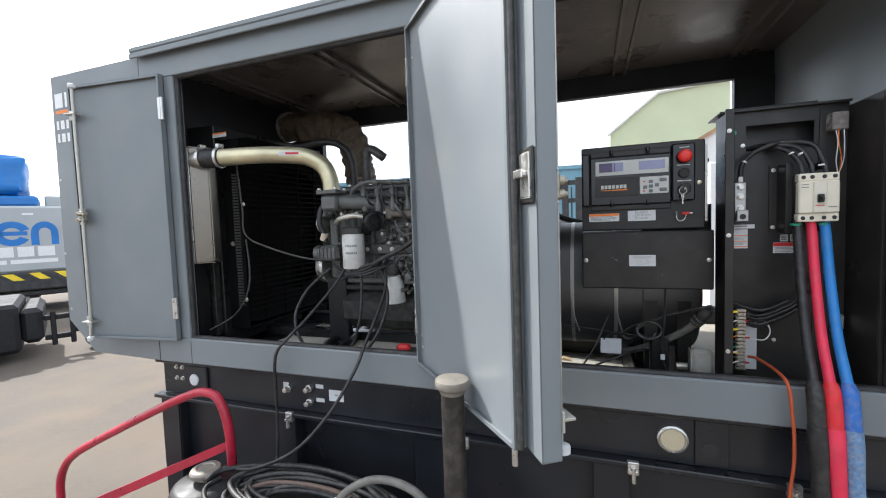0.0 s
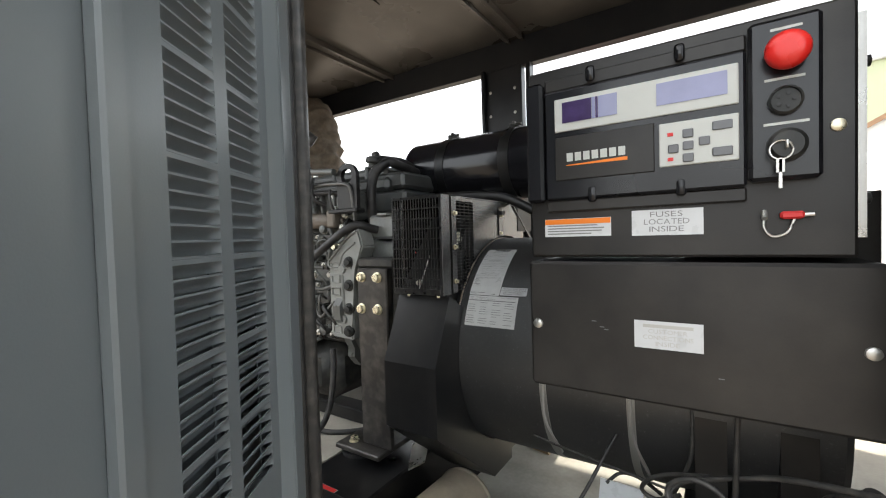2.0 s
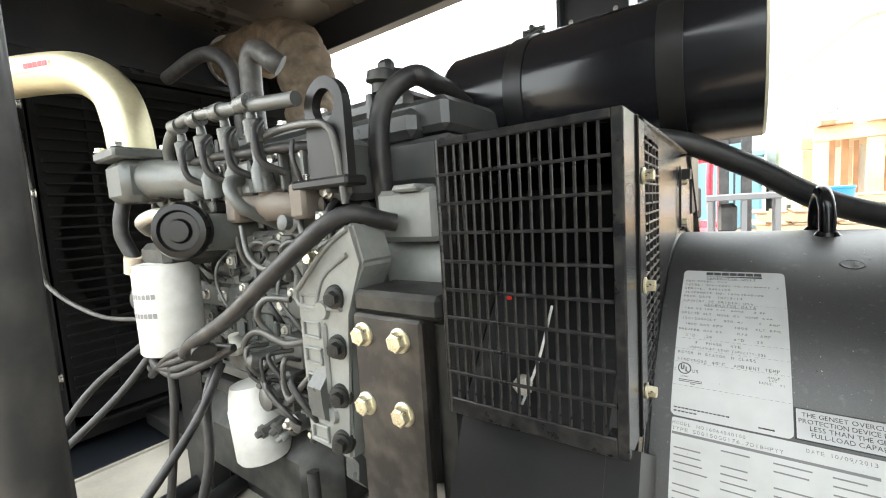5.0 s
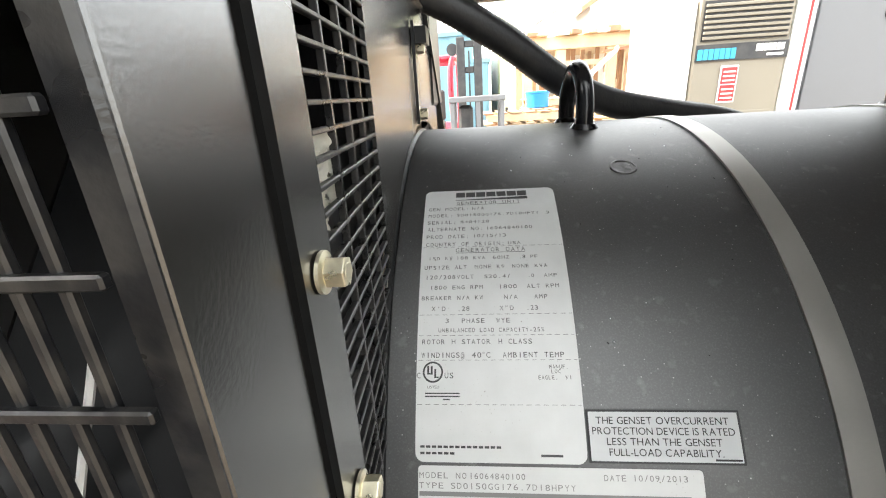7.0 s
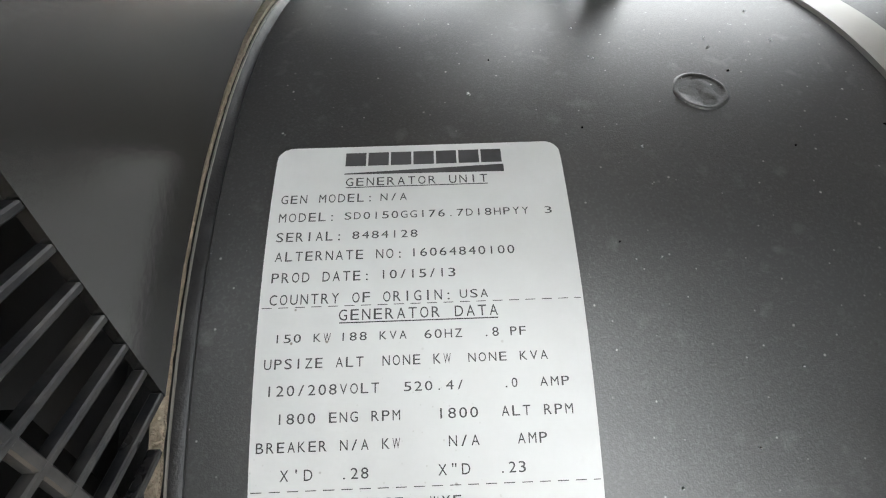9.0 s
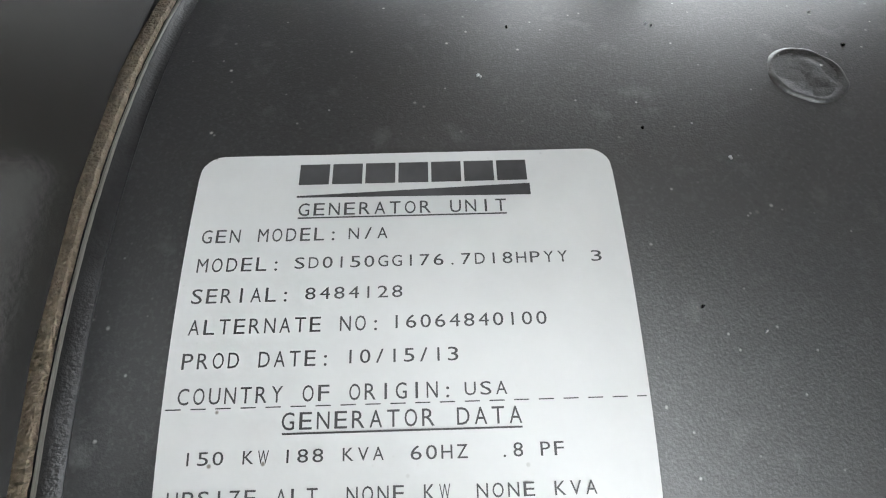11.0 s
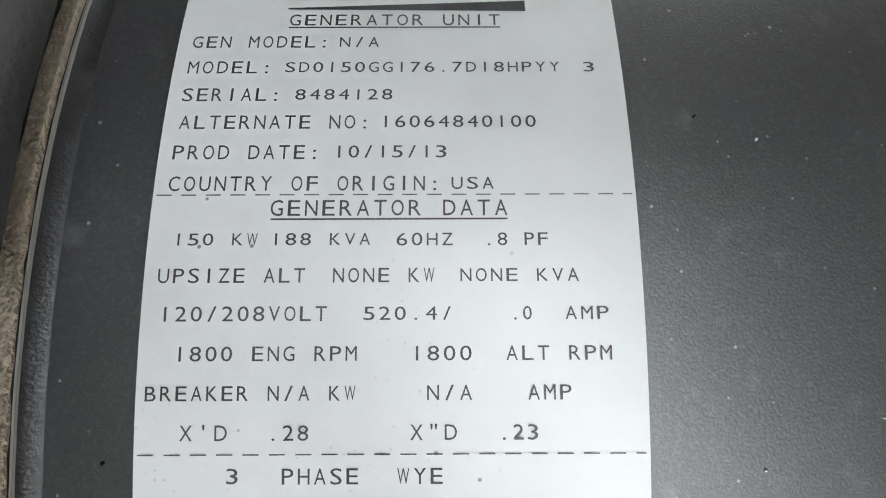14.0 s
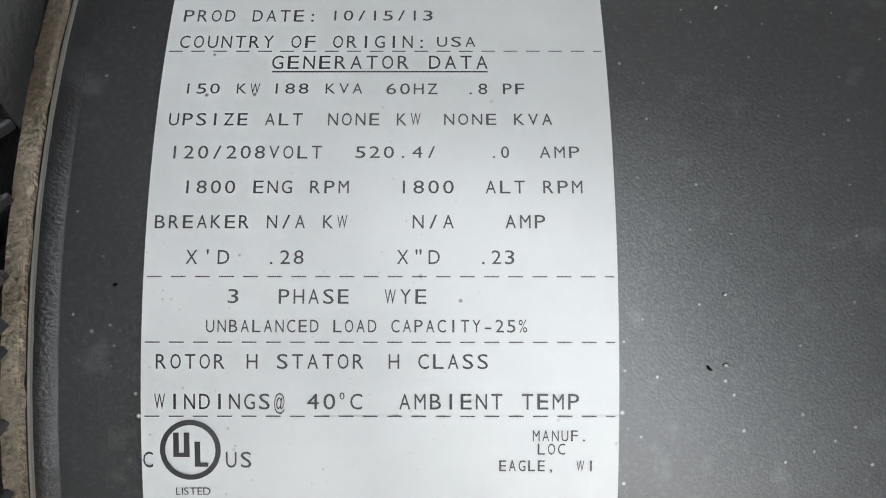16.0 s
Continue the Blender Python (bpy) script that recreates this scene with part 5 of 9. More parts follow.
for k in range(5):
    a = 2 * math.pi * k / 5
    part("socket_hole", lathe(B(), (0.370 + 0.007 * math.cos(a), PY - 0.0195, 1.803 + 0.007 * math.sin(a)), (0, -1, 0), [(0, 0.0019), (0.0008, 0.0019), (0.0009, 0.001)], 10), INK, sw)
part("key_switch", lathe(B(), (0.371, PY - 0.014, 1.757), (0, -1, 0), [(0, 0.017), (0.009, 0.0165), (0.012, 0.013), (0.012, 0.004)], 32), ENGINE_D, sw, "black key switch", smooth=40)
bm = B()
tube(bm, [(0.365 + 0.0095 * math.cos(a), PY - 0.030, 1.751 + 0.0095 * math.sin(a)) for a in [k * 2 * math.pi / 10 for k in range(11)]], 0.0011, 6, 2)
box(bm, (0.3685, PY - 0.034, 1.752), (0.3705, PY - 0.022, 1.760), 0.0003)
part("key_ring", bm, STEEL, sw, "steel key ring", smooth=60)
bm = boxes(((0.3625, PY - 0.031, 1.712), (0.3660, PY - 0.0295, 1.743)), ((0.3605, PY - 0.031, 1.728), (0.3680, PY - 0.0295, 1.742)), bev=0.0004)
part("key", bm, STEEL, sw, "small steel key")
pl = flat((0, PY - 0.0146, 0), (1, 0, 0), (0, 0, 1))
for x0, z, x1 in ((0.358, 1.876, 0.384), (0.353, 1.825, 0.386), (0.352, 1.779, 0.389)):
    part("print", quad(B(), pl, x0, z, x1, z + 0.0028), BEZEL, sw, "small pale print")
part("quarter_turn", lathe(B(), (0.413, PY, 1.774), (0, -1, 0), [(0, 0.0066), (0.002, 0.0062), (0.003, 0.004), (0.003, 0.001)], 20), BOLT, cp, "tarnished brass quarter-turn screw", smooth=50)
fl = sticker("warning_label", (0.107, 1.668), (0.195, 1.6925), PY, cp, label="white warning label with an orange head")
part("head", boxes(((0.1075, PY - 0.0016, 1.685), (0.1945, PY - 0.0011, 1.6920))), ORANGE, fl)
bars(fl, (0.111, 1.6695), (0.190, 1.684), PY - 0.0014, 4, 0.55)
fu = sticker("fuse_label", (0.220, 1.667), (0.297, 1.6985), PY, cp, label="white label about the fuses")
pl = flat((0, PY - 0.0016, 0), (1, 0, 0), (0, 0, 1))
for text, x0, x1, z in (("FUSES", 0.241, 0.276, 1.6895), ("LOCATED", 0.234, 0.283, 1.6805), ("INSIDE", 0.240, 0.277, 1.6715)):
    bm = B()
    letters(bm, text, x0, x1, z, 0.0066, pl, False)
    part("print", bm, GREYINK, fu)
bm = boxes(((0.366, PY - 0.010, 1.681), (0.386, PY, 1.689)), bev=0.002)
part("pull_tab", bm, REDINK, cp, "red lamp tab")
bm = B()
tube(bm, [(0.353, PY - 0.004, 1.685), (0.353, PY - 0.005, 1.672), (0.360, PY - 0.006, 1.663), (0.372, PY - 0.006, 1.667), (0.378, PY - 0.005, 1.681)], 0.0014, 6, 6)
tube(bm, [(0.353, PY - 0.008, 1.682), (0.353, PY - 0.001, 1.690)], 0.003, 8)
tube(bm, [(0.386, PY - 0.005, 1.685), (0.394, PY - 0.005, 1.685)], 0.0026, 8)
part("chain", bm, STEEL, cp, "short bead chain", smooth=60)
cov = part("terminal_cover", boxes(((0.084, 1.355, 1.457), (0.450, 1.50, 1.634)), bev=0.004), PANELBLACK, cp, "black terminal box cover")
for x, z in ((0.096, 1.546), (0.437, 1.546)):
    part("cover_screw", lathe(B(), (x, 1.355, z), (0, -1, 0), [(0, 0.0068), (0.003, 0.0064), (0.0042, 0.004)], 20), STEEL, cov, smooth=50)
cl = sticker("cover_label", (0.222, 1.5275), (0.296, 1.5615), 1.355, cov, label="white label with faded grey wording")
pl = flat((0, 1.3534, 0), (1, 0, 0), (0, 0, 1))
FADED = mat("faded_ink", (0.50, 0.49, 0.46), 0.6, vary=0.1, bump=0)
for text, x0, x1, z in (("CUSTOMER", 0.238, 0.280, 1.5465), ("CONNECTIONS", 0.232, 0.286, 1.5390), ("INSIDE", 0.246, 0.272, 1.5315)):
    bm = B()
    letters(bm, text, x0, x1, z, 0.0052, pl, False)
    part("print", bm, FADED, cl)
part("print", quad(B(), pl, 0.232, 1.5535, 0.286, 1.5575), FADED, cl)
for x, z in ((0.17, 1.555), (0.185, 1.545), (0.18, 1.548), (0.31, 1.50)):
    part("scuff", quad(B(), flat((0, 1.3545, 0), (1, 0, 0), (0, 0, 1)), x, z, x + 0.006, z + 0.0012), CABGREY, cov, "pale scuff mark")
for y0, z0, z1 in ((1.375, 1.66, 1.89),):
    part("hinge_strip", boxes(((0.428, 1.372, 1.66), (0.436, 1.384, 1.885))), STEEL, cp)
bm = B()
for z in (1.70, 1.84):
    lathe(bm, (0.436, 1.39, z), (1, 0, 0), [(0, 0.006), (0.006, 0.006), (0.007, 0.003)], 12)
part("latch_knob", bm, ENGINE_D, cp)

# ---- breaker cabinet ----
CY = 1.425
cab = thing("breaker_cabinet", (0.62, 1.40, 1.20), "open black steel breaker cabinet with cables and labels", "electrical cabinet")
bm = B()
xs, zs = (0.476, 0.546, 0.708, 0.785), (1.150, 1.860, 1.934, 1.976)
for y in (CY, CY + 0.004):
    g = [[bm.verts.new((x, y, z)) for z in zs] for x in xs]
    for i in range(3):
        for j in range(3):
            if (i, j) != (1, 1):
                bm.faces.new((g[i][j], g[i + 1][j], g[i + 1][j + 1], g[i][j + 1]))
part("back_panel", bm, PANELBLACK, cab, "black sheet with a cable slot")
part("inner_box", boxes(((0.52, CY + 0.06, 1.78), (0.74, CY + 0.065, 2.0))), INK, cab)
part("side_flange", boxes(((0.455, 1.275, 1.150), (0.476, 1.281, 1.958)), ((0.470, 1.281, 1.150), (0.476, CY + 0.004, 1.958)), bev=0.001), PANELBLACK, cab)
part("side_flange", boxes(((0.783, 1.270, 1.235), (0.800, 1.276, 1.965)), ((0.783, 1.276, 1.150), (0.789, CY + 0.02, 1.965)), bev=0.001), PANELBLACK, cab)
part("side_return", boxes(((0.424, 1.470, 1.455), (0.4695, 1.473, 1.712)), bev=0.001), PANELBLACK, cab)
part("top_lip", boxes(((0.476, 1.41, 1.974), (0.785, CY + 0.12, 1.980)), bev=0.001), PANELBLACK, cab)
bm = slab(B(), [(0.706, CY - 0.001, 1.150), (0.780, CY - 0.001, 1.150), (0.780, CY - 0.001, 1.958), (0.72, CY - 0.001, 1.958)], (0, -1, 0), 0.003)
part("shield", bm, PANELBLACK, cab)
for z in (1.30, 1.62, 1.90):
    piece("screw", SCREW, toward((0.4635, 1.275, z), (0, -1, 0)), cab)
for z in (1.945, 1.925, 1.905):
    part("hole", boxes(((0.489, CY - 0.001, z), (0.493, CY, z + 0.004))), WHITE, cab)
part("green_dot", lathe(B(), (0.515, CY, 1.918), (0, -1, 0), [(0, 0.0075), (0.0008, 0.0075), (0.0009, 0.004)], 24), GREEN, cab, "round green sticker")
for x, z in ((0.538, 1.878), (0.745, 1.55), (0.62, 1.30), (0.755, 1.75)):
    piece("screw", SCREW, toward((x, CY, z), (0, -1, 0)), cab)
part("bracket", boxes(((0.603, CY - 0.004, 1.622), (0.622, CY, 1.812)), ((0.622, CY - 0.06, 1.622), (0.626, CY, 1.812)), ((0.626, CY - 0.06, 1.622), (0.640, CY - 0.056, 1.812))), PANELBLACK, cab)
part("bracket", boxes(((0.712, CY - 0.06, 1.622), (0.716, CY, 1.812))), PANELBLACK, cab)
part("breaker_plate", boxes(((0.641, CY - 0.056, 1.64), (0.7115, CY - 0.05, 1.79))), PANELBLACK, cab)
for z in (1.635, 1.80):
    piece("screw", SCREW, toward((0.6125, CY - 0.004, z), (0, -1, 0)), cab)
lbl = sticker("warning_label", (0.487, 1.574), (0.552, 1.631), CY, cab, label="white warning label with red stripes")
sticker("strip_label", (0.475, 1.633), (0.569, 1.645), CY, cab)
bars(cab, (0.478, 1.636), (0.56, 1.643), CY - 0.0014, 1, 0.7)
for k in range(3):
    part("stripe", boxes(((0.503, CY - 0.0016, 1.578 + k * 0.0165), (0.5515, CY - 0.0011, 1.5805 + k * 0.0165))), ORANGE, lbl)
bm = B()
pl = flat((0, CY - 0.0015, 0), (1, 0, 0), (0, 0, 1))
bm.faces.new([bm.verts.new(pl(x, z)) for x, z in ((0.490, 1.598), (0.500, 1.598), (0.495, 1.608))])
part("triangle", bm, YELLOW, lbl, "yellow warning triangle")
bars(lbl, (0.506, 1.583), (0.548, 1.592), CY - 0.0014, 3, 0.5)
bars(lbl, (0.506, 1.5995), (0.548, 1.6085), CY - 0.0014, 3, 0.5)
dg = sticker("danger_label", (0.615, 1.559), (0.672, 1.590), CY, cab, label="white danger label with a red head")
part("head", boxes(((0.6152, CY - 0.0016, 1.579), (0.6715, CY - 0.0011, 1.5895))), REDINK, dg)
bars(dg, (0.62, 1.561), (0.665, 1.577), CY - 0.0014, 4, 0.5)
sticker("small_label", (0.632, 1.593), (0.651, 1.613), CY, cab)
sticker("small_label", (0.656, 1.593), (0.675, 1.613), CY, cab)
bars(cab, (0.634, 1.596), (0.648, 1.610), CY - 0.0014, 3, 0.55, INK)
bars(cab, (0.658, 1.596), (0.672, 1.610), CY - 0.0014, 3, 0.55, INK)
# neutral lug bar
lug = part("lug_bar", boxes(((0.507, 1.385, 1.672), (0.536, 1.400, 1.768)), ((0.510, 1.375, 1.655), (0.540, 1.395, 1.688)), ((0.515, 1.385, 1.768), (0.529, 1.396, 1.786)), bev=0.002), ALU, cab, "tinned lug bar")
for z in (1.755, 1.727, 1.694):
    piece("bolt", BOLT_STEEL, toward((0.5215, 1.385, z), (0, -1, 0)), lug)
part("lug_hole", lathe(B(), (0.525, 1.3755, 1.669), (0, -1, 0), [(0, 0.008), (0.001, 0.008), (0.0011, 0.004)], 16), ENGINE_D, lug)
for z in (1.745, 1.710):
    part("standoff", boxes(((0.500, 1.400, z), (0.545, CY, z + 0.012)), bev=0.002), ENGINE_D, lug)

brk = thing("circuit_breaker", (0.677, 1.35, 1.648), "cream moulded three-pole circuit breaker in the open cabinet", "circuit breaker")
part("case_back", boxes(((0.637, 1.338, 1.650), (0.722, 1.373, 1.776)), bev=0.002), ENGINE_D, brk, "black rear case")
part("case_front", boxes(((0.634, 1.318, 1.672), (0.722, 1.340, 1.757)), bev=0.003), BREAKER_W, brk)
part("toggle_plate", boxes(((0.664, 1.3135, 1.674), (0.693, 1.319, 1.755)), bev=0.0015), BREAKER, brk, "cream centre plate")
for z0, z1 in ((1.757, 1.778), (1.650, 1.672)):
    part("terminal_shroud", boxes(((0.634, 1.322, z0), (0.722, 1.345, z1)), bev=0.002), BREAKER_W, brk)
part("toggle", boxes(((0.672, 1.304, 1.700), (0.684, 1.315, 1.722)), ((0.674, 1.298, 1.706), (0.682, 1.306, 1.716)), bev=0.0015), ENGINE_D, brk, "black toggle")
for x in (0.645, 0.664, 0.690, 0.712):
    for z in (1.768, 1.660):
        part("terminal_hole", lathe(B(), (x, 1.3225, z), (0, -1, 0), [(0, 0.0052), (0.0012, 0.0052), (0.0013, 0.003)], 16), INK, brk)
bars(brk, (0.639, 1.736), (0.657, 1.750), 1.3175, 2, 0.4)
bars(brk, (0.697, 1.684), (0.716, 1.690), 1.3175, 1, 0.6)
bars(brk, (0.668, 1.690), (0.690, 1.694), 1.3130, 1, 0.7, REDINK)
for x in (0.640, 0.699):
    part("ring", lathe(B(), (x, 1.348, 1.640), (0, 0, 1), [(0, 0.0135), (0.006, 0.0135), (0.007, 0.011)], 20), GREEN, brk, "green insulating ring", smooth=50)


def cable(name, pts, r, material, label, category="cable", group="", seg=12, steps=8, rad=None, kind=""):
    return solo(name, tube(B(), pts, r, seg, steps, rad), material, label, category, group, kind, smooth=60)


def power_cable(x, dx, jacket, boot, old, label):
    th = thing("power_cable", (x + dx, 1.17, 0.98), label, "power cable", "cables out of the breaker")
    part("jacket", tube(B(), [(x, 1.348, 1.655), (x + 0.002, 1.342, 1.62), (x + dx * 0.25, 1.305, 1.50), (x + dx * 0.6, 1.255, 1.36), (x + dx, 1.195, 1.255)], 0.0115, 14, 8), jacket, th, smooth=60)
    b = part("boot", tube(B(), [(x + dx, 1.195, 1.262), (x + dx * 1.05, 1.180, 1.215), (x + dx * 1.0, 1.172, 1.150)], 0.018, 16, 6, lambda u: 0.66 + 0.34 * min(1, u * 5)), boot, th, smooth=50)
    part("connector", tube(B(), [(x + dx, 1.173, 1.158), (x + dx * 0.9, 1.166, 1.08), (x + dx * 0.6, 1.165, 0.98), (x + dx * 0.2, 1.17, 0.80)], 0.0195, 16, 8, lambda u: 1.0 + 0.05 * math.sin(9 * u)), old, th, smooth=50)
    part("lead", tube(B(), [(x + dx * 0.25, 1.17, 0.82), (x - 0.01, 1.16, 0.55), (x - 0.03, 1.12, 0.2), (x - 0.02, 1.02, 0.015), (x + 0.1, 0.7, 0.012)], 0.0115, 12, 8), jacket, th, smooth=60)


power_cable(0.640, -0.018, RUBBER, mat("black_boot", (0.02, 0.02, 0.02), 0.55, vary=0.2, scale=30, dust=0.1), RUBBER, "thick black power cable with a rubber boot")
power_cable(0.671, -0.016, REDCABLE, REDBOOT, REDCABLE, "thick pinkish red power cable with a red boot")
power_cable(0.701, -0.012, BLUECABLE, BLUEBOOT, mat("dusty_blue", (0.10, 0.20, 0.36), 0.6, vary=0.3, scale=60, fine=200, bump=0.2, dust=0.5), "thick blue power cable with a dusty boot")
cable("ground_wire", [(0.545, 1.385, 1.256), (0.556, 1.35, 1.262), (0.566, 1.25, 1.262), (0.572, 1.200, 1.245), (0.580, 1.196, 1.18), (0.588, 1.200, 1.06), (0.585, 1.21, 0.8), (0.60, 1.10, 0.02), (0.65, 0.9, 0.01)], 0.0042, ORWIRE, "thin orange-brown wire hanging over the sill", "wire", seg=8)
for k, (x, z) in enumerate(((0.648, 1.775), (0.671, 1.775), (0.700, 1.775))):
    pts = [(x, 1.335, z), (x - 0.004, 1.345, z + 0.035), (x - 0.022, 1.37, 1.845 + 0.008 * k), (0.60, 1.395, 1.862 + 0.006 * k), (0.585 - 0.02 * k, CY + 0.04, 1.868)]
    cable("phase_lead", pts, 0.0062, RUBBER, "black insulated lead bent over to the cabinet slot", "cable", "leads above the breaker")
cable("neutral_lead", [(0.522, 1.390, 1.785), (0.527, 1.388, 1.82), (0.556, 1.385, 1.852), (0.61, 1.385, 1.872), (0.67, CY + 0.02, 1.880)], 0.0064, RUBBER, "black neutral lead from the lug bar", "cable", "leads above the breaker")
bm = B()
for p, d in (((0.531, 1.387, 1.826), (0.5, 0, 0.9)), ((0.632, 1.362, 1.838), (-0.4, 0.2, 0.9)), ((0.653, 1.36, 1.835), (-0.4, 0.2, 0.9)), ((0.69, 1.34, 1.80), (0, 0, 1))):
    p, d = Vector(p), Vector(d).normalized()
    cyl(bm, p - d * 0.0022, p + d * 0.0022, 0.0070, seg=14)
solo("cable_marker", bm, WHITE, "white marker sleeves on the black leads", "marker")
# relay in the upper corner with its wires
bm = boxes(((0.733, 1.388, 1.896), (0.770, CY, 1.944)), bev=0.003)
solo("relay", bm, mat("smoky_plastic", (0.22, 0.20, 0.18), 0.25, vary=0.2, scale=60), "smoky clear relay on the cabinet wall", "relay")
cols = (WHITE, ORANGE, RUBBER, WHITE)
for k in range(4):
    x = 0.742 + 0.006 * k
    cable("relay_wire", [(x, 1.392, 1.896), (x + 0.002 * (-1) ** k, 1.385, 1.86), (x + 0.006 * math.sin(k * 2), 1.388, 1.815), (0.748, 1.395, 1.77), (0.735, 1.41, 1.73)], 0.0013, cols[k], "thin wire from the relay", "wire", "relay wires", seg=6, steps=5)
# terminal strip, card and small wiring
tb = thing("terminal_strip", (0.527, 1.41, 1.21), "tall terminal strip with coloured wires", "terminal strip")
part("carrier", boxes(((0.514, 1.400, 1.208), (0.541, CY, 1.398)), bev=0.001), ENGINE_D, tb)
tmesh = bpy.data.meshes.new("terminal")
bm = boxes(((-0.012, -0.012, -0.0042), (0.012, 0, 0.0042)), bev=0.0008)
cyl(bm, (-0.006, -0.016, 0), (-0.006, -0.011, 0), 0.0034, seg=8)
cyl(bm, (0.006, -0.016, 0), (0.006, -0.011, 0), 0.0034, seg=8)
bm.to_mesh(tmesh)
bm.free()
tmesh.materials.append(mat("nickel_terminal", (0.50, 0.45, 0.38), 0.4, 0.6, vary=0.3, scale=200))
for k in range(17):
    piece("terminal", tmesh, Matrix.Translation((0.5275, 1.400, 1.219 + k * 0.0108)), tb)
for z in (1.385, 1.332, 1.262):
    part("tag", boxes(((0.503, 1.385, z), (0.518, 1.390, z + 0.007)), bev=0.001), YELLOW, tb, "yellow wire tag")
for z in (1.36, 1.31, 1.235):
    part("tag", boxes(((0.536, 1.384, z), (0.548, 1.389, z + 0.005)), bev=0.001), REDINK, tb, "red wire tag")
sticker("paper_card", (0.545, 1.207), (0.577, 1.352), CY, cab, label="white card beside the terminals")
wc = (RUBBER, WHITE, HOSE, WHITE, GREEN, RUBBER, ORANGE, HOSE)
for k in range(11):
    z = 1.225 + k * 0.0155
    a = 0.020 + 0.012 * random.random()
    cable("control_wire", [(0.518, 1.385, z), (0.502, 1.375, z - 0.004), (0.490 - 0.5 * a, 1.372, z - a), (0.492, 1.38, z - 0.05), (0.500, 1.385, 1.165)], 0.0015, wc[k % 8], "thin control wire looped beside the terminals", "wire", "control wires", seg=6, steps=5)
for k in range(5):
    y = 1.39 - 0.008 * (k % 2)
    cable("harness_wire", [(0.54, y, 1.385 - 0.008 * k), (0.565, y, 1.378 - 0.008 * k), (0.60, y, 1.388 - 0.007 * k), (0.655, y - 0.01, 1.425 - 0.006 * k), (0.70, 1.40, 1.47), (0.72, CY, 1.53)], 0.0042, RUBBER, "black harness wire tied into a bundle", "wire", "harness to the breaker", seg=8, steps=6)
cable("harness_wire", [(0.476, 1.40, 1.432), (0.53, 1.395, 1.405), (0.58, 1.39, 1.395), (0.64, 1.385, 1.425)], 0.0045, RUBBER, "black harness wire tied into a bundle", "wire", "harness to the breaker", seg=8)
cable("white_wire", [(0.575, 1.40, 1.372), (0.592, 1.39, 1.355), (0.598, 1.388, 1.330), (0.585, 1.39, 1.308), (0.558, 1.395, 1.308), (0.538, 1.39, 1.318)], 0.0018, WHITE, "thin white wire looping out", "wire", seg=6)
bm = boxes(((0.756, 1.405, 1.345), (0.776, CY, 1.385)), ((0.748, 1.400, 1.330), (0.764, 1.415, 1.352)), bev=0.002)
cyl(bm, (0.752, 1.395, 1.341), (0.752, 1.415, 1.341), 0.007, seg=10)
solo("ground_lug", bm, STEEL, "small brass and steel ground lug on the cabinet wall", "lug")

# ---- air cleaner ----
AX, AY, AZ, AR = (-0.478, -0.060), 1.868, 1.868, 0.0955
can = thing("air_cleaner", (-0.27, AY, 1.70), "glossy black air cleaner canister held by two straps", "air filter")
part("canister", lathe(B(), (AX[0], AY, AZ), (1, 0, 0), [(0, 0.03), (0, AR - 0.010), (0.004, AR - 0.004), (0.012, AR), (0.020, AR - 0.001), (0.030, AR), (0.418, AR), (0.420, AR - 0.003), (0.411, AR - 0.006), (0.411, 0.03)], 96), GLOSS, can, smooth=40)
part("end_cap", lathe(B(), (-0.073, AY, AZ), (1, 0, 0), [(0, AR - 0.008), (0.0135, AR - 0.0005), (0.0165, AR - 0.002), (0.016, AR - 0.010), (0.010, AR - 0.014), (0.011, AR - 0.045), (0.013, 0.01)], 64), mat("cream_end", (0.60, 0.56, 0.42), 0.45, vary=0.06, scale=15), can, "cream end cap", smooth=40)
for x in (-0.345, -0.148):
    part("strap", lathe(B(), (x - 0.014, AY, AZ), (1, 0, 0), [(0, AR - 0.003), (0, AR + 0.0022), (0.028, AR + 0.0022), (0.028, AR - 0.003)], 96), BLACK, can, smooth=40)
    bm = boxes(((x - 0.016, AY - 0.018, AZ + AR), (x + 0.016, AY + 0.016, AZ + AR + 0.008)), ((x - 0.004, AY - 0.020, AZ + AR + 0.006), (x + 0.004, AY + 0.018, AZ + AR + 0.018)), bev=0.002)
    cyl(bm, (x - 0.016, AY - 0.012, AZ + AR + 0.010), (x + 0.020, AY - 0.012, AZ + AR + 0.010), 0.004, seg=10)
    part("clamp", bm, ENGINE_D, can)
    part("cradle", boxes(((x - 0.018, AY - 0.05, 1.68), (x + 0.018, AY + 0.05, 1.776)), bev=0.003), BLACK, can)
part("neck", lathe(B(), (-0.535, AY, AZ - 0.02), (1, 0, 0), [(0, 0.038), (0.05, 0.038), (0.062, 0.045)], 32), COOLER, can, smooth=40)
part("support", boxes(((-0.40, AY - 0.03, 1.66), (-0.14, AY + 0.03, 1.685)), ((-0.32, AY - 0.02, 1.15), (-0.28, AY + 0.02, 1.66)), bev=0.003), BLACK, can)
# corrugated conduit over the drum
cable_pts = [(-0.36, 1.70, 1.775), (-0.25, 1.735, 1.778), (-0.15, 1.765, 1.770), (-0.075, 1.785, 1.734), (-0.02, 1.800, 1.697), (0.03, 1.815, 1.675), (0.08, 1.83, 1.664), (0.16, 1.86, 1.648), (0.26, 1.90, 1.61), (0.33, 1.94, 1.54)]
solo("conduit", ribbed(B(), cable_pts, 0.0122, 0.0045, 0.05, 14), RUBBER, "black corrugated conduit lying over the drum", "conduit", smooth=70)

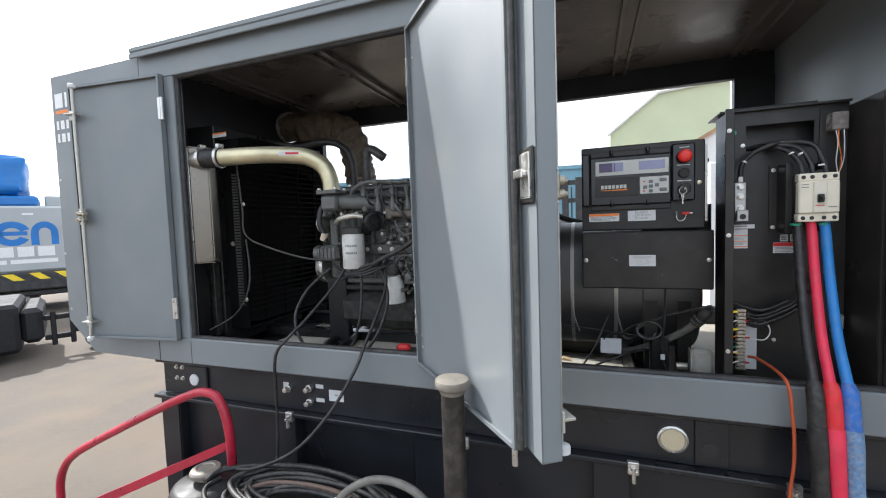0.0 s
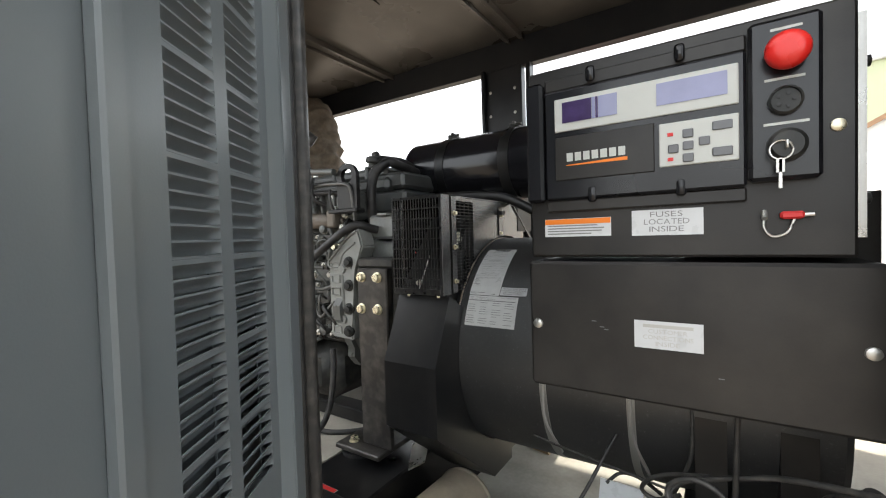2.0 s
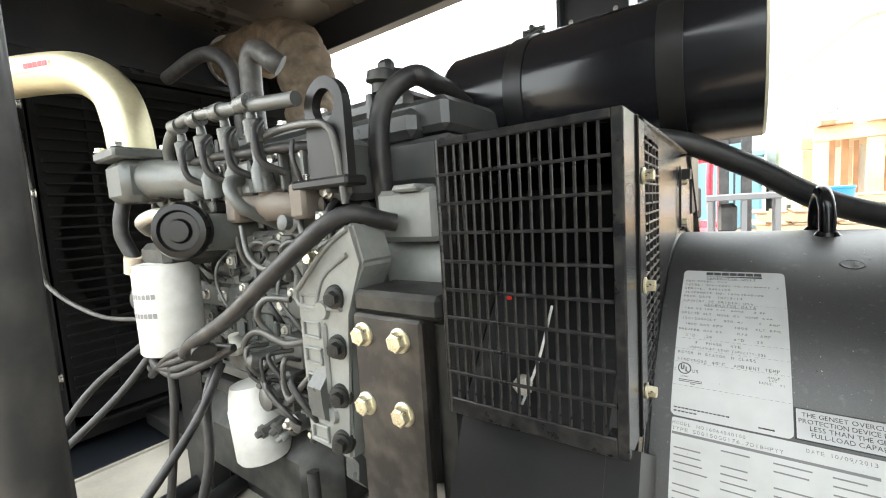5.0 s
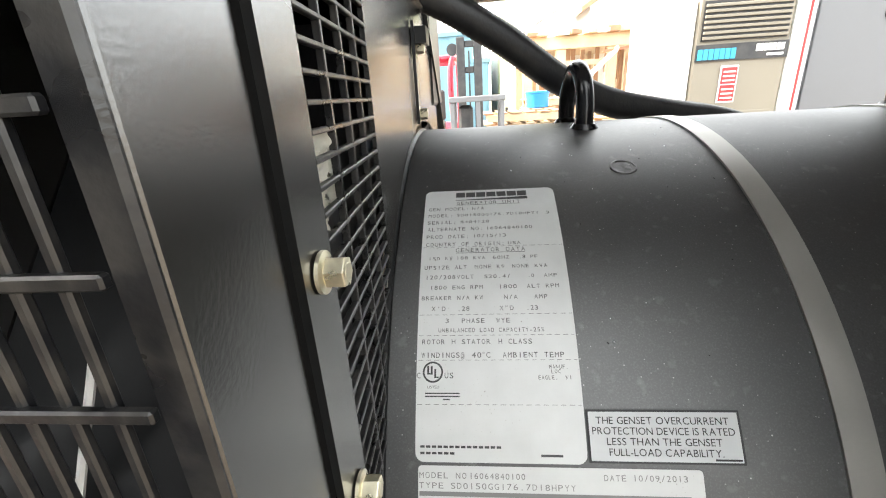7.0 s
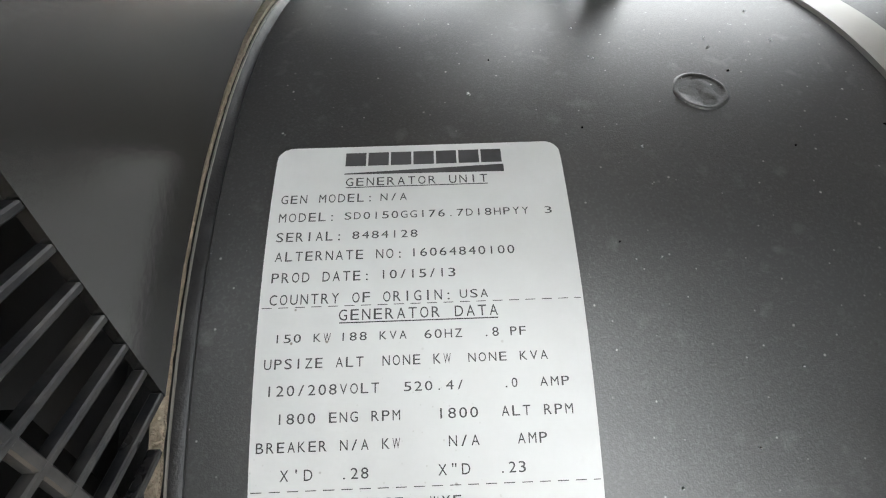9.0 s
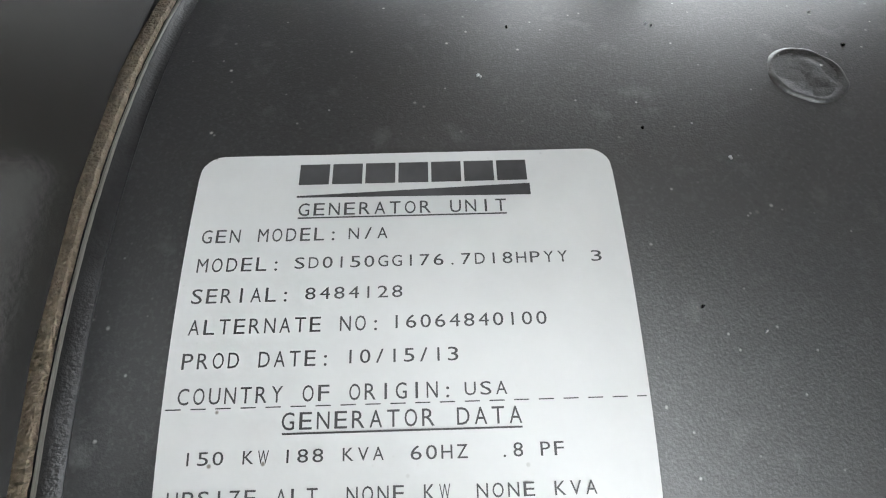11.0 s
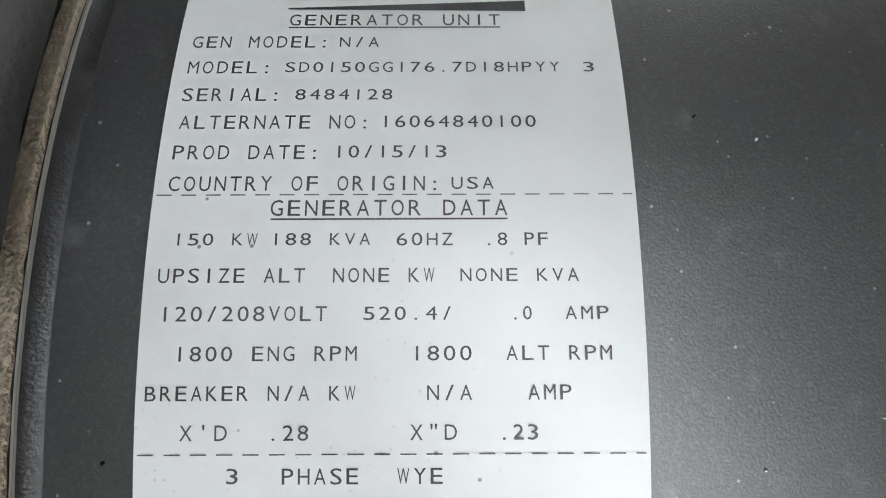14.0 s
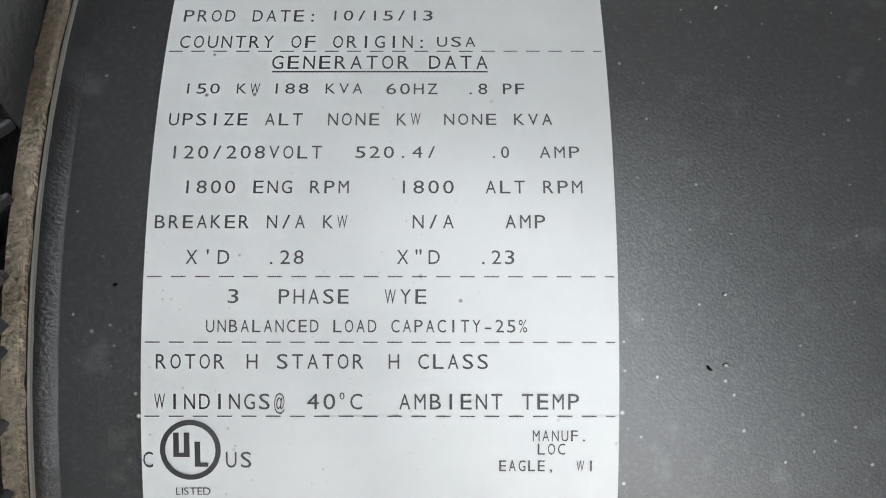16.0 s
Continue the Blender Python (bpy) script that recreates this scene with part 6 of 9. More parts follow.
# ---- engine ----
eng = thing("diesel_engine", (-0.75, 1.75, 1.20), "grey six-cylinder diesel engine with filters and hoses", "engine")
part("block", boxes(((-1.03, 1.590, 1.42), (-0.47, 1.92, 1.725)), bev=0.012), ENGINE, eng, smooth=35)
for k in range(6):
    x = -0.98 + k * 0.093
    part("block_rib", box(B(), (x - 0.010, 1.578, 1.45), (x + 0.010, 1.5885, 1.72), 0.005), ENGINE, eng)
    part("core_plug", lathe(B(), (x + 0.046, 1.592, 1.66), (0, -1, 0), [(0, 0.026), (0.006, 0.024), (0.007, 0.018), (0.004, 0.016), (0.004, 0.004)], 20), ENGINE, eng, smooth=40)
part("block_rail", box(B(), (-1.02, 1.572, 1.555), (-0.50, 1.5885, 1.60), 0.006), ENGINE, eng)
part("block_rail", box(B(), (-1.02, 1.575, 1.425), (-0.50, 1.5885, 1.45), 0.006), ENGINE, eng)
# cover plate with slots below the manifold, brackets and clips
part("side_cover", box(B(), (-0.715, 1.566, 1.628), (-0.515, 1.580, 1.690), 0.004), ENGINE, eng)
for k in range(4):
    x = -0.690 + 0.048 * k
    part("cover_slot", box(B(), (x - 0.015, 1.562, 1.643), (x + 0.015, 1.5655, 1.660), 0.003, seg=2), ENGINE_D, eng)
    part("cover_pad", box(B(), (x - 0.020, 1.560, 1.668), (x + 0.006, 1.5655, 1.684), 0.002), ENGINE, eng)
    piece("bolt", BOLT_SMALL, toward((x + 0.022, 1.566, 1.636 + 0.046 * (k % 2)), (0, -1, 0), 25 * k), eng)
for x, z in ((-0.64, 1.615), (-0.575, 1.600), (-0.52, 1.625), (-0.60, 1.545), (-0.70, 1.600), (-0.55, 1.520), (-0.73, 1.640), (-0.50, 1.700)):
    part("clip_bracket", boxes(((x - 0.012, 1.545, z - 0.006), (x + 0.012, 1.580, z - 0.003)), ((x - 0.012, 1.545, z - 0.003), (x + 0.012, 1.548, z + 0.014)), bev=0.001), FUELPIPE, eng)
    piece("bolt", BOLT_SMALL, toward((x, 1.545, z + 0.006), (0, -1, 0), 40), eng)
for k in range(9):
    piece("bolt", BOLT_STEEL, toward((-1.00 + k * 0.060, 1.572, 1.5775), (0, -1, 0), 20 * k), eng)
for k in range(5):
    x = -0.70 + k * 0.042
    bm = box(B(), (x - 0.012, 1.560, 1.615), (x + 0.012, 1.592, 1.650), 0.006)
    tube(bm, [(x, 1.57, 1.645), (x + 0.01, 1.555, 1.665), (x + 0.03, 1.56, 1.675), (x + 0.05, 1.575, 1.66)], 0.004, 8, 5)
    part("injection_line", bm, ENGINE, eng, smooth=40)
bm = boxes(((-1.04, 1.560, 1.725), (-0.465, 1.90, 1.800)), bev=0.008)
for k in range(6):
    x = -0.99 + k * 0.096
    box(bm, (x - 0.030, 1.552, 1.735), (x + 0.030, 1.57, 1.79), 0.006)
part("cylinder_head", bm, ENGINE, eng, smooth=35)
bm = boxes(((-1.02, 1.63, 1.800), (-0.415, 1.90, 1.838)), ((-1.00, 1.645, 1.838), (-0.430, 1.885, 1.868)), bev=0.010)
for x in (-0.93, -0.78, -0.63, -0.50):
    box(bm, (x - 0.006, 1.640, 1.80), (x + 0.006, 1.66, 1.872), 0.003)
part("rocker_cover", bm, ROCKER, eng, smooth=35)
part("cover_extension", boxes(((-0.475, 1.640, 1.740), (-0.365, 1.80, 1.800)), ((-0.470, 1.648, 1.806), (-0.375, 1.80, 1.850)), bev=0.008), ROCKER, eng, smooth=35)
for k in range(5):
    piece("bolt", BOLT_STEEL, toward((-0.95 + k * 0.11, 1.66, 1.868), (0, 0, 1)), eng)
bm = boxes(((-0.98, 1.565, 1.395), (-0.49, 1.91, 1.42)), bev=0.006)
sump = boxes(((-0.985, 1.545, 1.225), (-0.555, 1.90, 1.3945)), bev=0.045)
sump.normal_update()
bmesh.ops.subdivide_edges(sump, edges=[e for e in sump.edges if e.calc_length() > 0.2], cuts=3)
tmp = bpy.data.meshes.new("sump")
sump.to_mesh(tmp)
bm.from_mesh(tmp)
sump.free()
bpy.data.meshes.remove(tmp)
part("oil_pan", bm, ENGINE_D, eng, "black oil pan", smooth=40)
# flywheel housing
bm = B()
n = 40
fy, fz, fr_ = 1.734, 1.510, 0.222
ring = []
for k in range(n * 2):
    a = 2 * math.pi * k / (n * 2)
    r = fr_ + (0.014 if k % 8 in (0, 1, 2) else 0.0)
    ring.append((-0.492, fy + r * math.cos(a), fz + r * math.sin(a)))
slab(bm, ring, (1, 0, 0), 0.024)
lathe(bm, (-0.47, fy, fz), (1, 0, 0), [(0, 0.212), (0.05, 0.205), (0.052, 0.1)], 60)
part("flywheel_housing", bm, ENGINE, eng, "cast housing with bolt ears", smooth=35)
bm = B()
poly = [(-0.517, 1.512, 1.428), (-0.440, 1.512, 1.424), (-0.430, 1.512, 1.600), (-0.398, 1.512, 1.655), (-0.412, 1.512, 1.700), (-0.455, 1.512, 1.676), (-0.517, 1.512, 1.622)]
slab(bm, poly, (0, 1, 0), 0.05)
bmesh.ops.bevel(bm, geom=list(bm.edges), offset=0.004, segments=2, affect="EDGES")
for k in range(6):
    z = 1.447 + k * 0.032
    for u0, u1, v0, v1 in ((-0.506, -0.476, 0.0075, 0.0105), (-0.506, -0.476, -0.0105, -0.0075), (-0.506, -0.503, -0.0074, 0.0074), (-0.479, -0.476, -0.0074, 0.0074)):
        box(bm, (u0, 1.5085, z + v0), (u1, 1.5135, z + v1), 0.001)
for z in (1.600, 1.475):
    lathe(bm, (-0.468, 1.513, z), (0, -1, 0), [(0, 0.012), (0.006, 0.010), (0.006, 0.004)], 16)
box(bm, (-0.470, 1.507, 1.50), (-0.464, 1.516, 1.585), 0.003)
tube(bm, [(-0.511, 1.511, 1.622), (-0.455, 1.511, 1.671), (-0.416, 1.511, 1.693)], 0.0034, 8, 4)
tube(bm, [(-0.511, 1.511, 1.640), (-0.511, 1.511, 1.604), (-0.436, 1.511, 1.604)], 0.0030, 8, 4)
tube(bm, [(-0.480, 1.511, 1.606), (-0.462, 1.511, 1.640), (-0.420, 1.511, 1.665)], 0.0028, 8, 4)
part("housing_edge", bm, HOUSING, eng, "pale grey ribbed housing flange", smooth=35)
for x, z in ((-0.444, 1.617), (-0.446, 1.560), (-0.449, 1.502), (-0.452, 1.446)):
    bm = lathe(B(), (x, 1.514, z), (0.35, -1, 0), [(0, 0.0145), (0.004, 0.0145), (0.006, 0.013), (0.0065, 0.006)], 20)
    part("bolt_boss", bm, ENGINE_D, eng, smooth=40)
    piece("bolt", BOLT_DARK, toward((x + 0.002, 1.507, z), (0.35, -1, 0)), eng)
piece("bolt", BOLT_DARK, toward((-0.430, 1.555, 1.700), (1, -0.4, 0)), eng)
# rear mount
mt = part("mount_bracket", boxes(((-0.412, 1.505, 1.180), (-0.320, 1.517, 1.604)), ((-0.412, 1.517, 1.180), (-0.402, 1.60, 1.604)), ((-0.470, 1.47, 1.168), (-0.330, 1.60, 1.181)), bev=0.003), BROWNSTEEL, eng, "brown-black steel mount bracket")
part("mount_cap", boxes(((-0.414, 1.509, 1.604), (-0.300, 1.60, 1.628)), ((-0.319, 1.520, 1.35), (-0.290, 1.60, 1.604)), bev=0.005), ENGINE_D, eng)
for x, z in ((-0.3960, 1.5830), (-0.3460, 1.5830), (-0.3985, 1.5080), (-0.3470, 1.5085)):
    piece("bolt", BOLT_M10, toward((x, 1.505, z), (0, -1, 0), 15), mt)
piece("bolt", BOLT_M10, toward((-0.435, 1.50, 1.181), (0, 0, 1)), mt)
part("rubber_mount", lathe(B(), (-0.435, 1.52, 1.150), (0, 0, 1), [(0, 0.045), (0.008, 0.045), (0.014, 0.03), (0.018, 0.03)], 28), RUBBER, eng, smooth=40)
for x in (-0.98,):
    part("front_mount", boxes(((x - 0.05, 1.56, 1.158), (x + 0.05, 1.60, 1.45)), ((x - 0.06, 1.52, 1.150), (x + 0.06, 1.62, 1.165)), bev=0.004), BLACK, eng)
# starter motor
bm = boxes(((-0.432, 1.572, 1.672), (-0.345, 1.665, 1.732)), bev=0.006)
box(bm, (-0.395, 1.560, 1.728), (-0.360, 1.60, 1.736), 0.003)
part("starter_solenoid", bm, HOUSING, eng, smooth=35)
bm = cyl(B(), (-0.44, 1.610, 1.635), (-0.27, 1.610, 1.635), 0.038, seg=32, bev=0.006)
part("starter_motor", bm, HOUSING, eng, smooth=40)
# filters
fl1 = (-0.843, 1.495)
part("oil_filter", lathe(B(), (*fl1, 1.503), (0, 0, 1), [(0, 0.03), (0, 0.044), (0.004, 0.047), (0.132, 0.047), (0.138, 0.045), (0.145, 0.045), (0.146, 0.03)], 48), FILTERWHITE, eng, "white spin-on filter", smooth=40)
bm = B()
for k in range(14):
    a = radians(-140 + 9 * (k % 7) + 40)
    z = 1.60 - 0.03 * (k // 7)
    p = Vector((fl1[0] + 0.0474 * math.cos(a), fl1[1] + 0.0474 * math.sin(a), z))
    q = Vector((-math.sin(a), math.cos(a), 0))
    bm.faces.new([bm.verts.new(p + q * u * 0.003 + Vector((0, 0, w * 0.004))) for u, w in ((-1, -1), (1, -1), (1, 1), (-1, 1))])
part("print", bm, GREYINK, eng)
part("filter_head", boxes(((-0.90, 1.48, 1.641), (-0.80, 1.60, 1.680)), bev=0.01), ENGINE_D, eng, smooth=35)
part("oil_cap", lathe(B(), (-0.745, 1.500, 1.698), (0.62, -0.78, 0.02), [(0, 0.030), (0.015, 0.040), (0.028, 0.042), (0.034, 0.038), (0.035, 0.030), (0.031, 0.027), (0.031, 0.018), (0.036, 0.015), (0.036, 0.003)], 40), CAPBLACK, eng, "black round cap", smooth=40)
part("cap_neck", cyl(B(), (-0.725, 1.58, 1.69), (-0.735, 1.50, 1.695), 0.028, seg=24), ENGINE, eng, smooth=40)
fl2 = (-0.668, 1.535)
part("fuel_filter", lathe(B(), (*fl2, 1.352), (-0.10, -0.03, 1), [(0, 0.026), (0, 0.037), (0.005, 0.040), (0.078, 0.040), (0.082, 0.0385), (0.098, 0.036), (0.113, 0.032), (0.115, 0.014)], 48), FILTERWHITE, eng, "white spin-on fuel filter", smooth=40)
part("filter_head", boxes(((-0.745, 1.53, 1.474), (-0.665, 1.60, 1.51)), bev=0.008), ENGINE, eng, smooth=35)
bm = lathe(B(), (-0.715, 1.535, 1.505), (0, -0.2, 1), [(0, 0.014), (0.012, 0.016), (0.018, 0.010), (0.03, 0.008)], 18)
part("filter_valve", bm, ZINC, eng, "pale metal valve", smooth=40)
# lift pump and small castings below the head
bm = boxes(((-0.63, 1.525, 1.43), (-0.575, 1.60, 1.50)), ((-0.60, 1.535, 1.50), (-0.545, 1.60, 1.545)), ((-0.575, 1.54, 1.41), (-0.535, 1.60, 1.47)), bev=0.006)
lathe(bm, (-0.60, 1.525, 1.465), (0, -1, 0), [(0, 0.018), (0.02, 0.016), (0.024, 0.008)], 16)
lathe(bm, (-0.56, 1.54, 1.435), (0, -1, 0), [(0, 0.014), (0.02, 0.013), (0.024, 0.006)], 16)
lathe(bm, (-0.625, 1.53, 1.51), (-0.3, -1, 0.2), [(0, 0.012), (0.025, 0.011), (0.03, 0.006)], 16)
part("lift_pump", bm, FUELPIPE, eng, "small cast fuel pump", smooth=35)
bm = B()
tube(bm, [(-0.60, 1.53, 1.54), (-0.615, 1.515, 1.575), (-0.60, 1.52, 1.60), (-0.565, 1.535, 1.60)], 0.0045, 8)
tube(bm, [(-0.635, 1.525, 1.50), (-0.65, 1.51, 1.53), (-0.62, 1.515, 1.555), (-0.56, 1.52, 1.545), (-0.50, 1.52, 1.56)], 0.0045, 8)
tube(bm, [(-0.58, 1.52, 1.49), (-0.55, 1.51, 1.475), (-0.52, 1.51, 1.50), (-0.50, 1.515, 1.52)], 0.004, 8)
tube(bm, [(-0.66, 1.53, 1.70), (-0.64, 1.525, 1.66), (-0.61, 1.53, 1.64), (-0.57, 1.54, 1.65), (-0.555, 1.55, 1.62)], 0.004, 8)
part("fuel_line", bm, FUELPIPE, eng, "dull grey fuel line", smooth=50)
# banjo fittings, plugs and short lines crowding the pump
pick = random.Random(8)
for k in range(22):
    x, z, y = pick.uniform(-0.640, -0.522), pick.uniform(1.405, 1.535), pick.uniform(1.512, 1.540)
    ax = Vector((pick.uniform(-0.6, 0.6), -1, pick.uniform(-0.5, 0.5)))
    r = pick.uniform(0.0055, 0.0105)
    bm = lathe(B(), (x, 1.560, z), ax, [(0, 0.7 * r), (1.560 - y, 0.7 * r), (1.560 - y, r), (1.567 - y, r), (1.568 - y, 0.6 * r), (1.574 - y, 0.5 * r), (1.575 - y, 0.2 * r)], (6, 16, 6)[k % 3])
    part("fitting", bm, (FUELPIPE, COOLER, ENGINE_D, HOUSING, FUELPIPE)[k % 5], eng, smooth=35)
for k in range(9):
    x, z = -0.63 + 0.012 * k, 1.53 - 0.012 * (k % 5)
    bm = tube(B(), [(x, 1.535, z), (x + pick.uniform(-0.02, 0.02), 1.505, z + pick.uniform(-0.01, 0.02)), (x + pick.uniform(-0.01, 0.04), 1.508, z - 0.03), (x + pick.uniform(0, 0.03), 1.535, z - 0.055)], pick.choice((0.0026, 0.0034)), 7, 5)
    part("fuel_line", bm, (FUELPIPE, RUBBER, ENGINE_D)[k % 3], eng, smooth=60)
# cast gallery, bosses and raised ribs low on the block
for k in range(7):
    x = -0.90 + 0.062 * k
    part("gallery_boss", lathe(B(), (x, 1.588, 1.492 + 0.02 * (k % 2)), (0, -1, 0), [(0, 0.021), (0.010, 0.019), (0.014, 0.013), (0.010, 0.010), (0.010, 0.002)], 20), ENGINE, eng, smooth=40)
    part("gallery_rib", box(B(), (x + 0.026, 1.578, 1.455), (x + 0.034, 1.5895, 1.545), 0.003), ENGINE, eng)
# coolant rail, injector stubs, intake elbow, exhaust manifold
bm = B()
tube(bm, [(-0.865, 1.535, 1.790), (-0.862, 1.528, 1.825), (-0.83, 1.522, 1.850), (-0.77, 1.52, 1.866), (-0.66, 1.52, 1.860), (-0.50, 1.525, 1.845)], 0.0088, 14)
for x in (-0.80, -0.735, -0.67, -0.60):
    lathe(bm, (x - 0.012, 1.520, 1.862 - 0.03 * abs(x + 0.75)), (1, 0, 0), [(0, 0.0118), (0.024, 0.0118)], 16)
part("return_rail", bm, ENGINE, eng, smooth=45)
for k, x in enumerate((-0.800, -0.735, -0.665, -0.597)):
    bm = lathe(B(), (x, 1.535, 1.745), (0, -0.1, 1), [(0, 0.015), (0.03, 0.014), (0.04, 0.0085), (0.062, 0.0085), (0.064, 0.0125), (0.092, 0.0125), (0.095, 0.007), (0.108, 0.006)], 20)
    part("injector", bm, ENGINE, eng, smooth=40)
    bm = tube(B(), [(x + 0.012, 1.53, 1.835), (x + 0.024, 1.512, 1.815), (x + 0.030, 1.515, 1.78), (x + 0.042, 1.54, 1.765)], 0.005, 8)
    part("injector_wire", bm, RUBBER, eng, smooth=60)
bm = tube(B(), [(-0.955, 1.510, 1.800), (-0.93, 1.515, 1.792), (-0.87, 1.53, 1.785), (-0.80, 1.545, 1.778), (-0.76, 1.56, 1.77)], 0.040, 20, 6, lambda u: 1.0 - 0.35 * u)
box(bm, (-0.995, 1.46, 1.822), (-0.895, 1.55, 1.840), 0.004)
box(bm, (-0.985, 1.47, 1.750), (-0.90, 1.545, 1.822), 0.012)
part("intake_elbow", bm, ENGINE, eng, "cast intake elbow", smooth=40)
for x, y in ((-0.985, 1.47), (-0.905, 1.47), (-0.985, 1.54), (-0.905, 1.54)):
    piece("bolt", BOLT_STEEL, toward((x, y, 1.840), (0, 0, 1)), eng)
bm = tube(B(), [(-0.70, 1.56, 1.735), (-0.66, 1.545, 1.730), (-0.60, 1.540, 1.725), (-0.545, 1.548, 1.722), (-0.52, 1.57, 1.722)], 0.017, 18, 8, lambda u: 1 + 0.14 * math.sin(13 * u))
for x in (-0.69, -0.60, -0.53):
    box(bm, (x - 0.016, 1.532, 1.705), (x + 0.016, 1.57, 1.752), 0.005)
part("manifold_pipe", bm, CASTRUST, eng, "heat-stained pipe", smooth=40)
# lifting bracket with eye
bm = B()
pts = []
for k in range(13):
    a = math.pi * k / 12
    pts.append((-0.468 + 0.034 * math.cos(a), 1.536, 1.831 + 0.034 * math.sin(a)))
pts += [(-0.502, 1.536, 1.750), (-0.434, 1.536, 1.750)]
hole = [(-0.468 + 0.019 * math.cos(2 * math.pi * k / 24), 1.536, 1.833 + 0.019 * math.sin(2 * math.pi * k / 24)) for k in range(24)]
outer = [bm.verts.new(p) for p in pts]
inner = [bm.verts.new(p) for p in hole]
es = [bm.edges.new((outer[k], outer[(k + 1) % len(outer)])) for k in range(len(outer))]
es += [bm.edges.new((inner[k], inner[(k + 1) % 24])) for k in range(24)]
bmesh.ops.triangle_fill(bm, use_beauty=True, use_dissolve=False, edges=es)
g = bmesh.ops.extrude_face_region(bm, geom=list(bm.faces))
for v in g["geom"]:
    if isinstance(v, bmesh.types.BMVert):
        v.co.y += 0.012
box(bm, (-0.535, 1.53, 1.740), (-0.432, 1.564, 1.752), 0.003)
part("lifting_bracket", bm, BLACK, eng, "black lifting bracket with an eye")
piece("bolt", BOLT_STEEL, toward((-0.522, 1.545, 1.752), (0, 0, 1)), eng)
bm = tube(B(), [(-0.585, 1.535, 1.816), (-0.53, 1.526, 1.816), (-0.475, 1.526, 1.813), (-0.456, 1.530, 1.806), (-0.449, 1.534, 1.785), (-0.447, 1.54, 1.72)], 0.0046, 10)
part("breather_line", bm, FUELPIPE, eng, "bent steel line", smooth=50)
# breather cap and hoses
bm = lathe(B(), (-0.478, 1.65, 1.868), (0.1, 0, 1), [(0, 0.016), (0.012, 0.016), (0.015, 0.024), (0.028, 0.022), (0.032, 0.012)], 20)
box(bm, (-0.484, 1.642, 1.885), (-0.458, 1.660, 1.912), 0.006)
part("breather_cap", bm, ENGINE_D, eng, smooth=40)
part("breather_hose", tube(B(), [(-0.438, 1.60, 1.70), (-0.436, 1.59, 1.78), (-0.432, 1.60, 1.84), (-0.412, 1.63, 1.872), (-0.40, 1.66, 1.868), (-0.43, 1.80, 1.86), (-0.47, 1.86, 1.852)], 0.0128, 14), RUBBER, eng, "grey rubber hose", smooth=60)
part("vent_hose", tube(B(), [(-0.468, 1.66, 1.895), (-0.43, 1.72, 1.888), (-0.45, 1.82, 1.875)], 0.009, 10), RUBBER, eng, smooth=60)
part("starter_loom", ribbed(B(), [(-0.395, 1.565, 1.695), (-0.43, 1.515, 1.705), (-0.50, 1.485, 1.655), (-0.60, 1.47, 1.588), (-0.69, 1.462, 1.545), (-0.74, 1.47, 1.52)], 0.0102, 0.005, 0.05, 14), RUBBER, eng, "thick black cable loom", smooth=70)
part("upper_hose", tube(B(), [(-0.875, 1.70, 1.86), (-0.878, 1.70, 1.98), (-0.872, 1.70, 2.025), (-0.845, 1.70, 2.035), (-0.80, 1.70, 2.005), (-0.79, 1.71, 1.995)], 0.021, 18), HOSE, eng, "thick coolant hose", smooth=60)
part("overflow_hose", tube(B(), [(-0.96, 1.72, 1.85), (-0.97, 1.72, 2.0), (-1.02, 1.72, 2.07), (-1.12, 1.72, 2.10), (-1.30, 1.72, 2.09)], 0.016, 12), RUBBER, eng, smooth=60)
# front end: fan hub, pulleys, alternator
bm = lathe(B(), (-1.045, 1.76, 1.62), (-1, 0, 0), [(0, 0.10), (0.03, 0.10), (0.035, 0.06), (0.10, 0.06), (0.11, 0.04)], 40)
part("fan_hub", bm, ENGINE_D, eng, smooth=40)
bm = lathe(B(), (-1.045, 1.62, 1.50), (-1, 0, 0), [(0, 0.075), (0.008, 0.078), (0.014, 0.066), (0.022, 0.066), (0.028, 0.078), (0.034, 0.076), (0.036, 0.03)], 40)
part("crank_pulley", bm, STEEL, eng, "bright belt pulley", smooth=40)
bm = boxes(((-1.035, 1.505, 1.53), (-0.93, 1.58, 1.60)), bev=0.014)
cyl(bm, (-1.06, 1.54, 1.565), (-1.035, 1.54, 1.565), 0.035, seg=24)
for k in range(5):
    box(bm, (-1.03 + 0.02 * k, 1.500, 1.54), (-1.022 + 0.02 * k, 1.506, 1.59), 0.002)
part("charging_alternator", bm, FUELPIPE, eng, "dull cast charging alternator", smooth=35)
part("compressor_pulley", lathe(B(), (-1.04, 1.60, 1.70), (-1, 0, 0), [(0, 0.045), (0.03, 0.045), (0.034, 0.02)], 32), STEEL, eng, smooth=40)
part("heater_hose", tube(B(), [(-0.98, 1.52, 1.79), (-1.00, 1.50, 1.76), (-1.005, 1.49, 1.70), (-0.99, 1.50, 1.65), (-0.985, 1.50, 1.62)], 0.012, 12), RUBBER, eng, smooth=60)
part("hose_sleeve", tube(B(), [(-0.985, 1.498, 1.655), (-0.995, 1.498, 1.625)], 0.015, 12), mat("pale_sleeve", (0.5, 0.42, 0.33), 0.6), eng, "pale sleeve on the hose", smooth=60)
part("water_pipe", tube(B(), [(-0.93, 1.51, 1.70), (-0.90, 1.49, 1.715), (-0.84, 1.49, 1.725), (-0.80, 1.51, 1.72)], 0.011, 12), COOLER, eng, "bare metal water pipe", smooth=60)
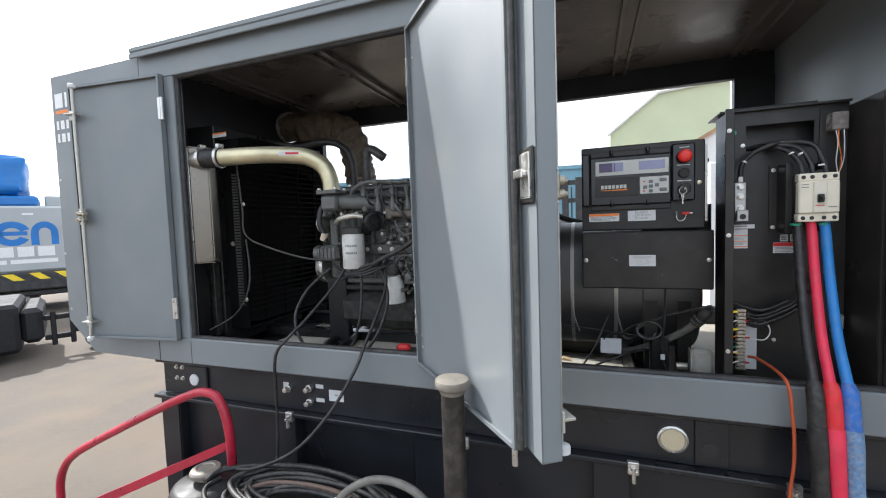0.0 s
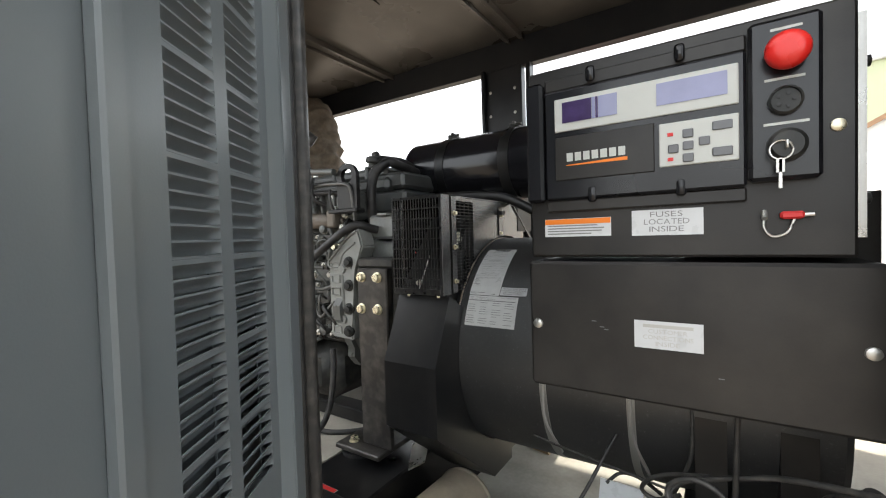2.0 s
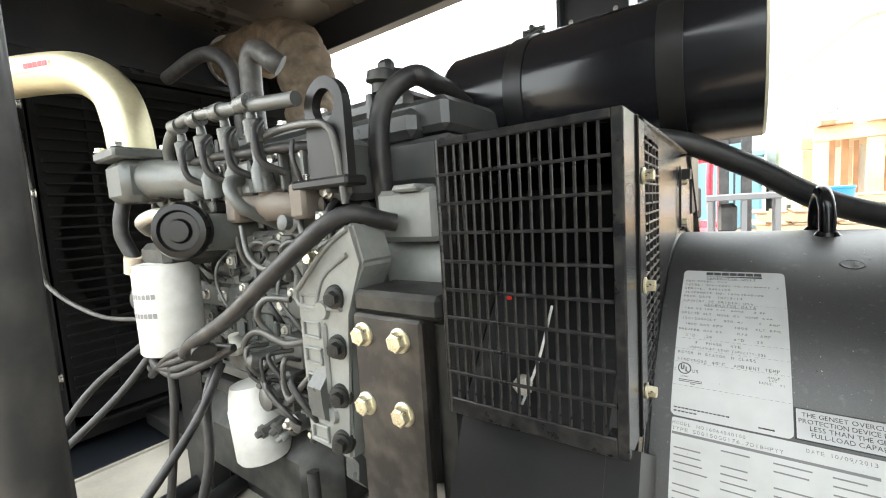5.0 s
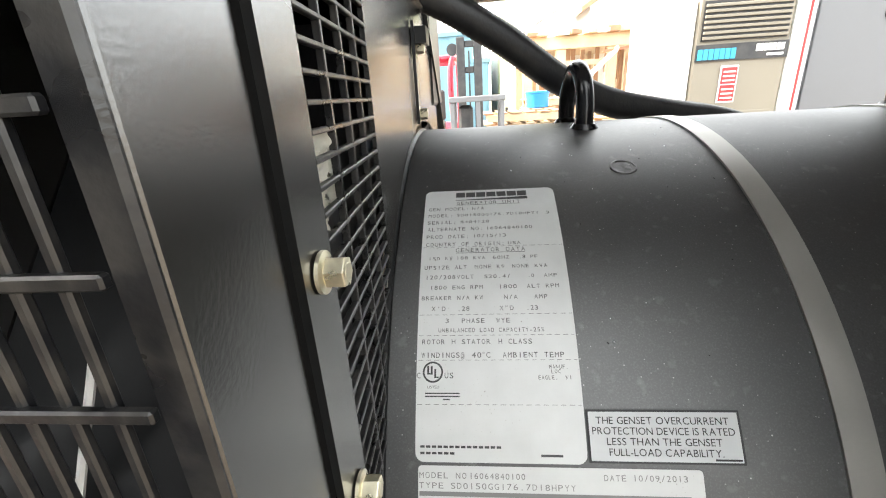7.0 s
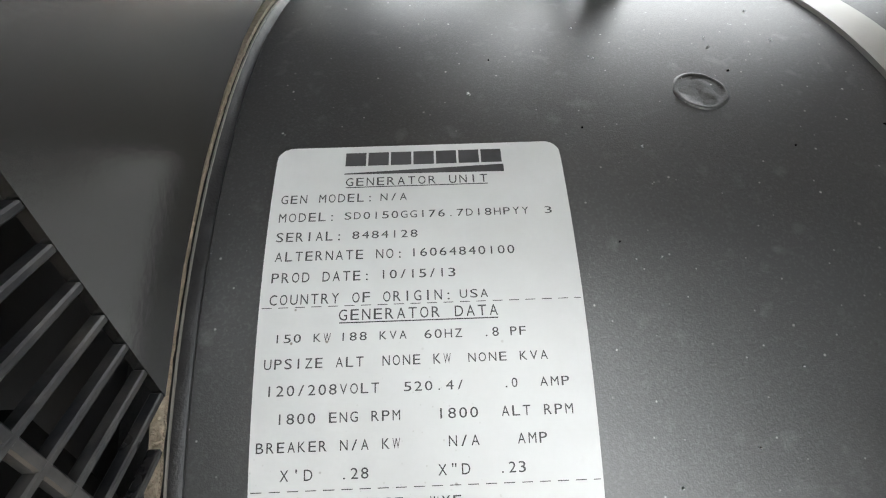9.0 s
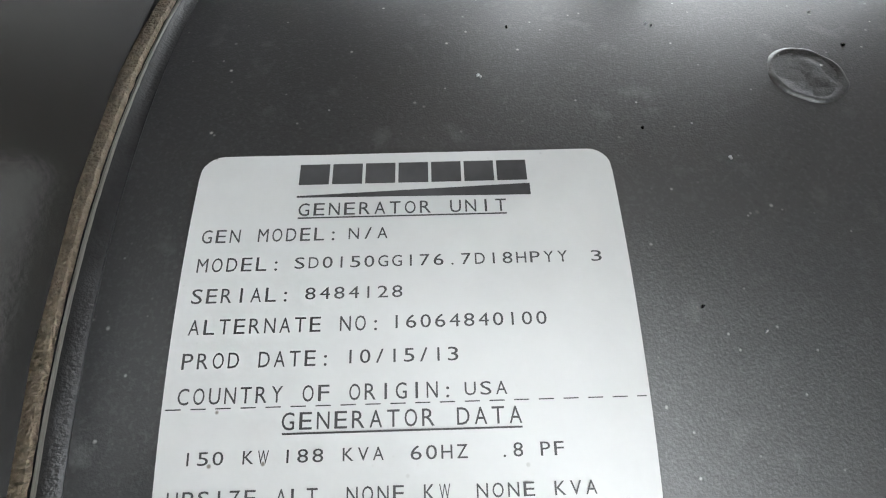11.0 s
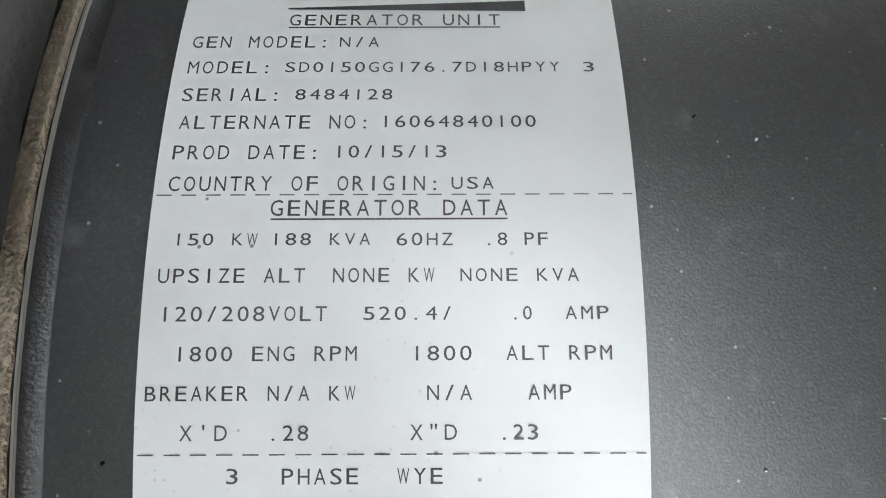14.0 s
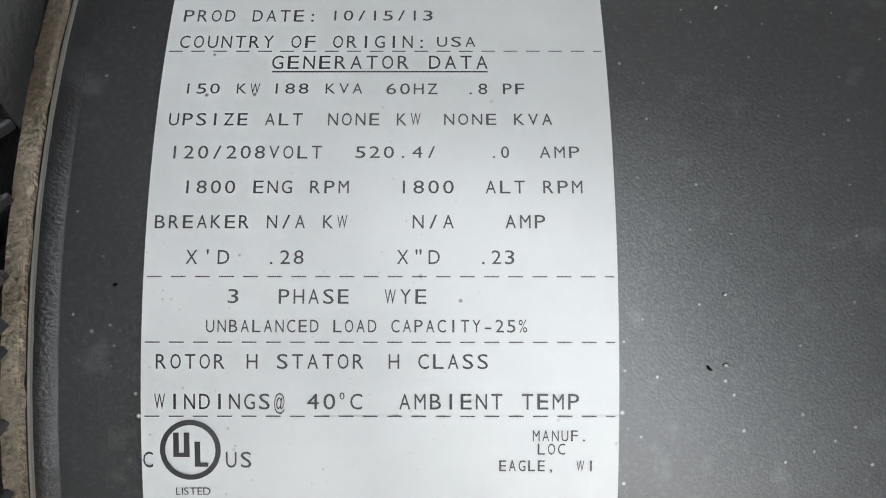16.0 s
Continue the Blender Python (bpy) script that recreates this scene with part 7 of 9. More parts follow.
for k in range(4):
    bm = tube(B(), [(-0.95 + 0.02 * k, 1.50, 1.52 - 0.01 * k), (-0.90, 1.475, 1.49 - 0.012 * k), (-0.80, 1.47, 1.475 + 0.01 * k), (-0.72, 1.48, 1.50 + 0.01 * k), (-0.66, 1.50, 1.53)], 0.006, 8)
    part("engine_loom", bm, RUBBER, eng, smooth=60)

# small castings, plugs, clips and pipes on the engine side
rnd = random.Random(21)
boss_me = bpy.data.meshes.new("casting_boss")
bm = lathe(B(), (0, 0, 0), (0, 0, 1), [(0, 0.0115), (0.006, 0.0105), (0.010, 0.0095), (0.010, 0.005), (0.006, 0.0045)], 14)
bm.to_mesh(boss_me)
bm.free()
boss_me.materials.append(ENGINE)
rib_me = bpy.data.meshes.new("casting_rib")
bm = box(B(), (-0.024, -0.007, 0), (0.024, 0.007, 0.011), 0.004, seg=2)
bm.to_mesh(rib_me)
bm.free()
rib_me.materials.append(ENGINE)
web_me = bpy.data.meshes.new("casting_web")
bm = box(B(), (-0.004, -0.026, 0), (0.004, 0.026, 0.014), 0.003, seg=2)
bm.to_mesh(web_me)
bm.free()
web_me.materials.append(ENGINE)
for k in range(26):
    x, z = -0.985 + 0.0192 * k, (1.472, 1.528, 1.632, 1.690)[k % 4] + rnd.uniform(-0.010, 0.010)
    piece("casting_boss", boss_me, toward((x, 1.586, z), (0, -1, 0)), eng)
for k in range(22):
    x, z = -0.975 + 0.0225 * k, (1.505, 1.612, 1.665)[k % 3] + rnd.uniform(-0.008, 0.008)
    piece("casting_rib", rib_me, toward((x, 1.588, z), (0, -1, 0), rnd.choice((0, 0, 90, 20))), eng)
for k in range(12):
    piece("casting_web", web_me, toward((-1.01 + 0.048 * k, 1.560, 1.762 + rnd.uniform(-0.008, 0.008)), (0, -1, 0), rnd.uniform(-15, 15)), eng)
for k in range(16):
    piece("bolt", BOLT_STEEL if k % 3 else BOLT_DARK, toward((-1.005 + 0.036 * k, 1.560, 1.738 + 0.052 * (k % 2)), (0, -1, 0), 17 * k), eng)
for k in range(9):
    x = -0.96 + 0.058 * k
    z = 1.64 + rnd.uniform(-0.05, 0.05)
    bm = tube(B(), [(x, 1.572, z + 0.05), (x + 0.006, 1.548, z + 0.03), (x + rnd.uniform(0.0, 0.03), 1.545, z), (x + rnd.uniform(0.0, 0.05), 1.552, z - 0.04), (x + 0.03, 1.575, z - 0.07)], rnd.choice((0.0026, 0.0034, 0.0045)), 8, 5)
    part("pipe_run", bm, (ENGINE, FUELPIPE, RUBBER)[k % 3], eng, smooth=60)
# wiring loom clipped along the head with drops
part("head_loom", tube(B(), [(-1.02, 1.545, 1.800), (-0.93, 1.535, 1.808), (-0.84, 1.536, 1.803), (-0.74, 1.534, 1.806), (-0.63, 1.536, 1.800), (-0.55, 1.545, 1.798), (-0.47, 1.57, 1.79)], 0.0065, 8, 6), RUBBER, eng, smooth=60)
for k in range(7):
    x = -0.98 + 0.075 * k
    part("loom_drop", tube(B(), [(x, 1.536, 1.803), (x + 0.008, 1.528, 1.78), (x + 0.012, 1.535, 1.752), (x + 0.004, 1.55, 1.735)], 0.0030, 6, 4), RUBBER, eng, smooth=60)
    part("connector", boxes(((x - 0.006, 1.536, 1.722), (x + 0.012, 1.556, 1.742)), bev=0.003), ENGINE_D, eng)
# cooler branch in front of the head: flange, elbow, clamp
part("branch_flange", boxes(((-0.668, 1.532, 1.742), (-0.628, 1.556, 1.790)), bev=0.004), ENGINE, eng)
part("branch_elbow", tube(B(), [(-0.648, 1.545, 1.765), (-0.645, 1.515, 1.762), (-0.630, 1.505, 1.745), (-0.615, 1.515, 1.722), (-0.612, 1.56, 1.70)], 0.0085, 10, 5), ENGINE, eng, smooth=50)
part("stub_pipe", lathe(B(), (-0.560, 1.552, 1.700), (0.1, -1, 0.1), [(0, 0.014), (0.012, 0.014), (0.014, 0.010), (0.024, 0.010), (0.026, 0.006)], 18), ENGINE, eng, "small cast stub", smooth=40)
part("sender", lathe(B(), (-0.53, 1.565, 1.655), (0.1, -1, 0), [(0, 0.010), (0.012, 0.010), (0.014, 0.007), (0.028, 0.007)], 8), BOLT, eng, "brass sender", smooth=30)
for k in range(3):
    part("spring_clip", lathe(B(), (-0.742 + 0.030 * k, 1.478 - 0.004 * k, 1.522 + 0.006 * k), (0.75, -0.25, -0.5), [(0, 0.0135), (0.0, 0.0155), (0.007, 0.0155), (0.007, 0.0135)], 16), RUBBER, eng, smooth=50)
# turbo hose clamp ring, dipstick
part("dipstick_tube", tube(B(), [(-0.905, 1.565, 1.46), (-0.912, 1.545, 1.58), (-0.905, 1.535, 1.70), (-0.895, 1.54, 1.80)], 0.0042, 8, 5), ENGINE, eng, smooth=60)
part("dipstick_handle", lathe(B(), (-0.895, 1.54, 1.80), (0, 0, 1), [(0, 0.006), (0.012, 0.007), (0.020, 0.004)], 12), YELLOW, eng, "yellow dipstick handle", smooth=40)

# ---- cooling pack ----
rad = thing("radiator", (-1.5, 1.8, 1.15), "black radiator with finned side strip and warning stickers", "radiator")
part("core_case", boxes(((-1.655, 1.42, 1.150), (-1.500, 2.22, 2.165)), bev=0.004), BLACK, rad)
bm = boxes(((-1.500, 1.452, 1.22), (-1.392, 1.462, 2.10)), ((-1.500, 2.14, 1.22), (-1.392, 2.15, 2.10)), ((-1.500, 1.462, 2.09), (-1.392, 2.14, 2.10)), ((-1.500, 1.462, 1.22), (-1.392, 2.14, 1.23)), bev=0.002)
# shroud and guard are blackened to hold the bay's shade in their colour
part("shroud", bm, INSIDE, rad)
bm = B()
cy_, cz_ = 1.80, 1.68
N = 64
for k in range(N):
    a0, a1 = 2 * math.pi * k / N, 2 * math.pi * (k + 1) / N

    def rim(a):
        c, s = math.cos(a), math.sin(a)
        t = min(0.345 / max(abs(c), 1e-6), 0.435 / max(abs(s), 1e-6))
        return (-1.392, cy_ + t * c, cz_ + t * s)
    i0, i1 = (-1.392, cy_ + 0.315 * math.cos(a0), cz_ + 0.315 * math.sin(a0)), (-1.392, cy_ + 0.315 * math.cos(a1), cz_ + 0.315 * math.sin(a1))
    bm.faces.new([bm.verts.new(p) for p in (i0, i1, rim(a1), rim(a0))])
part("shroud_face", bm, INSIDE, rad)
# added black sheet over the core, shade rather than a radiator part
part("core_shade", boxes(((-1.4998, 1.465, 1.225), (-1.4960, 2.137, 2.088))), INSIDE, rad, "black sheet that stands for shade over the core")
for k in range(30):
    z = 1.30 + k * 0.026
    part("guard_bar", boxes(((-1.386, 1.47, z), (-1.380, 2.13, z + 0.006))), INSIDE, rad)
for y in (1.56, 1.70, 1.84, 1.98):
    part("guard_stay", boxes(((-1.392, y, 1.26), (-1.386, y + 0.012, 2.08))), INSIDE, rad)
strip = part("vent_strip", boxes(((-1.442, 1.446, 1.33), (-1.438, 1.4515, 1.945)), ((-1.408, 1.446, 1.33), (-1.404, 1.4515, 1.945))), BLACK, rad, "slotted edge strip")
sl = bpy.data.meshes.new("fin")
bm = boxes(((-1.438, 1.446, 0), (-1.408, 1.4515, 0.007)))
bm.to_mesh(sl)
bm.free()
sl.materials.append(HOSE)
for k in range(46):
    piece("fin", sl, Matrix.Translation((0, 0, 1.334 + k * 0.0133)), strip)
for x, z in ((-1.46, 1.62), (-1.40, 1.36), (-1.385, 1.80), (-1.40, 2.0)):
    piece("bolt", BOLT_STEEL, toward((x, 1.452, z), (0, -1, 0)), rad)
wl_ = sticker("warning_label", (-1.505, 2.105), (-1.425, 2.125), 1.42, rad, label="white and orange warning sticker")
part("head", boxes(((-1.504, 1.4184, 2.118), (-1.426, 1.4189, 2.1245))), ORANGE, wl_)
bars(rad, (-1.54, 1.74), (-1.51, 1.78), 1.4192, 3, 0.5, PAPER)
CACTANK = mat("weathered_bright_aluminium", (0.22, 0.20, 0.17), 0.32, 0.9, vary=0.14, scale=5, fine=160, bump=0.06, dust=0.08)
ac = thing("charge_air_cooler", (-1.53, 1.32, 1.20), "weathered aluminium charge air cooler tank on the radiator", "cooler")
bm = slab(B(), [(x, y, 1.547) for x, y in ((-1.534, 1.290), (-1.508, 1.290), (-1.460, 1.346), (-1.460, 1.385), (-1.534, 1.385))], (0, 0, 1), 0.495)
bmesh.ops.bevel(bm, geom=list(bm.edges), offset=0.004, segments=2, affect="EDGES")
part("end_tank", bm, CACTANK, ac, smooth=30)
part("flange", slab(B(), [(x, y, 2.043) for x, y in ((-1.540, 1.286), (-1.506, 1.286), (-1.456, 1.344), (-1.456, 1.385), (-1.540, 1.385))], (0, 0, 1), 0.003), CACTANK, ac)
part("flange", slab(B(), [(x, y, 1.543) for x, y in ((-1.540, 1.286), (-1.506, 1.286), (-1.456, 1.344), (-1.456, 1.385), (-1.540, 1.385))], (0, 0, 1), 0.003), CACTANK, ac)
part("stub", tube(B(), [(-1.50, 1.311, 1.992), (-1.455, 1.320, 1.993)], 0.0355, 28), COOLER, ac, "short aluminium outlet", smooth=50)
part("core", boxes(((-1.575, 1.386, 1.20), (-1.515, 1.419, 2.06)), bev=0.003), ENGINE_D, ac)
part("edge_weld", boxes(((-1.5115, 1.2850, 1.547), (-1.5050, 1.2895, 2.042)), bev=0.001), STEEL, ac, "bright worn edge")
part("stand", boxes(((-1.56, 1.30, 1.150), (-1.52, 1.36, 1.545))), BLACK, ac)
pipe_pts = [(-1.40, 1.332, 1.995), (-1.36, 1.341, 1.995), (-1.25, 1.385, 2.000), (-1.12, 1.440, 1.998), (-1.035, 1.475, 1.985), (-0.975, 1.497, 1.945), (-0.950, 1.503, 1.890), (-0.945, 1.505, 1.838)]
gp_ = thing("charge_air_pipe", (-0.945, 1.505, 1.835), "gold chromated charge air pipe with rubber coupling", "pipe")
part("pipe", tube(B(), pipe_pts, 0.0355, 28, 8), GOLD, gp_, smooth=60)
part("coupling", tube(B(), [(-1.467, 1.318, 1.993), (-1.42, 1.327, 1.994), (-1.372, 1.338, 1.995)], 0.0405, 24, 6, lambda u: 1 + 0.04 * math.sin(u * 25)), RUBBER, gp_, smooth=60)
for x, y in ((-1.460, 1.320), (-1.380, 1.336)):
    bm = lathe(B(), (x - 0.006, y - 0.001, 1.995), (1, 0.2, 0), [(0, 0.0425), (0, 0.044), (0.012, 0.044), (0.012, 0.0425)], 28)
    box(bm, (x - 0.008, y - 0.015, 2.036), (x + 0.010, y + 0.015, 2.052), 0.002)
    part("hose_clamp", bm, STEEL, gp_, smooth=40)
bm = B()
for k in range(8):
    x = -1.125 + 0.01 * k
    y = 1.4367 + 0.0042 * k
    bm.faces.new([bm.verts.new((xx, yy - 0.0385, zz)) for xx, yy, zz in ((x, y, 1.99), (x + 0.0095, y + 0.004, 1.99), (x + 0.0095, y + 0.004, 2.008), (x, y, 2.008))])
part("sticker", bm, PAPER, gp_, "white and red hot surface sticker")
bm = B()
for k in range(5):
    x = -1.098 + 0.01 * k
    y = 1.4481 + 0.0042 * k
    bm.faces.new([bm.verts.new((xx, yy - 0.0392, zz)) for xx, yy, zz in ((x, y, 1.994), (x + 0.0095, y + 0.004, 1.994), (x + 0.0095, y + 0.004, 2.003), (x, y, 2.003))])
part("stripe", bm, REDINK, gp_)

# ---- exhaust ----
ex = thing("exhaust_pipe", (-1.08, 2.0, 1.86), "exhaust pipe wrapped in a quilted brown blanket", "exhaust")
ep = [(-1.08, 2.01, 1.86), (-1.105, 2.025, 1.97), (-1.135, 2.04, 2.09), (-1.165, 2.05, 2.18), (-1.225, 2.06, 2.24), (-1.33, 2.06, 2.268), (-1.46, 2.062, 2.278), (-1.62, 2.085, 2.300)]
bm = tube(B(), ep, 0.074, 40, 18)
line_ = curve_points(ep, 18)
for k, v in enumerate(bm.verts):
    c = line_[min(k // 40, len(line_) - 1)]
    q = v.co - c
    a = 2 * math.pi * (k % 40) / 40
    along = (k // 40) * 0.36
    w = 0.011 * abs(math.sin(along)) * (0.7 + 0.3 * math.cos(2 * a)) + 0.014 * noise.noise(v.co * 24) + 0.006 * noise.noise(v.co * 70)
    v.co += q.normalized() * w
part("blanket", bm, BLANKET, ex, smooth=80)
part("clamp_ring", lathe(B(), (-1.612, 2.085, 2.299), (-1, 0.14, 0.14), [(0, 0.060), (0, 0.090), (0.022, 0.090), (0.022, 0.060)], 32), mat("bright_steel", (0.85, 0.85, 0.85), 0.25, 0.6), ex, "bright clamp ring", smooth=40)
part("tail", tube(B(), [(-1.60, 2.083, 2.298), (-1.65, 2.088, 2.304), (-1.70, 2.093, 2.310)], 0.055, 24), ENGINE_D, ex, smooth=60)
part("turbo", lathe(B(), (-1.06, 1.96, 1.86), (0, 1, 0), [(0, 0.05), (0.02, 0.075), (0.07, 0.075), (0.09, 0.05)], 32), CASTRUST, ex, smooth=40)

# ---- things on the deck ----
pm = thing("heater_motor", (0.42, 1.41, 1.150), "grey cast motor on the dusty deck", "motor")
CASE = mat("grey_cast_case", (0.33, 0.33, 0.30), 0.55, vary=0.2, scale=12, fine=120, bump=0.1, dust=0.5, dust_col=(0.40, 0.33, 0.22))
part("case", boxes(((0.394, 1.345, 1.151), (0.449, 1.392, 1.279)), bev=0.010), CASE, pm, smooth=40)
part("end_ring", boxes(((0.388, 1.350, 1.156), (0.3938, 1.388, 1.274)), bev=0.002), CASE, pm)
part("bracket", boxes(((0.290, 1.432, 1.1505), (0.345, 1.475, 1.283)), ((0.290, 1.375, 1.1505), (0.386, 1.431, 1.172)), bev=0.005), BLACK, pm, "black bent bracket")
part("nipple", cyl(B(), (0.36, 1.41, 1.205), (0.402, 1.41, 1.205), 0.012, seg=16), COOLER, pm, smooth=40)
cable("drain_hose", [(0.165, 1.60, 1.178), (0.205, 1.57, 1.190), (0.281, 1.50, 1.233), (0.351, 1.445, 1.285), (0.401, 1.40, 1.336), (0.423, 1.37, 1.372)], 0.0112, GREYHOSE, "grey hose rising to the panel", "hose", seg=14)
bm = lathe(B(), (0.409, 1.389, 1.350), (0.33, -0.50, 0.62), [(0, 0.0125), (0.003, 0.0185), (0.010, 0.0185), (0.012, 0.0150), (0.016, 0.0150), (0.018, 0.0190), (0.026, 0.0190), (0.028, 0.0150), (0.034, 0.0150), (0.036, 0.0165), (0.055, 0.0165), (0.060, 0.0125), (0.075, 0.0125)], 24)
solo("conduit_fitting", bm, HOSE, "black conduit fitting on the hose end", "fitting", smooth=40)
th = thing("tagged_cable", (0.17, 1.51, 1.204), "square white tag on a thin black cord", "tag")
part("tag", slab(B(), [(0.138, 1.500, 1.204), (0.206, 1.494, 1.206), (0.208, 1.510, 1.254), (0.140, 1.516, 1.252)], (0.05, 0.97, 0.25), 0.0012), PAPER, th, "square white tag")
part("cord", tube(B(), [(0.150, 1.513, 1.248), (0.170, 1.53, 1.262), (0.200, 1.52, 1.268), (0.235, 1.50, 1.262)], 0.003, 8), RUBBER, th)
for pts, rr in (([(0.185, 1.56, 1.44), (0.181, 1.535, 1.37), (0.151, 1.50, 1.302), (0.120, 1.46, 1.238), (0.080, 1.44, 1.175), (0.051, 1.405, 1.156), (0.036, 1.397, 1.1555)], 0.0030),
                ([(0.027, 1.392, 1.155), (0.060, 1.405, 1.157), (0.110, 1.42, 1.178), (0.155, 1.43, 1.198), (0.195, 1.44, 1.214), (0.227, 1.46, 1.224), (0.266, 1.48, 1.230), (0.295, 1.47, 1.228), (0.315, 1.45, 1.20)], 0.0036),
                ([(0.276, 1.50, 1.445), (0.276, 1.50, 1.346), (0.267, 1.50, 1.307), (0.250, 1.51, 1.262), (0.235, 1.53, 1.23)], 0.0028),
                ([(0.329, 1.395, 1.455), (0.326, 1.405, 1.338), (0.321, 1.41, 1.285), (0.323, 1.42, 1.229), (0.330, 1.42, 1.196), (0.351, 1.425, 1.171), (0.385, 1.43, 1.167)], 0.0034),
                ([(0.439, 1.335, 1.413), (0.401, 1.37, 1.396), (0.364, 1.40, 1.377), (0.312, 1.42, 1.351), (0.267, 1.44, 1.322), (0.252, 1.435, 1.300), (0.283, 1.41, 1.287), (0.311, 1.41, 1.297), (0.321, 1.415, 1.317), (0.307, 1.42, 1.333), (0.278, 1.425, 1.338), (0.251, 1.43, 1.317), (0.256, 1.42, 1.293), (0.285, 1.415, 1.284), (0.305, 1.43, 1.30)], 0.0036),
                ([(0.300, 1.43, 1.345), (0.250, 1.46, 1.318), (0.221, 1.47, 1.297), (0.210, 1.48, 1.273), (0.230, 1.48, 1.264), (0.262, 1.47, 1.286)], 0.0034),
                ([(0.016, 1.53, 1.29), (0.10, 1.515, 1.285), (0.19, 1.505, 1.278), (0.25, 1.50, 1.272)], 0.0022)):
    cable("loose_cable", pts, rr, RUBBER if rr < 0.0037 and pts[-1][2] < 1.21 else HOSE, "loose dark cable trailing over the deck", "cable", "loose cables under the panel", seg=8)
solo("wire_tag", box(B(), (0.3165, 1.4145, 1.219), (0.3295, 1.4165, 1.237), 0.0008), PAPER, "small white tag on a hanging wire", "tag")
# small tan blocks made up for the sun patches at the pan's rear
SUNPATCH = mat("sunlit_patch_tan", (0.50, 0.37, 0.22), 0.7, vary=0.3, scale=40, fine=300, bump=0.2)
for x, y, h, w in ((-0.165, 2.05, 0.040, 0.030), (-0.085, 2.07, 0.020, 0.055), (-0.010, 2.08, 0.014, 0.030)):
    bm = slab(B(), [(x - w, y, PAN_Z), (x + w, y - 0.012, PAN_Z), (x + 0.4 * w, y - 0.004, PAN_Z + 0.6 * h), (x - 0.5 * w, y, PAN_Z + h)], (0, 1, 0), 0.03)
    solo("sun_patch", bm, SUNPATCH, "tan block that stands for a sunlit patch on the tank top", "wood scrap", "wood scraps")
TANCAN = mat("tan_can", (0.42, 0.36, 0.27), 0.55, vary=0.2, scale=20, bump=0.1, dust=0.3)
bm = lathe(B(), (-0.200, 1.440, PAN_Z + 0.075), (0.05, 0.99, 0), [(0.0, 0.006), (0.0, 0.060), (0.006, 0.073), (0.010, 0.075), (0.013, 0.072), (0.170, 0.072), (0.173, 0.075), (0.179, 0.073), (0.184, 0.060), (0.184, 0.006)], 48)
solo("drain_can", bm, TANCAN, "dusty tan can lying beside the black beam", "can", smooth=40)
for x0, x1 in ((-0.870, -0.965), (-0.955, -1.045)):
    bm = tube(B(), [(x0, 1.36, 1.169), ((x0 + x1) / 2, 1.58, 1.169), (x1, 1.80, 1.169)], 0.019, 16, 4)
    solo("skid_pipe", bm, BLACK, "black steel pipe lying across the deck", "pipe", "pipes on the deck", smooth=50)
solo("red_plug", box(B(), (-0.665, 1.495, 1.150), (-0.605, 1.535, 1.180), 0.010), REDINK, "bright red plug on the deck", "plug")
cable("battery_cable", [(-0.50, 1.50, 1.40), (-0.495, 1.495, 1.34), (-0.50, 1.48, 1.25), (-0.53, 1.46, 1.19), (-0.57, 1.42, 1.158)], 0.0075, RUBBER, "black battery cable hanging from the engine", "cable", seg=10)
cable("battery_cable", [(-0.62, 1.515, 1.165), (-0.56, 1.535, 1.158), (-0.50, 1.58, 1.158), (-0.44, 1.64, 1.165)], 0.0068, RUBBER, "black battery cable on the deck", "cable", seg=10)
cable("battery_cable", [(-0.72, 1.505, 1.50), (-0.69, 1.47, 1.46), (-0.67, 1.455, 1.38), (-0.69, 1.43, 1.28), (-0.74, 1.40, 1.19), (-0.80, 1.38, 1.16)], 0.0068, RUBBER, "black battery cable hanging from the engine", "cable", seg=10)
cable("battery_cable", [(-0.80, 1.47, 1.49), (-0.795, 1.465, 1.42), (-0.80, 1.45, 1.30), (-0.83, 1.44, 1.20), (-0.86, 1.43, 1.16)], 0.0062, RUBBER, "black battery cable hanging from the engine", "cable", seg=10)
solo("silver_plate", slab(B(), [(-0.335, 1.60, 1.152), (-0.27, 1.50, 1.152), (-0.245, 1.53, 1.165), (-0.30, 1.63, 1.165)], (0.3, -0.2, 1), 0.004), STEEL, "bent silver plate beside the mount", "plate")
# engine leads that run out over the sill
cable("jumper_lead", [(-0.88, 1.48, 1.505), (-0.905, 1.42, 1.43), (-0.955, 1.30, 1.32), (-0.985, 1.225, 1.262), (-1.020, 1.195, 1.20), (-1.032, 1.20, 1.05), (-1.035, 1.20, 0.90), (-1.03, 1.18, 0.80), (-1.0, 1.12, 0.79)], 0.0060, RUBBER, "dark lead hanging over the sill to the cart", "cable", "leads to the cart")
cable("jumper_lead", [(-0.70, 1.50, 1.50), (-0.668, 1.44, 1.44), (-0.655, 1.35, 1.36), (-0.655, 1.235, 1.258), (-0.67, 1.185, 1.18), (-0.735, 1.12, 1.05), (-0.83, 1.05, 0.94), (-0.96, 1.00, 0.885), (-1.08, 1.00, 0.868), (-1.12, 1.02, 0.84)], 0.0060, RUBBER, "dark lead hanging over the sill to the cart", "cable", "leads to the cart")
cable("coolant_drain", [(-0.97, 1.50, 1.50), (-1.03, 1.42, 1.42), (-1.05, 1.36, 1.33), (-1.02, 1.33, 1.25), (-0.96, 1.33, 1.165)], 0.0065, RUBBER, "black hose curling down beside the engine", "hose")
cable("ceiling_wire", [(-0.565, 1.578, 2.405), (-0.552, 1.688, 2.398), (-0.565, 1.797, 2.405)], 0.0025, RUBBER, "thin dark wire under the ceiling", "wire", seg=6)
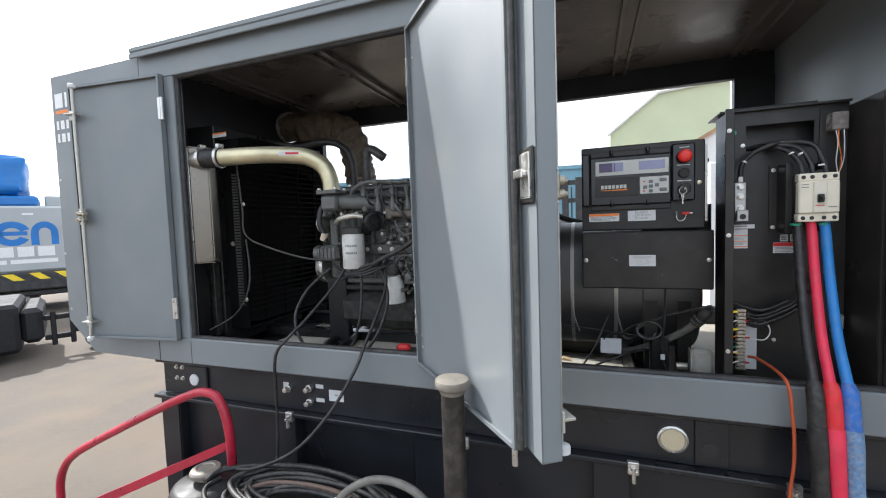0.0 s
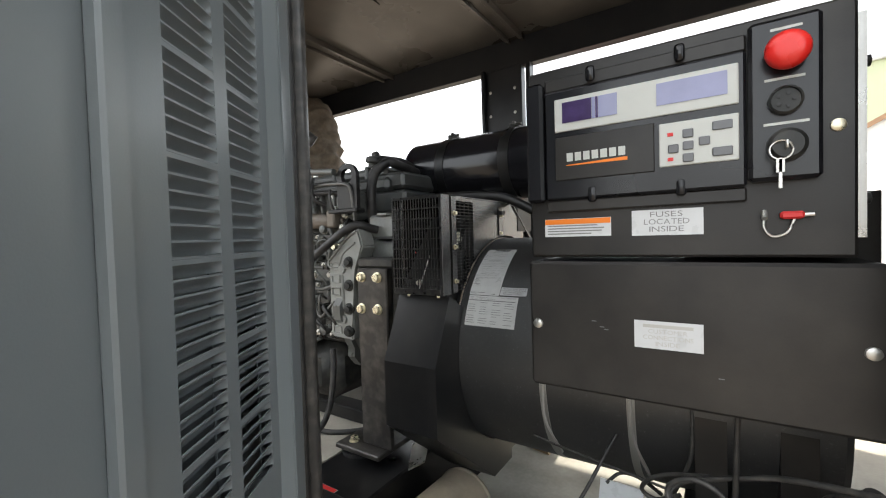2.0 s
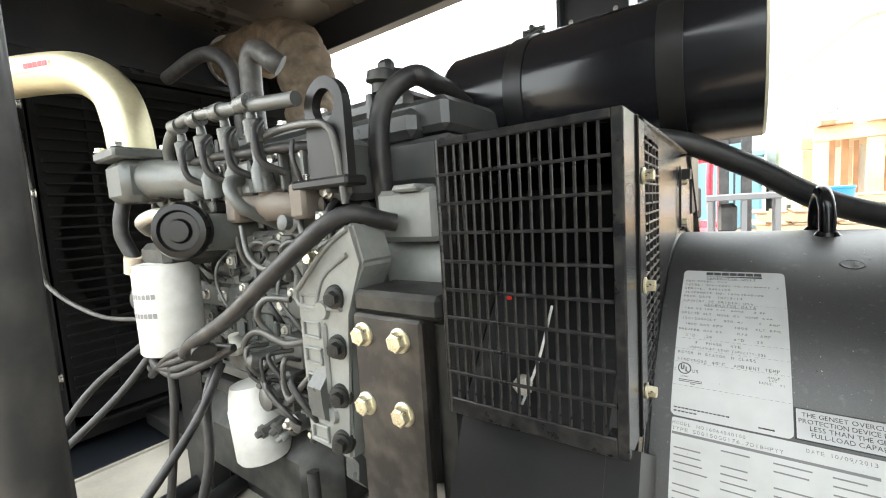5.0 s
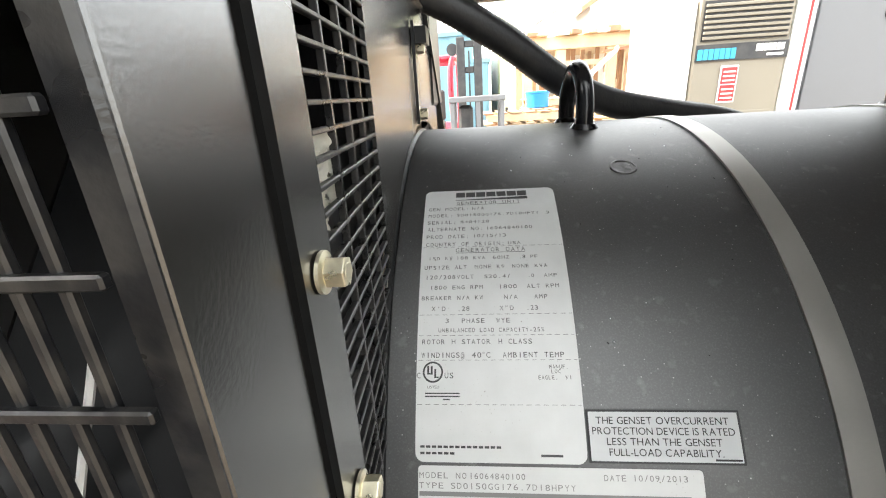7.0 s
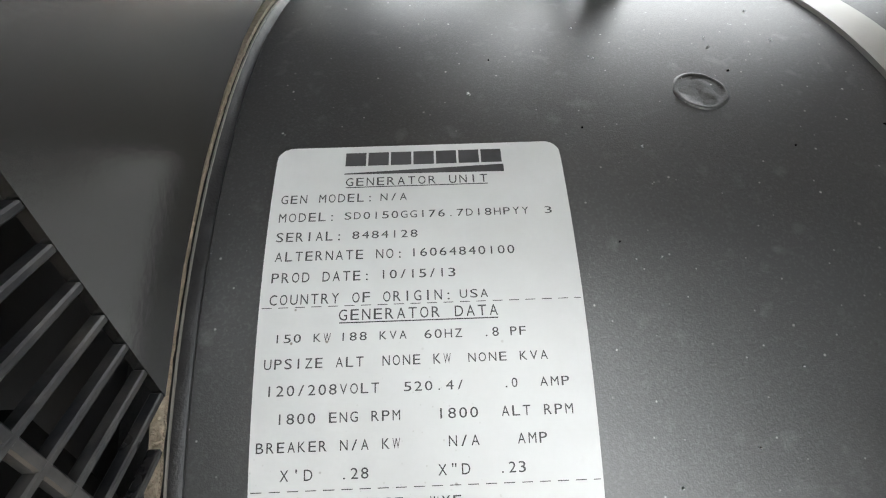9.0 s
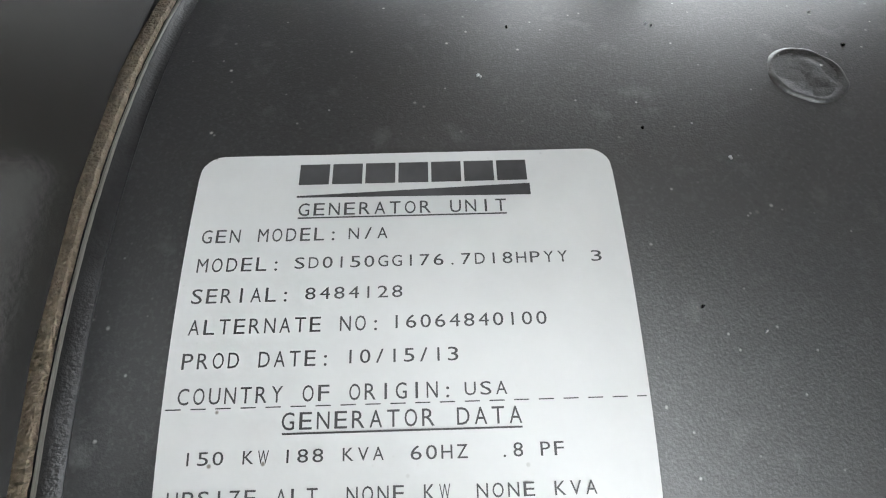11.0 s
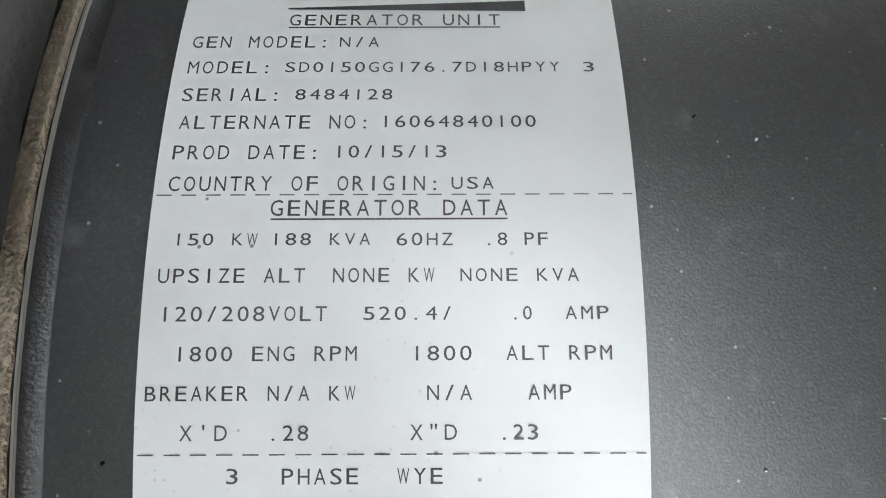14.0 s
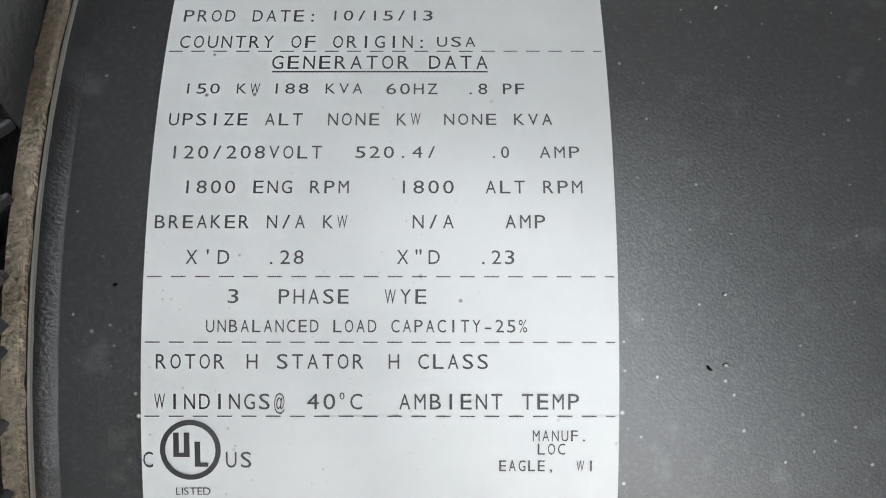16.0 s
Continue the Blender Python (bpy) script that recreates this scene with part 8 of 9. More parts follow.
cable("sender_wire", [(-1.40, 1.44, 2.0), (-1.385, 1.445, 1.78), (-1.37, 1.44, 1.66), (-1.22, 1.42, 1.60), (-1.05, 1.45, 1.55), (-0.95, 1.50, 1.54)], 0.004, HOSE, "thin grey wire along the radiator", "wire", seg=8)
cable("sender_wire", [(-1.37, 1.44, 1.64), (-1.35, 1.43, 1.50), (-1.36, 1.42, 1.40), (-1.42, 1.40, 1.30), (-1.50, 1.33, 1.24)], 0.0035, HOSE, "thin grey wire along the radiator", "wire", seg=8)


# ---- foreground ----
def cart():
    c = thing("hand_cart", (-1.5, 1.0, 0), "red tubular steel hand cart with a dark deck beside the base", "cart")
    y = 1.085
    pts = [(-1.150, y, 0.46), (-1.149, y, 0.70), (-1.151, y, 0.922), (-1.178, y, 1.035), (-1.233, y, 1.079), (-1.379, y, 1.045), (-1.862, y, 0.819),
           (-2.060, y, 0.715), (-2.145, y, 0.640), (-2.186, y, 0.547), (-2.19, y, 0.40)]
    part("handle", tube(B(), pts, 0.0165, 14, 6), RED, c, "glossy red bent tube", smooth=50)
    part("crossbar", slab(B(), [(-1.158, y - 0.006, 0.908), (-1.158, y - 0.006, 0.876), (-2.188, y - 0.006, 0.375), (-2.188, y - 0.006, 0.420)], (0, 1, 0), 0.012), RED, c, "flat red bar")
    bm = boxes(((-2.22, 0.66, 0.36), (-0.36, 1.11, 0.42)), bev=0.01)
    part("deck", bm, DARKSTEEL, c, "dark steel deck")
    rim = tube(B(), [(-2.22, 0.655, 0.45), (-0.40, 0.655, 0.45), (-0.352, 0.70, 0.45), (-0.352, 1.06, 0.45)], 0.014, 10, 4)
    part("rail", rim, RED, c)
    for x in (-1.95, -0.62):
        for yy in (0.74, 1.02):
            w = lathe(B(), (x, yy - 0.035, 0.15), (0, 1, 0), [(0, 0.10), (0.004, 0.135), (0.018, 0.15), (0.052, 0.15), (0.066, 0.135), (0.07, 0.10)], 28)
            wheel = part("wheel", w, RUBBER, c, "black rubber wheel", smooth=40)
            part("hub", lathe(B(), (x, yy - 0.045, 0.15), (0, 1, 0), [(0, 0.03), (0.005, 0.06), (0.085, 0.06), (0.09, 0.03)], 20), STEEL, wheel, smooth=40)
            part("fork", boxes(((x - 0.02, yy - 0.055, 0.15), (x + 0.02, yy - 0.048, 0.36)), ((x - 0.02, yy + 0.048, 0.15), (x + 0.02, yy + 0.055, 0.36))), DARKSTEEL, c)


def capped_canister():
    c = thing("canister", (-1.156, 0.982, 0.42), "black canister with a worn metal screw cap on the cart", "canister")
    part("body", lathe(B(), (-1.156, 0.982, 0.42), (0, 0, 1), [(0, 0.10), (0.01, 0.115), (0.375, 0.115), (0.395, 0.105), (0.402, 0.09), (0.404, 0.045), (0.41, 0.034)], 36), RUBBER, c, smooth=40)
    part("cap", lathe(B(), (-1.156, 0.982, 0.825), (0, 0, 1), [(0, 0.030), (0.018, 0.030), (0.019, 0.046), (0.022, 0.050), (0.034, 0.050), (0.040, 0.045), (0.042, 0.030), (0.039, 0.026), (0.039, 0.008)], 36), POSTCAP, c, "dull silver cap", smooth=35)


def battery_box():
    c = thing("equipment_case", (-0.74, 0.93, 0.42), "black plastic equipment case under the coiled cables", "case")
    part("body", boxes(((-1.04, 0.72, 0.42), (-0.40, 1.10, 0.76)), bev=0.02), RUBBER, c)
    part("lid", boxes(((-1.05, 0.71, 0.762), (-0.39, 1.11, 0.80)), bev=0.012), RUBBER, c)
    for x in (-0.9, -0.55):
        part("latch", boxes(((x - 0.025, 0.700, 0.735), (x + 0.025, 0.7095, 0.79)), bev=0.003), STEEL, c)


def cable_coils():
    rnd = random.Random(11)
    for k in range(11):
        cx, cy = -0.70 + rnd.uniform(-0.05, 0.05), 0.955 + rnd.uniform(-0.03, 0.03)
        rx, ry = 0.150 + 0.016 * k + rnd.uniform(-0.01, 0.01), 0.060 + 0.007 * k
        z = 0.812 + 0.003 * k
        turn = rnd.uniform(0, 6.28)
        pts = []
        for j in range(17):
            a = 2 * math.pi * j / 15 + turn
            wob = 1 + 0.10 * noise.noise((math.cos(a) * 1.3 + k * 3, math.sin(a) * 1.3, 2))
            pts.append((cx + wob * rx * math.cos(a), cy + wob * ry * math.sin(a), z + 0.016 * abs(math.sin(a * 0.5 + k)) + 0.010 * noise.noise((a, k * 5, 1)) + 0.0015 * j))
        m = (HOSE, RUBBER, HOSE, HOSE, RUBBER, TANCABLE)[k % 6]
        solo("coiled_cable", tube(B(), pts, rnd.uniform(0.0058, 0.0082), 9, 6), m,
             ("dusty grey-black rubber cable lying in loops" if m is not TANCABLE else "dull brown cable lying in loops") + " on the case", "cable", "cable coils", smooth=60)
    arc = [(-0.62, 0.93, 0.84), (-0.56, 0.94, 0.92), (-0.47, 0.95, 0.965), (-0.37, 0.955, 0.955), (-0.30, 0.955, 0.90), (-0.265, 0.95, 0.83), (-0.26, 0.94, 0.70), (-0.27, 0.93, 0.50), (-0.29, 0.92, 0.02)]
    solo("grey_cable", tube(B(), arc, 0.0115, 10, 6), GREYHOSE, "thick pale grey cable arching off the coil to the ground", "cable", smooth=60)
    solo("white_plug", lathe(B(), (-0.60, 0.935, 0.83), (0.1, 0, 1), [(0, 0.014), (0.004, 0.017), (0.04, 0.017), (0.045, 0.012), (0.062, 0.011), (0.065, 0.008)], 18), WHITE,
         "small white plastic plug on the coiled cables", "plug", smooth=40)


def bollard():
    c = thing("post", (-0.22, 0.912, 0), "worn brown-grey steel post with a domed cap before the base", "post")
    part("shaft", lathe(B(), (-0.22, 0.912, 0), (0, 0, 1), [(0, 0.029), (1.262, 0.029), (1.266, 0.024)], 28), BROWNSTEEL, c, smooth=40)
    part("cap", lathe(B(), (-0.22, 0.912, 1.258), (0, 0, 1), [(0, 0.031), (0.010, 0.034), (0.016, 0.042), (0.018, 0.043), (0.030, 0.043), (0.035, 0.041), (0.038, 0.030), (0.039, 0.010)], 32),
         POSTCAP, c, "dull grey mushroom cap", smooth=35)
    part("base_plate", boxes(((-0.29, 0.842, 0), (-0.15, 0.982, 0.010)), bev=0.003), BROWNSTEEL, c)


TANCABLE = mat("brown_cable", (0.13, 0.085, 0.065), 0.6, vary=0.2, scale=25, fine=300, bump=0.08, dust=0.12)
cart()
capped_canister()
battery_box()
cable_coils()
bollard()


# ---- yard on the engine side ----
def wheel_of(parent, c, axis, r, w, tyre=RUBBER, rim=LIFTGREY):
    a = Vector(c) - Vector(axis).normalized() * w / 2
    t = part("wheel", lathe(B(), a, axis, [(0, r * 0.55), (0.0, r * 0.86), (w * 0.12, r * 0.97), (w * 0.25, r), (w * 0.75, r), (w * 0.88, r * 0.97), (w, r * 0.86), (w, r * 0.55)], 32),
             tyre, parent, "black rubber wheel", smooth=35)
    part("rim", lathe(B(), a - Vector(axis).normalized() * 0.01, axis, [(0, r * 0.2), (0.0, r * 0.5), (0.03, r * 0.56), (w - 0.01, r * 0.56), (w + 0.02, r * 0.5), (w + 0.02, r * 0.2)], 28), rim, t, smooth=35)
    return t


def arc(bm, pl, cx, cz, r0, r1, a0, a1, wide=1.0):
    n = 14
    for k in range(n):
        p, q = radians(a0 + (a1 - a0) * k / n), radians(a0 + (a1 - a0) * (k + 1) / n)
        bm.faces.new([bm.verts.new(pl(cx + wide * r * math.cos(t), cz + r * math.sin(t))) for r, t in ((r0, p), (r1, p), (r1, q), (r0, q))])


def rental_lift():
    # stands square to the way across the yard, its marked side to the generator
    a, d = Vector((-11.5, 5.8, 0)), Vector((0.47, 0.88, 0)).normalized()
    n = Vector((d.y, -d.x, 0))
    m = Matrix(((d.x, -n.x, 0, a.x), (d.y, -n.y, 0, a.y), (0, 0, 1, 0), (0, 0, 0, 1)))
    c = thing("boom_lift", a, "pale grey and blue boom lift with a yellow-black striped bumper", "lift")

    def b(name, lo, hi, material, label="", bev=0.02):
        return part(name, boxes((lo, hi), bev=bev, m=m), material, c, label)
    b("chassis", (-4.2, 0.10, 0.38), (1.3, 2.2, 0.52), DARKSTEEL, "dark steel chassis", 0.03)
    b("bumper", (-4.3, -0.02, 0.521), (1.4, 2.3, 0.93), DARKSTEEL, "black bumper", 0.03)
    bm = B()
    for k in range(13):
        x = -4.1 + 0.42 * k
        bm.faces.new([bm.verts.new(m @ Vector((x + dx, -0.026, z))) for dx, z in ((0.20, 0.76), (0.38, 0.76), (0.20, 0.91), (0.02, 0.91))])
    part("hazard_stripe", bm, YELLOW, c, "yellow slanted stripes")
    b("hood", (-4.2, 0.0, 0.932), (1.3, 2.25, 2.40), LIFTGREY, "pale grey body panel", 0.05)
    # the owner's marks as plain shapes
    pl = flat(m @ Vector((0, -0.006, 0)), d, (0, 0, 1))
    bm = B()
    arc(bm, pl, -0.50, 1.79, 0.13, 0.27, 20, 330, 1.1)
    quad(bm, pl, -0.72, 1.75, -0.26, 1.84)
    arc(bm, pl, 0.02, 1.80, 0.11, 0.25, 0, 180, 0.9)
    for x0, x1 in ((-0.21, -0.08), (0.12, 0.245)):
        quad(bm, pl, x0, 1.53, x1, 1.80)
    for cx in (-1.12, -1.75):
        arc(bm, pl, cx, 1.79, 0.13, 0.27, 0, 360, 1.0)
    part("mark", bm, BLUEPAINT, c, "blue round shapes")
    bm = B()
    for x0, x1, z0, z1 in ((-1.5, -1.2, 1.28, 1.5), (-1.14, -0.84, 1.28, 1.5), (-0.78, -0.50, 1.28, 1.5), (-0.44, -0.18, 1.28, 1.5), (-0.12, 0.16, 1.28, 1.5), (-1.5, -0.62, 1.13, 1.22), (-0.56, 0.2, 1.13, 1.22), (-0.32, -0.14, 2.20, 2.24)):
        quad(bm, pl, x0, z0, x1, z1)
    part("mark", bm, WHITE, c, "white bars")
    bm = boxes(((-2.2, 0.3, 2.66), (-0.24, 1.9, 3.55)), bev=0.10, m=m)
    bmesh.ops.subdivide_edges(bm, edges=list(bm.edges), cuts=4, use_grid_fill=True)
    for v in bm.verts:
        v.co += 0.10 * noise.noise_vector(v.co * 2.2) + 0.04 * noise.noise_vector(v.co * 7)
    part("cover", bm, BLUEPAINT, c, "loose bright blue tarpaulin cover", smooth=60)
    b("boom", (-2.4, 0.25, 2.402), (-0.05, 1.6, 2.64), BLUEPAINT, "blue steel arm", 0.05)
    b("tool_box", (0.05, 0.5, 2.402), (0.7, 1.6, 2.66), LIFTGREY, "", 0.03)
    for x in (-3.6, -1.9, -0.5, 0.75):
        wheel_of(c, m @ Vector((x, 0.35, 0.33)), -n, 0.33, 0.34)
        wheel_of(c, m @ Vector((x, 2.0, 0.33)), -n, 0.33, 0.34)


TRAILERBLACK = mat("black_trailer_paint", (0.011, 0.0115, 0.014), 0.55, vary=0.2, scale=4, fine=60, bump=0.08, dust=0.02)
sheen(TRAILERBLACK, 0.3)


def trailer():
    a, d = Vector((-7.2, 3.1, 0)), Vector((0.47, 0.88, 0)).normalized()
    n = Vector((d.y, -d.x, 0))
    m = Matrix(((d.x, -n.x, 0, a.x), (d.y, -n.y, 0, a.y), (0, 0, 1, 0), (0, 0, 0, 1)))
    c = thing("flatbed_trailer", a, "black steel trailer end with a blue top edge and coupling frame", "trailer")

    def b(name, lo, hi, material, label="", bev=0.012):
        return part(name, boxes((lo, hi), bev=bev, m=m), material, c, label)
    b("beam", (-3.4, 0, 0.14), (0.16, 1.6, 0.80), TRAILERBLACK, "black side beam", 0.05)
    b("beam_end", (0.162, 0.05, 0.24), (0.39, 1.5, 0.72), TRAILERBLACK, "", 0.06)
    b("top_edge", (-3.4, 0.02, 0.802), (-0.15, 1.58, 0.86), BLUEPAINT, "blue top edge")
    for z in (0.52, 0.24):
        b("coupling_bar", (0.392, 0.1, z), (0.72, 0.18, z + 0.07), TRAILERBLACK)
    for x in (0.46, 0.66):
        b("coupling_post", (x, 0.08, 0.16), (x + 0.06, 0.099, 0.64), TRAILERBLACK)
    b("hitch", (0.70, 0.12, 0.30), (0.86, 0.24, 0.46), TRAILERBLACK)
    wheel_of(c, m @ Vector((0.98, 0.30, 0.17)), -n, 0.17, 0.15, RUBBER, TRAILERBLACK)
    wheel_of(c, m @ Vector((-1.9, 0.25, 0.28)), -n, 0.28, 0.2, RUBBER, TRAILERBLACK)
    wheel_of(c, m @ Vector((-1.9, 1.4, 0.28)), -n, 0.28, 0.2, RUBBER, TRAILERBLACK)


rental_lift()
trailer()


# ---- yard behind the enclosure ----
def load_bank():
    c = thing("load_bank_cabinet", (1.6, 4.9, 0), "beige steel cabinet with louvres and a warning label in the yard", "cabinet")
    part("body", boxes(((1.335, 4.5, 0.12), (1.905, 5.3, 2.21)), bev=0.008), BEIGE, c, "beige painted steel")
    part("side_panel", boxes(((1.18, 4.52, 0.12), (1.331, 5.3, 2.17)), bev=0.008), WHITE, c, "white side panel")
    part("base", boxes(((1.18, 4.5, 0), (2.64, 5.3, 0.118)), bev=0.004), DARKSTEEL, c)
    part("louvre_back", boxes(((1.36, 4.4905, 1.925), (1.88, 4.4985, 2.155))), INK, c, "dark louvre opening")
    for k in range(7):
        z = 1.933 + 0.031 * k
        part("slat", boxes(((1.365, 4.475, z), (1.875, 4.490, z + 0.017)), bev=0.002), BEIGE, c)
    part("band", boxes(((1.340, 4.488, 1.805), (1.900, 4.4985, 1.905))), DARKSTEEL, c, "dark band")
    for k in range(7):
        part("mark", boxes(((1.705 + 0.025 * k, 4.485, 1.850), (1.725 + 0.025 * k, 4.4875, 1.892))), WHITE, c, "white bar")
    part("mark", boxes(((1.775, 4.485, 1.820), (1.875, 4.4875, 1.835))), WHITE, c, "white bar")
    for k in range(7):
        part("badge", boxes(((1.350 + 0.034 * k, 4.483, 1.815), (1.379 + 0.034 * k, 4.4875, 1.878))), CYAN, c, "cyan block")
    lab = part("warning_label", boxes(((1.512, 4.49, 1.545), (1.622, 4.4985, 1.775))), WHITE, c, "red and white label")
    for k in range(2):
        part("bar", boxes(((1.520, 4.4865, 1.555 + 0.108 * k), (1.614, 4.4895, 1.655 + 0.108 * k))), REDINK, lab)
        for n in range(3):
            part("bar", boxes(((1.530, 4.4845, 1.570 + 0.108 * k + 0.027 * n), (1.604, 4.4862, 1.580 + 0.108 * k + 0.027 * n))), WHITE, lab)
    part("door", boxes(((1.37, 4.492, 0.25), (1.87, 4.4985, 1.49)), bev=0.003), BEIGE, c)
    part("edge_post", boxes(((1.909, 4.49, 0.12), (2.028, 5.28, 2.21)), bev=0.006), WHITE, c, "white edge post")
    part("edge_stripe", boxes(((1.985, 4.484, 0.14), (1.997, 4.4895, 2.19))), REDINK, c, "thin red stripe")
    d = thing("grey_cabinet", (2.35, 4.9, 0), "plain grey steel cabinet beside the beige one", "cabinet")
    part("body", boxes(((2.035, 4.55, 0.12), (2.64, 5.3, 2.19)), bev=0.008), CABGREY, d)
    part("door", boxes(((2.075, 4.535, 0.25), (2.60, 4.548, 2.12)), bev=0.004), CABGREY, d)
    part("latch_ring", lathe(B(), (2.50, 4.534, 2.02), (0, -1, 0), [(0, 0.040), (0.004, 0.040), (0.004, 0.030), (0, 0.030)], 28), DARKSTEEL, d, "dark ring")
    part("handle", boxes(((2.12, 4.52, 1.05), (2.15, 4.534, 1.2)), bev=0.003), DARKSTEEL, d)


def timber_shed():
    c = thing("timber_shed", (1.9, 10.6, 0), "open timber shed with pale beams, brown boards and offcuts on top", "shed")
    rnd = random.Random(4)
    for x in (0.93, 1.55, 2.50, 3.22):
        for y in (10.3, 12.0):
            part("post", boxes(((x - 0.09, y - 0.07, 0), (x + 0.09, y + 0.07, 2.40)), bev=0.008), WOODPALE, c)
    for y in (10.2, 11.95):
        part("beam", boxes(((0.82, y, 2.405), (3.40, y + 0.06, 2.63)), bev=0.006), WOODPALE, c)
    part("beam", boxes(((1.60, 10.25, 2.10), (2.45, 10.30, 2.20)), bev=0.006), WOODPALE, c)
    # brown boards of uneven length hang behind the beam
    for k in range(15):
        x = 1.05 + 0.155 * k
        lo = rnd.uniform(0.9, 2.05) if k % 4 else 0.02
        part("board", boxes(((x, 10.55 + 0.05 * (k % 3), lo), (x + rnd.uniform(0.06, 0.15), 10.58 + 0.05 * (k % 3), 2.46 - 0.03 * (k % 4))), bev=0.003), WOOD, c)
    for x, z0 in ((2.72, 1.25), (2.98, 1.30), (3.10, 1.6)):
        part("board", boxes(((x, 10.14, z0), (x + 0.11, 10.17, 2.40)), bev=0.003), WOOD, c)
    for k in range(10):
        x = 0.95 + 0.24 * k
        part("white_sheet", boxes(((x, 12.1, 0.02), (x + 0.235, 12.13, 2.42)), bev=0.004), STUCCO, c, "white wall sheet")
    # offcuts laid loose on the beam
    for k in range(9):
        x = 0.95 + 0.26 * k + rnd.uniform(-0.05, 0.05)
        m = Matrix.Translation((x, 10.23, 2.632)) @ Matrix.Rotation(rnd.uniform(-0.5, 0.5), 4, "Z")
        part("offcut", boxes(((-0.11, -0.2, 0), (0.11, 0.25, rnd.uniform(0.03, 0.12))), bev=0.006, m=m), (WOOD, WOODPALE, STUCCO)[k % 3], c)
    part("brace", tube(B(), [(2.05, 9.95, 1.93), (2.52, 9.98, 2.36)], 0.050, 4), STUCCO, c, "white slanting brace")
    part("brace", tube(B(), [(2.72, 9.95, 2.08), (2.92, 9.98, 2.33)], 0.040, 4), WOODPALE, c)
    part("red_slat", tube(B(), [(2.25, 9.96, 2.30), (2.92, 9.98, 2.37)], 0.030, 4), mat("faded_red_paint", (0.55, 0.13, 0.07), 0.6, vary=0.2, scale=6), c, "faded red slat")
    for k in range(5):
        y = 10.65 + 0.34 * k
        part("roof_sheet", boxes(((0.9, y, 2.632 + 0.03 * k), (3.35, y + 0.33, 2.650 + 0.03 * k))), STUCCO, c, "pale roof sheet")


def gabled_store():
    c = thing("gabled_store", (3.9, 14.2, 0), "white rendered store with a brown gable edge behind the shed", "building")
    part("wall", slab(B(), [(2.95, 14.0, 0), (2.95, 14.0, 3.70), (4.05, 14.0, 4.34), (5.6, 14.0, 3.45), (5.6, 14.0, 0)], (0, 1, 0), 1.6), STUCCO, c)
    part("roof_edge", slab(B(), [(2.72, 13.9, 3.68), (4.05, 13.9, 4.46), (4.05, 13.9, 4.34), (2.72, 13.9, 3.56)], (0, 1, 0), 1.75), WOOD, c, "brown timber gable edge")
    part("roof_edge", slab(B(), [(4.052, 13.9, 4.46), (5.8, 13.9, 3.46), (5.8, 13.9, 3.34), (4.052, 13.9, 4.34)], (0, 1, 0), 1.75), WOOD, c)


def blue_tub():
    bm = lathe(B(), (0.84, 8.2, 1.453), (0, 0, 1), [(0, 0.15), (0.01, 0.165), (0.20, 0.175), (0.21, 0.185), (0.235, 0.185), (0.24, 0.17)], 28)
    solo("plastic_tub", bm, BLUEDRUM, "bright blue plastic tub on the stacked pallets", "tub", smooth=40)


def pallet_stack(x, y, n, label):
    c = thing("pallet_stack", (x, y, 0), label, "pallets", "stacked pallets")
    made = []
    for material in (WOODPALE, WOOD):
        me = bpy.data.meshes.new("board")
        bm = box(B(), (-0.07, -0.5, 0), (0.07, 0.5, 0.020), 0.003)
        bm.to_mesh(me)
        bm.free()
        me.materials.append(material)
        made.append(me)
    for k in range(n):
        z = 0.145 * k
        for j in range(3):
            part("bearer", boxes(((x - 0.55, y - 0.5 + 0.45 * j, z), (x + 0.55, y - 0.4 + 0.45 * j, z + 0.09))), WOODPALE, c)
        for j in range(6):
            piece("board", made[k % 2], Matrix.Translation((x - 0.53 + 0.2 * j, y + 0.012 * ((j * 7 + k * 3) % 5 - 2), z + 0.100)), c)


def plastic_drum(x, y):
    bm = lathe(B(), (x, y, 0), (0, 0, 1), [(0, 0.26), (0.02, 0.29), (0.28, 0.29), (0.30, 0.30), (0.33, 0.30), (0.35, 0.29), (0.60, 0.29), (0.62, 0.30), (0.65, 0.30), (0.67, 0.29), (0.86, 0.29), (0.885, 0.27), (0.89, 0.24)], 36)
    c = solo("plastic_drum", bm, BLUEDRUM, "bright blue plastic drum standing on the yard", "drum", "blue drums", smooth=40)


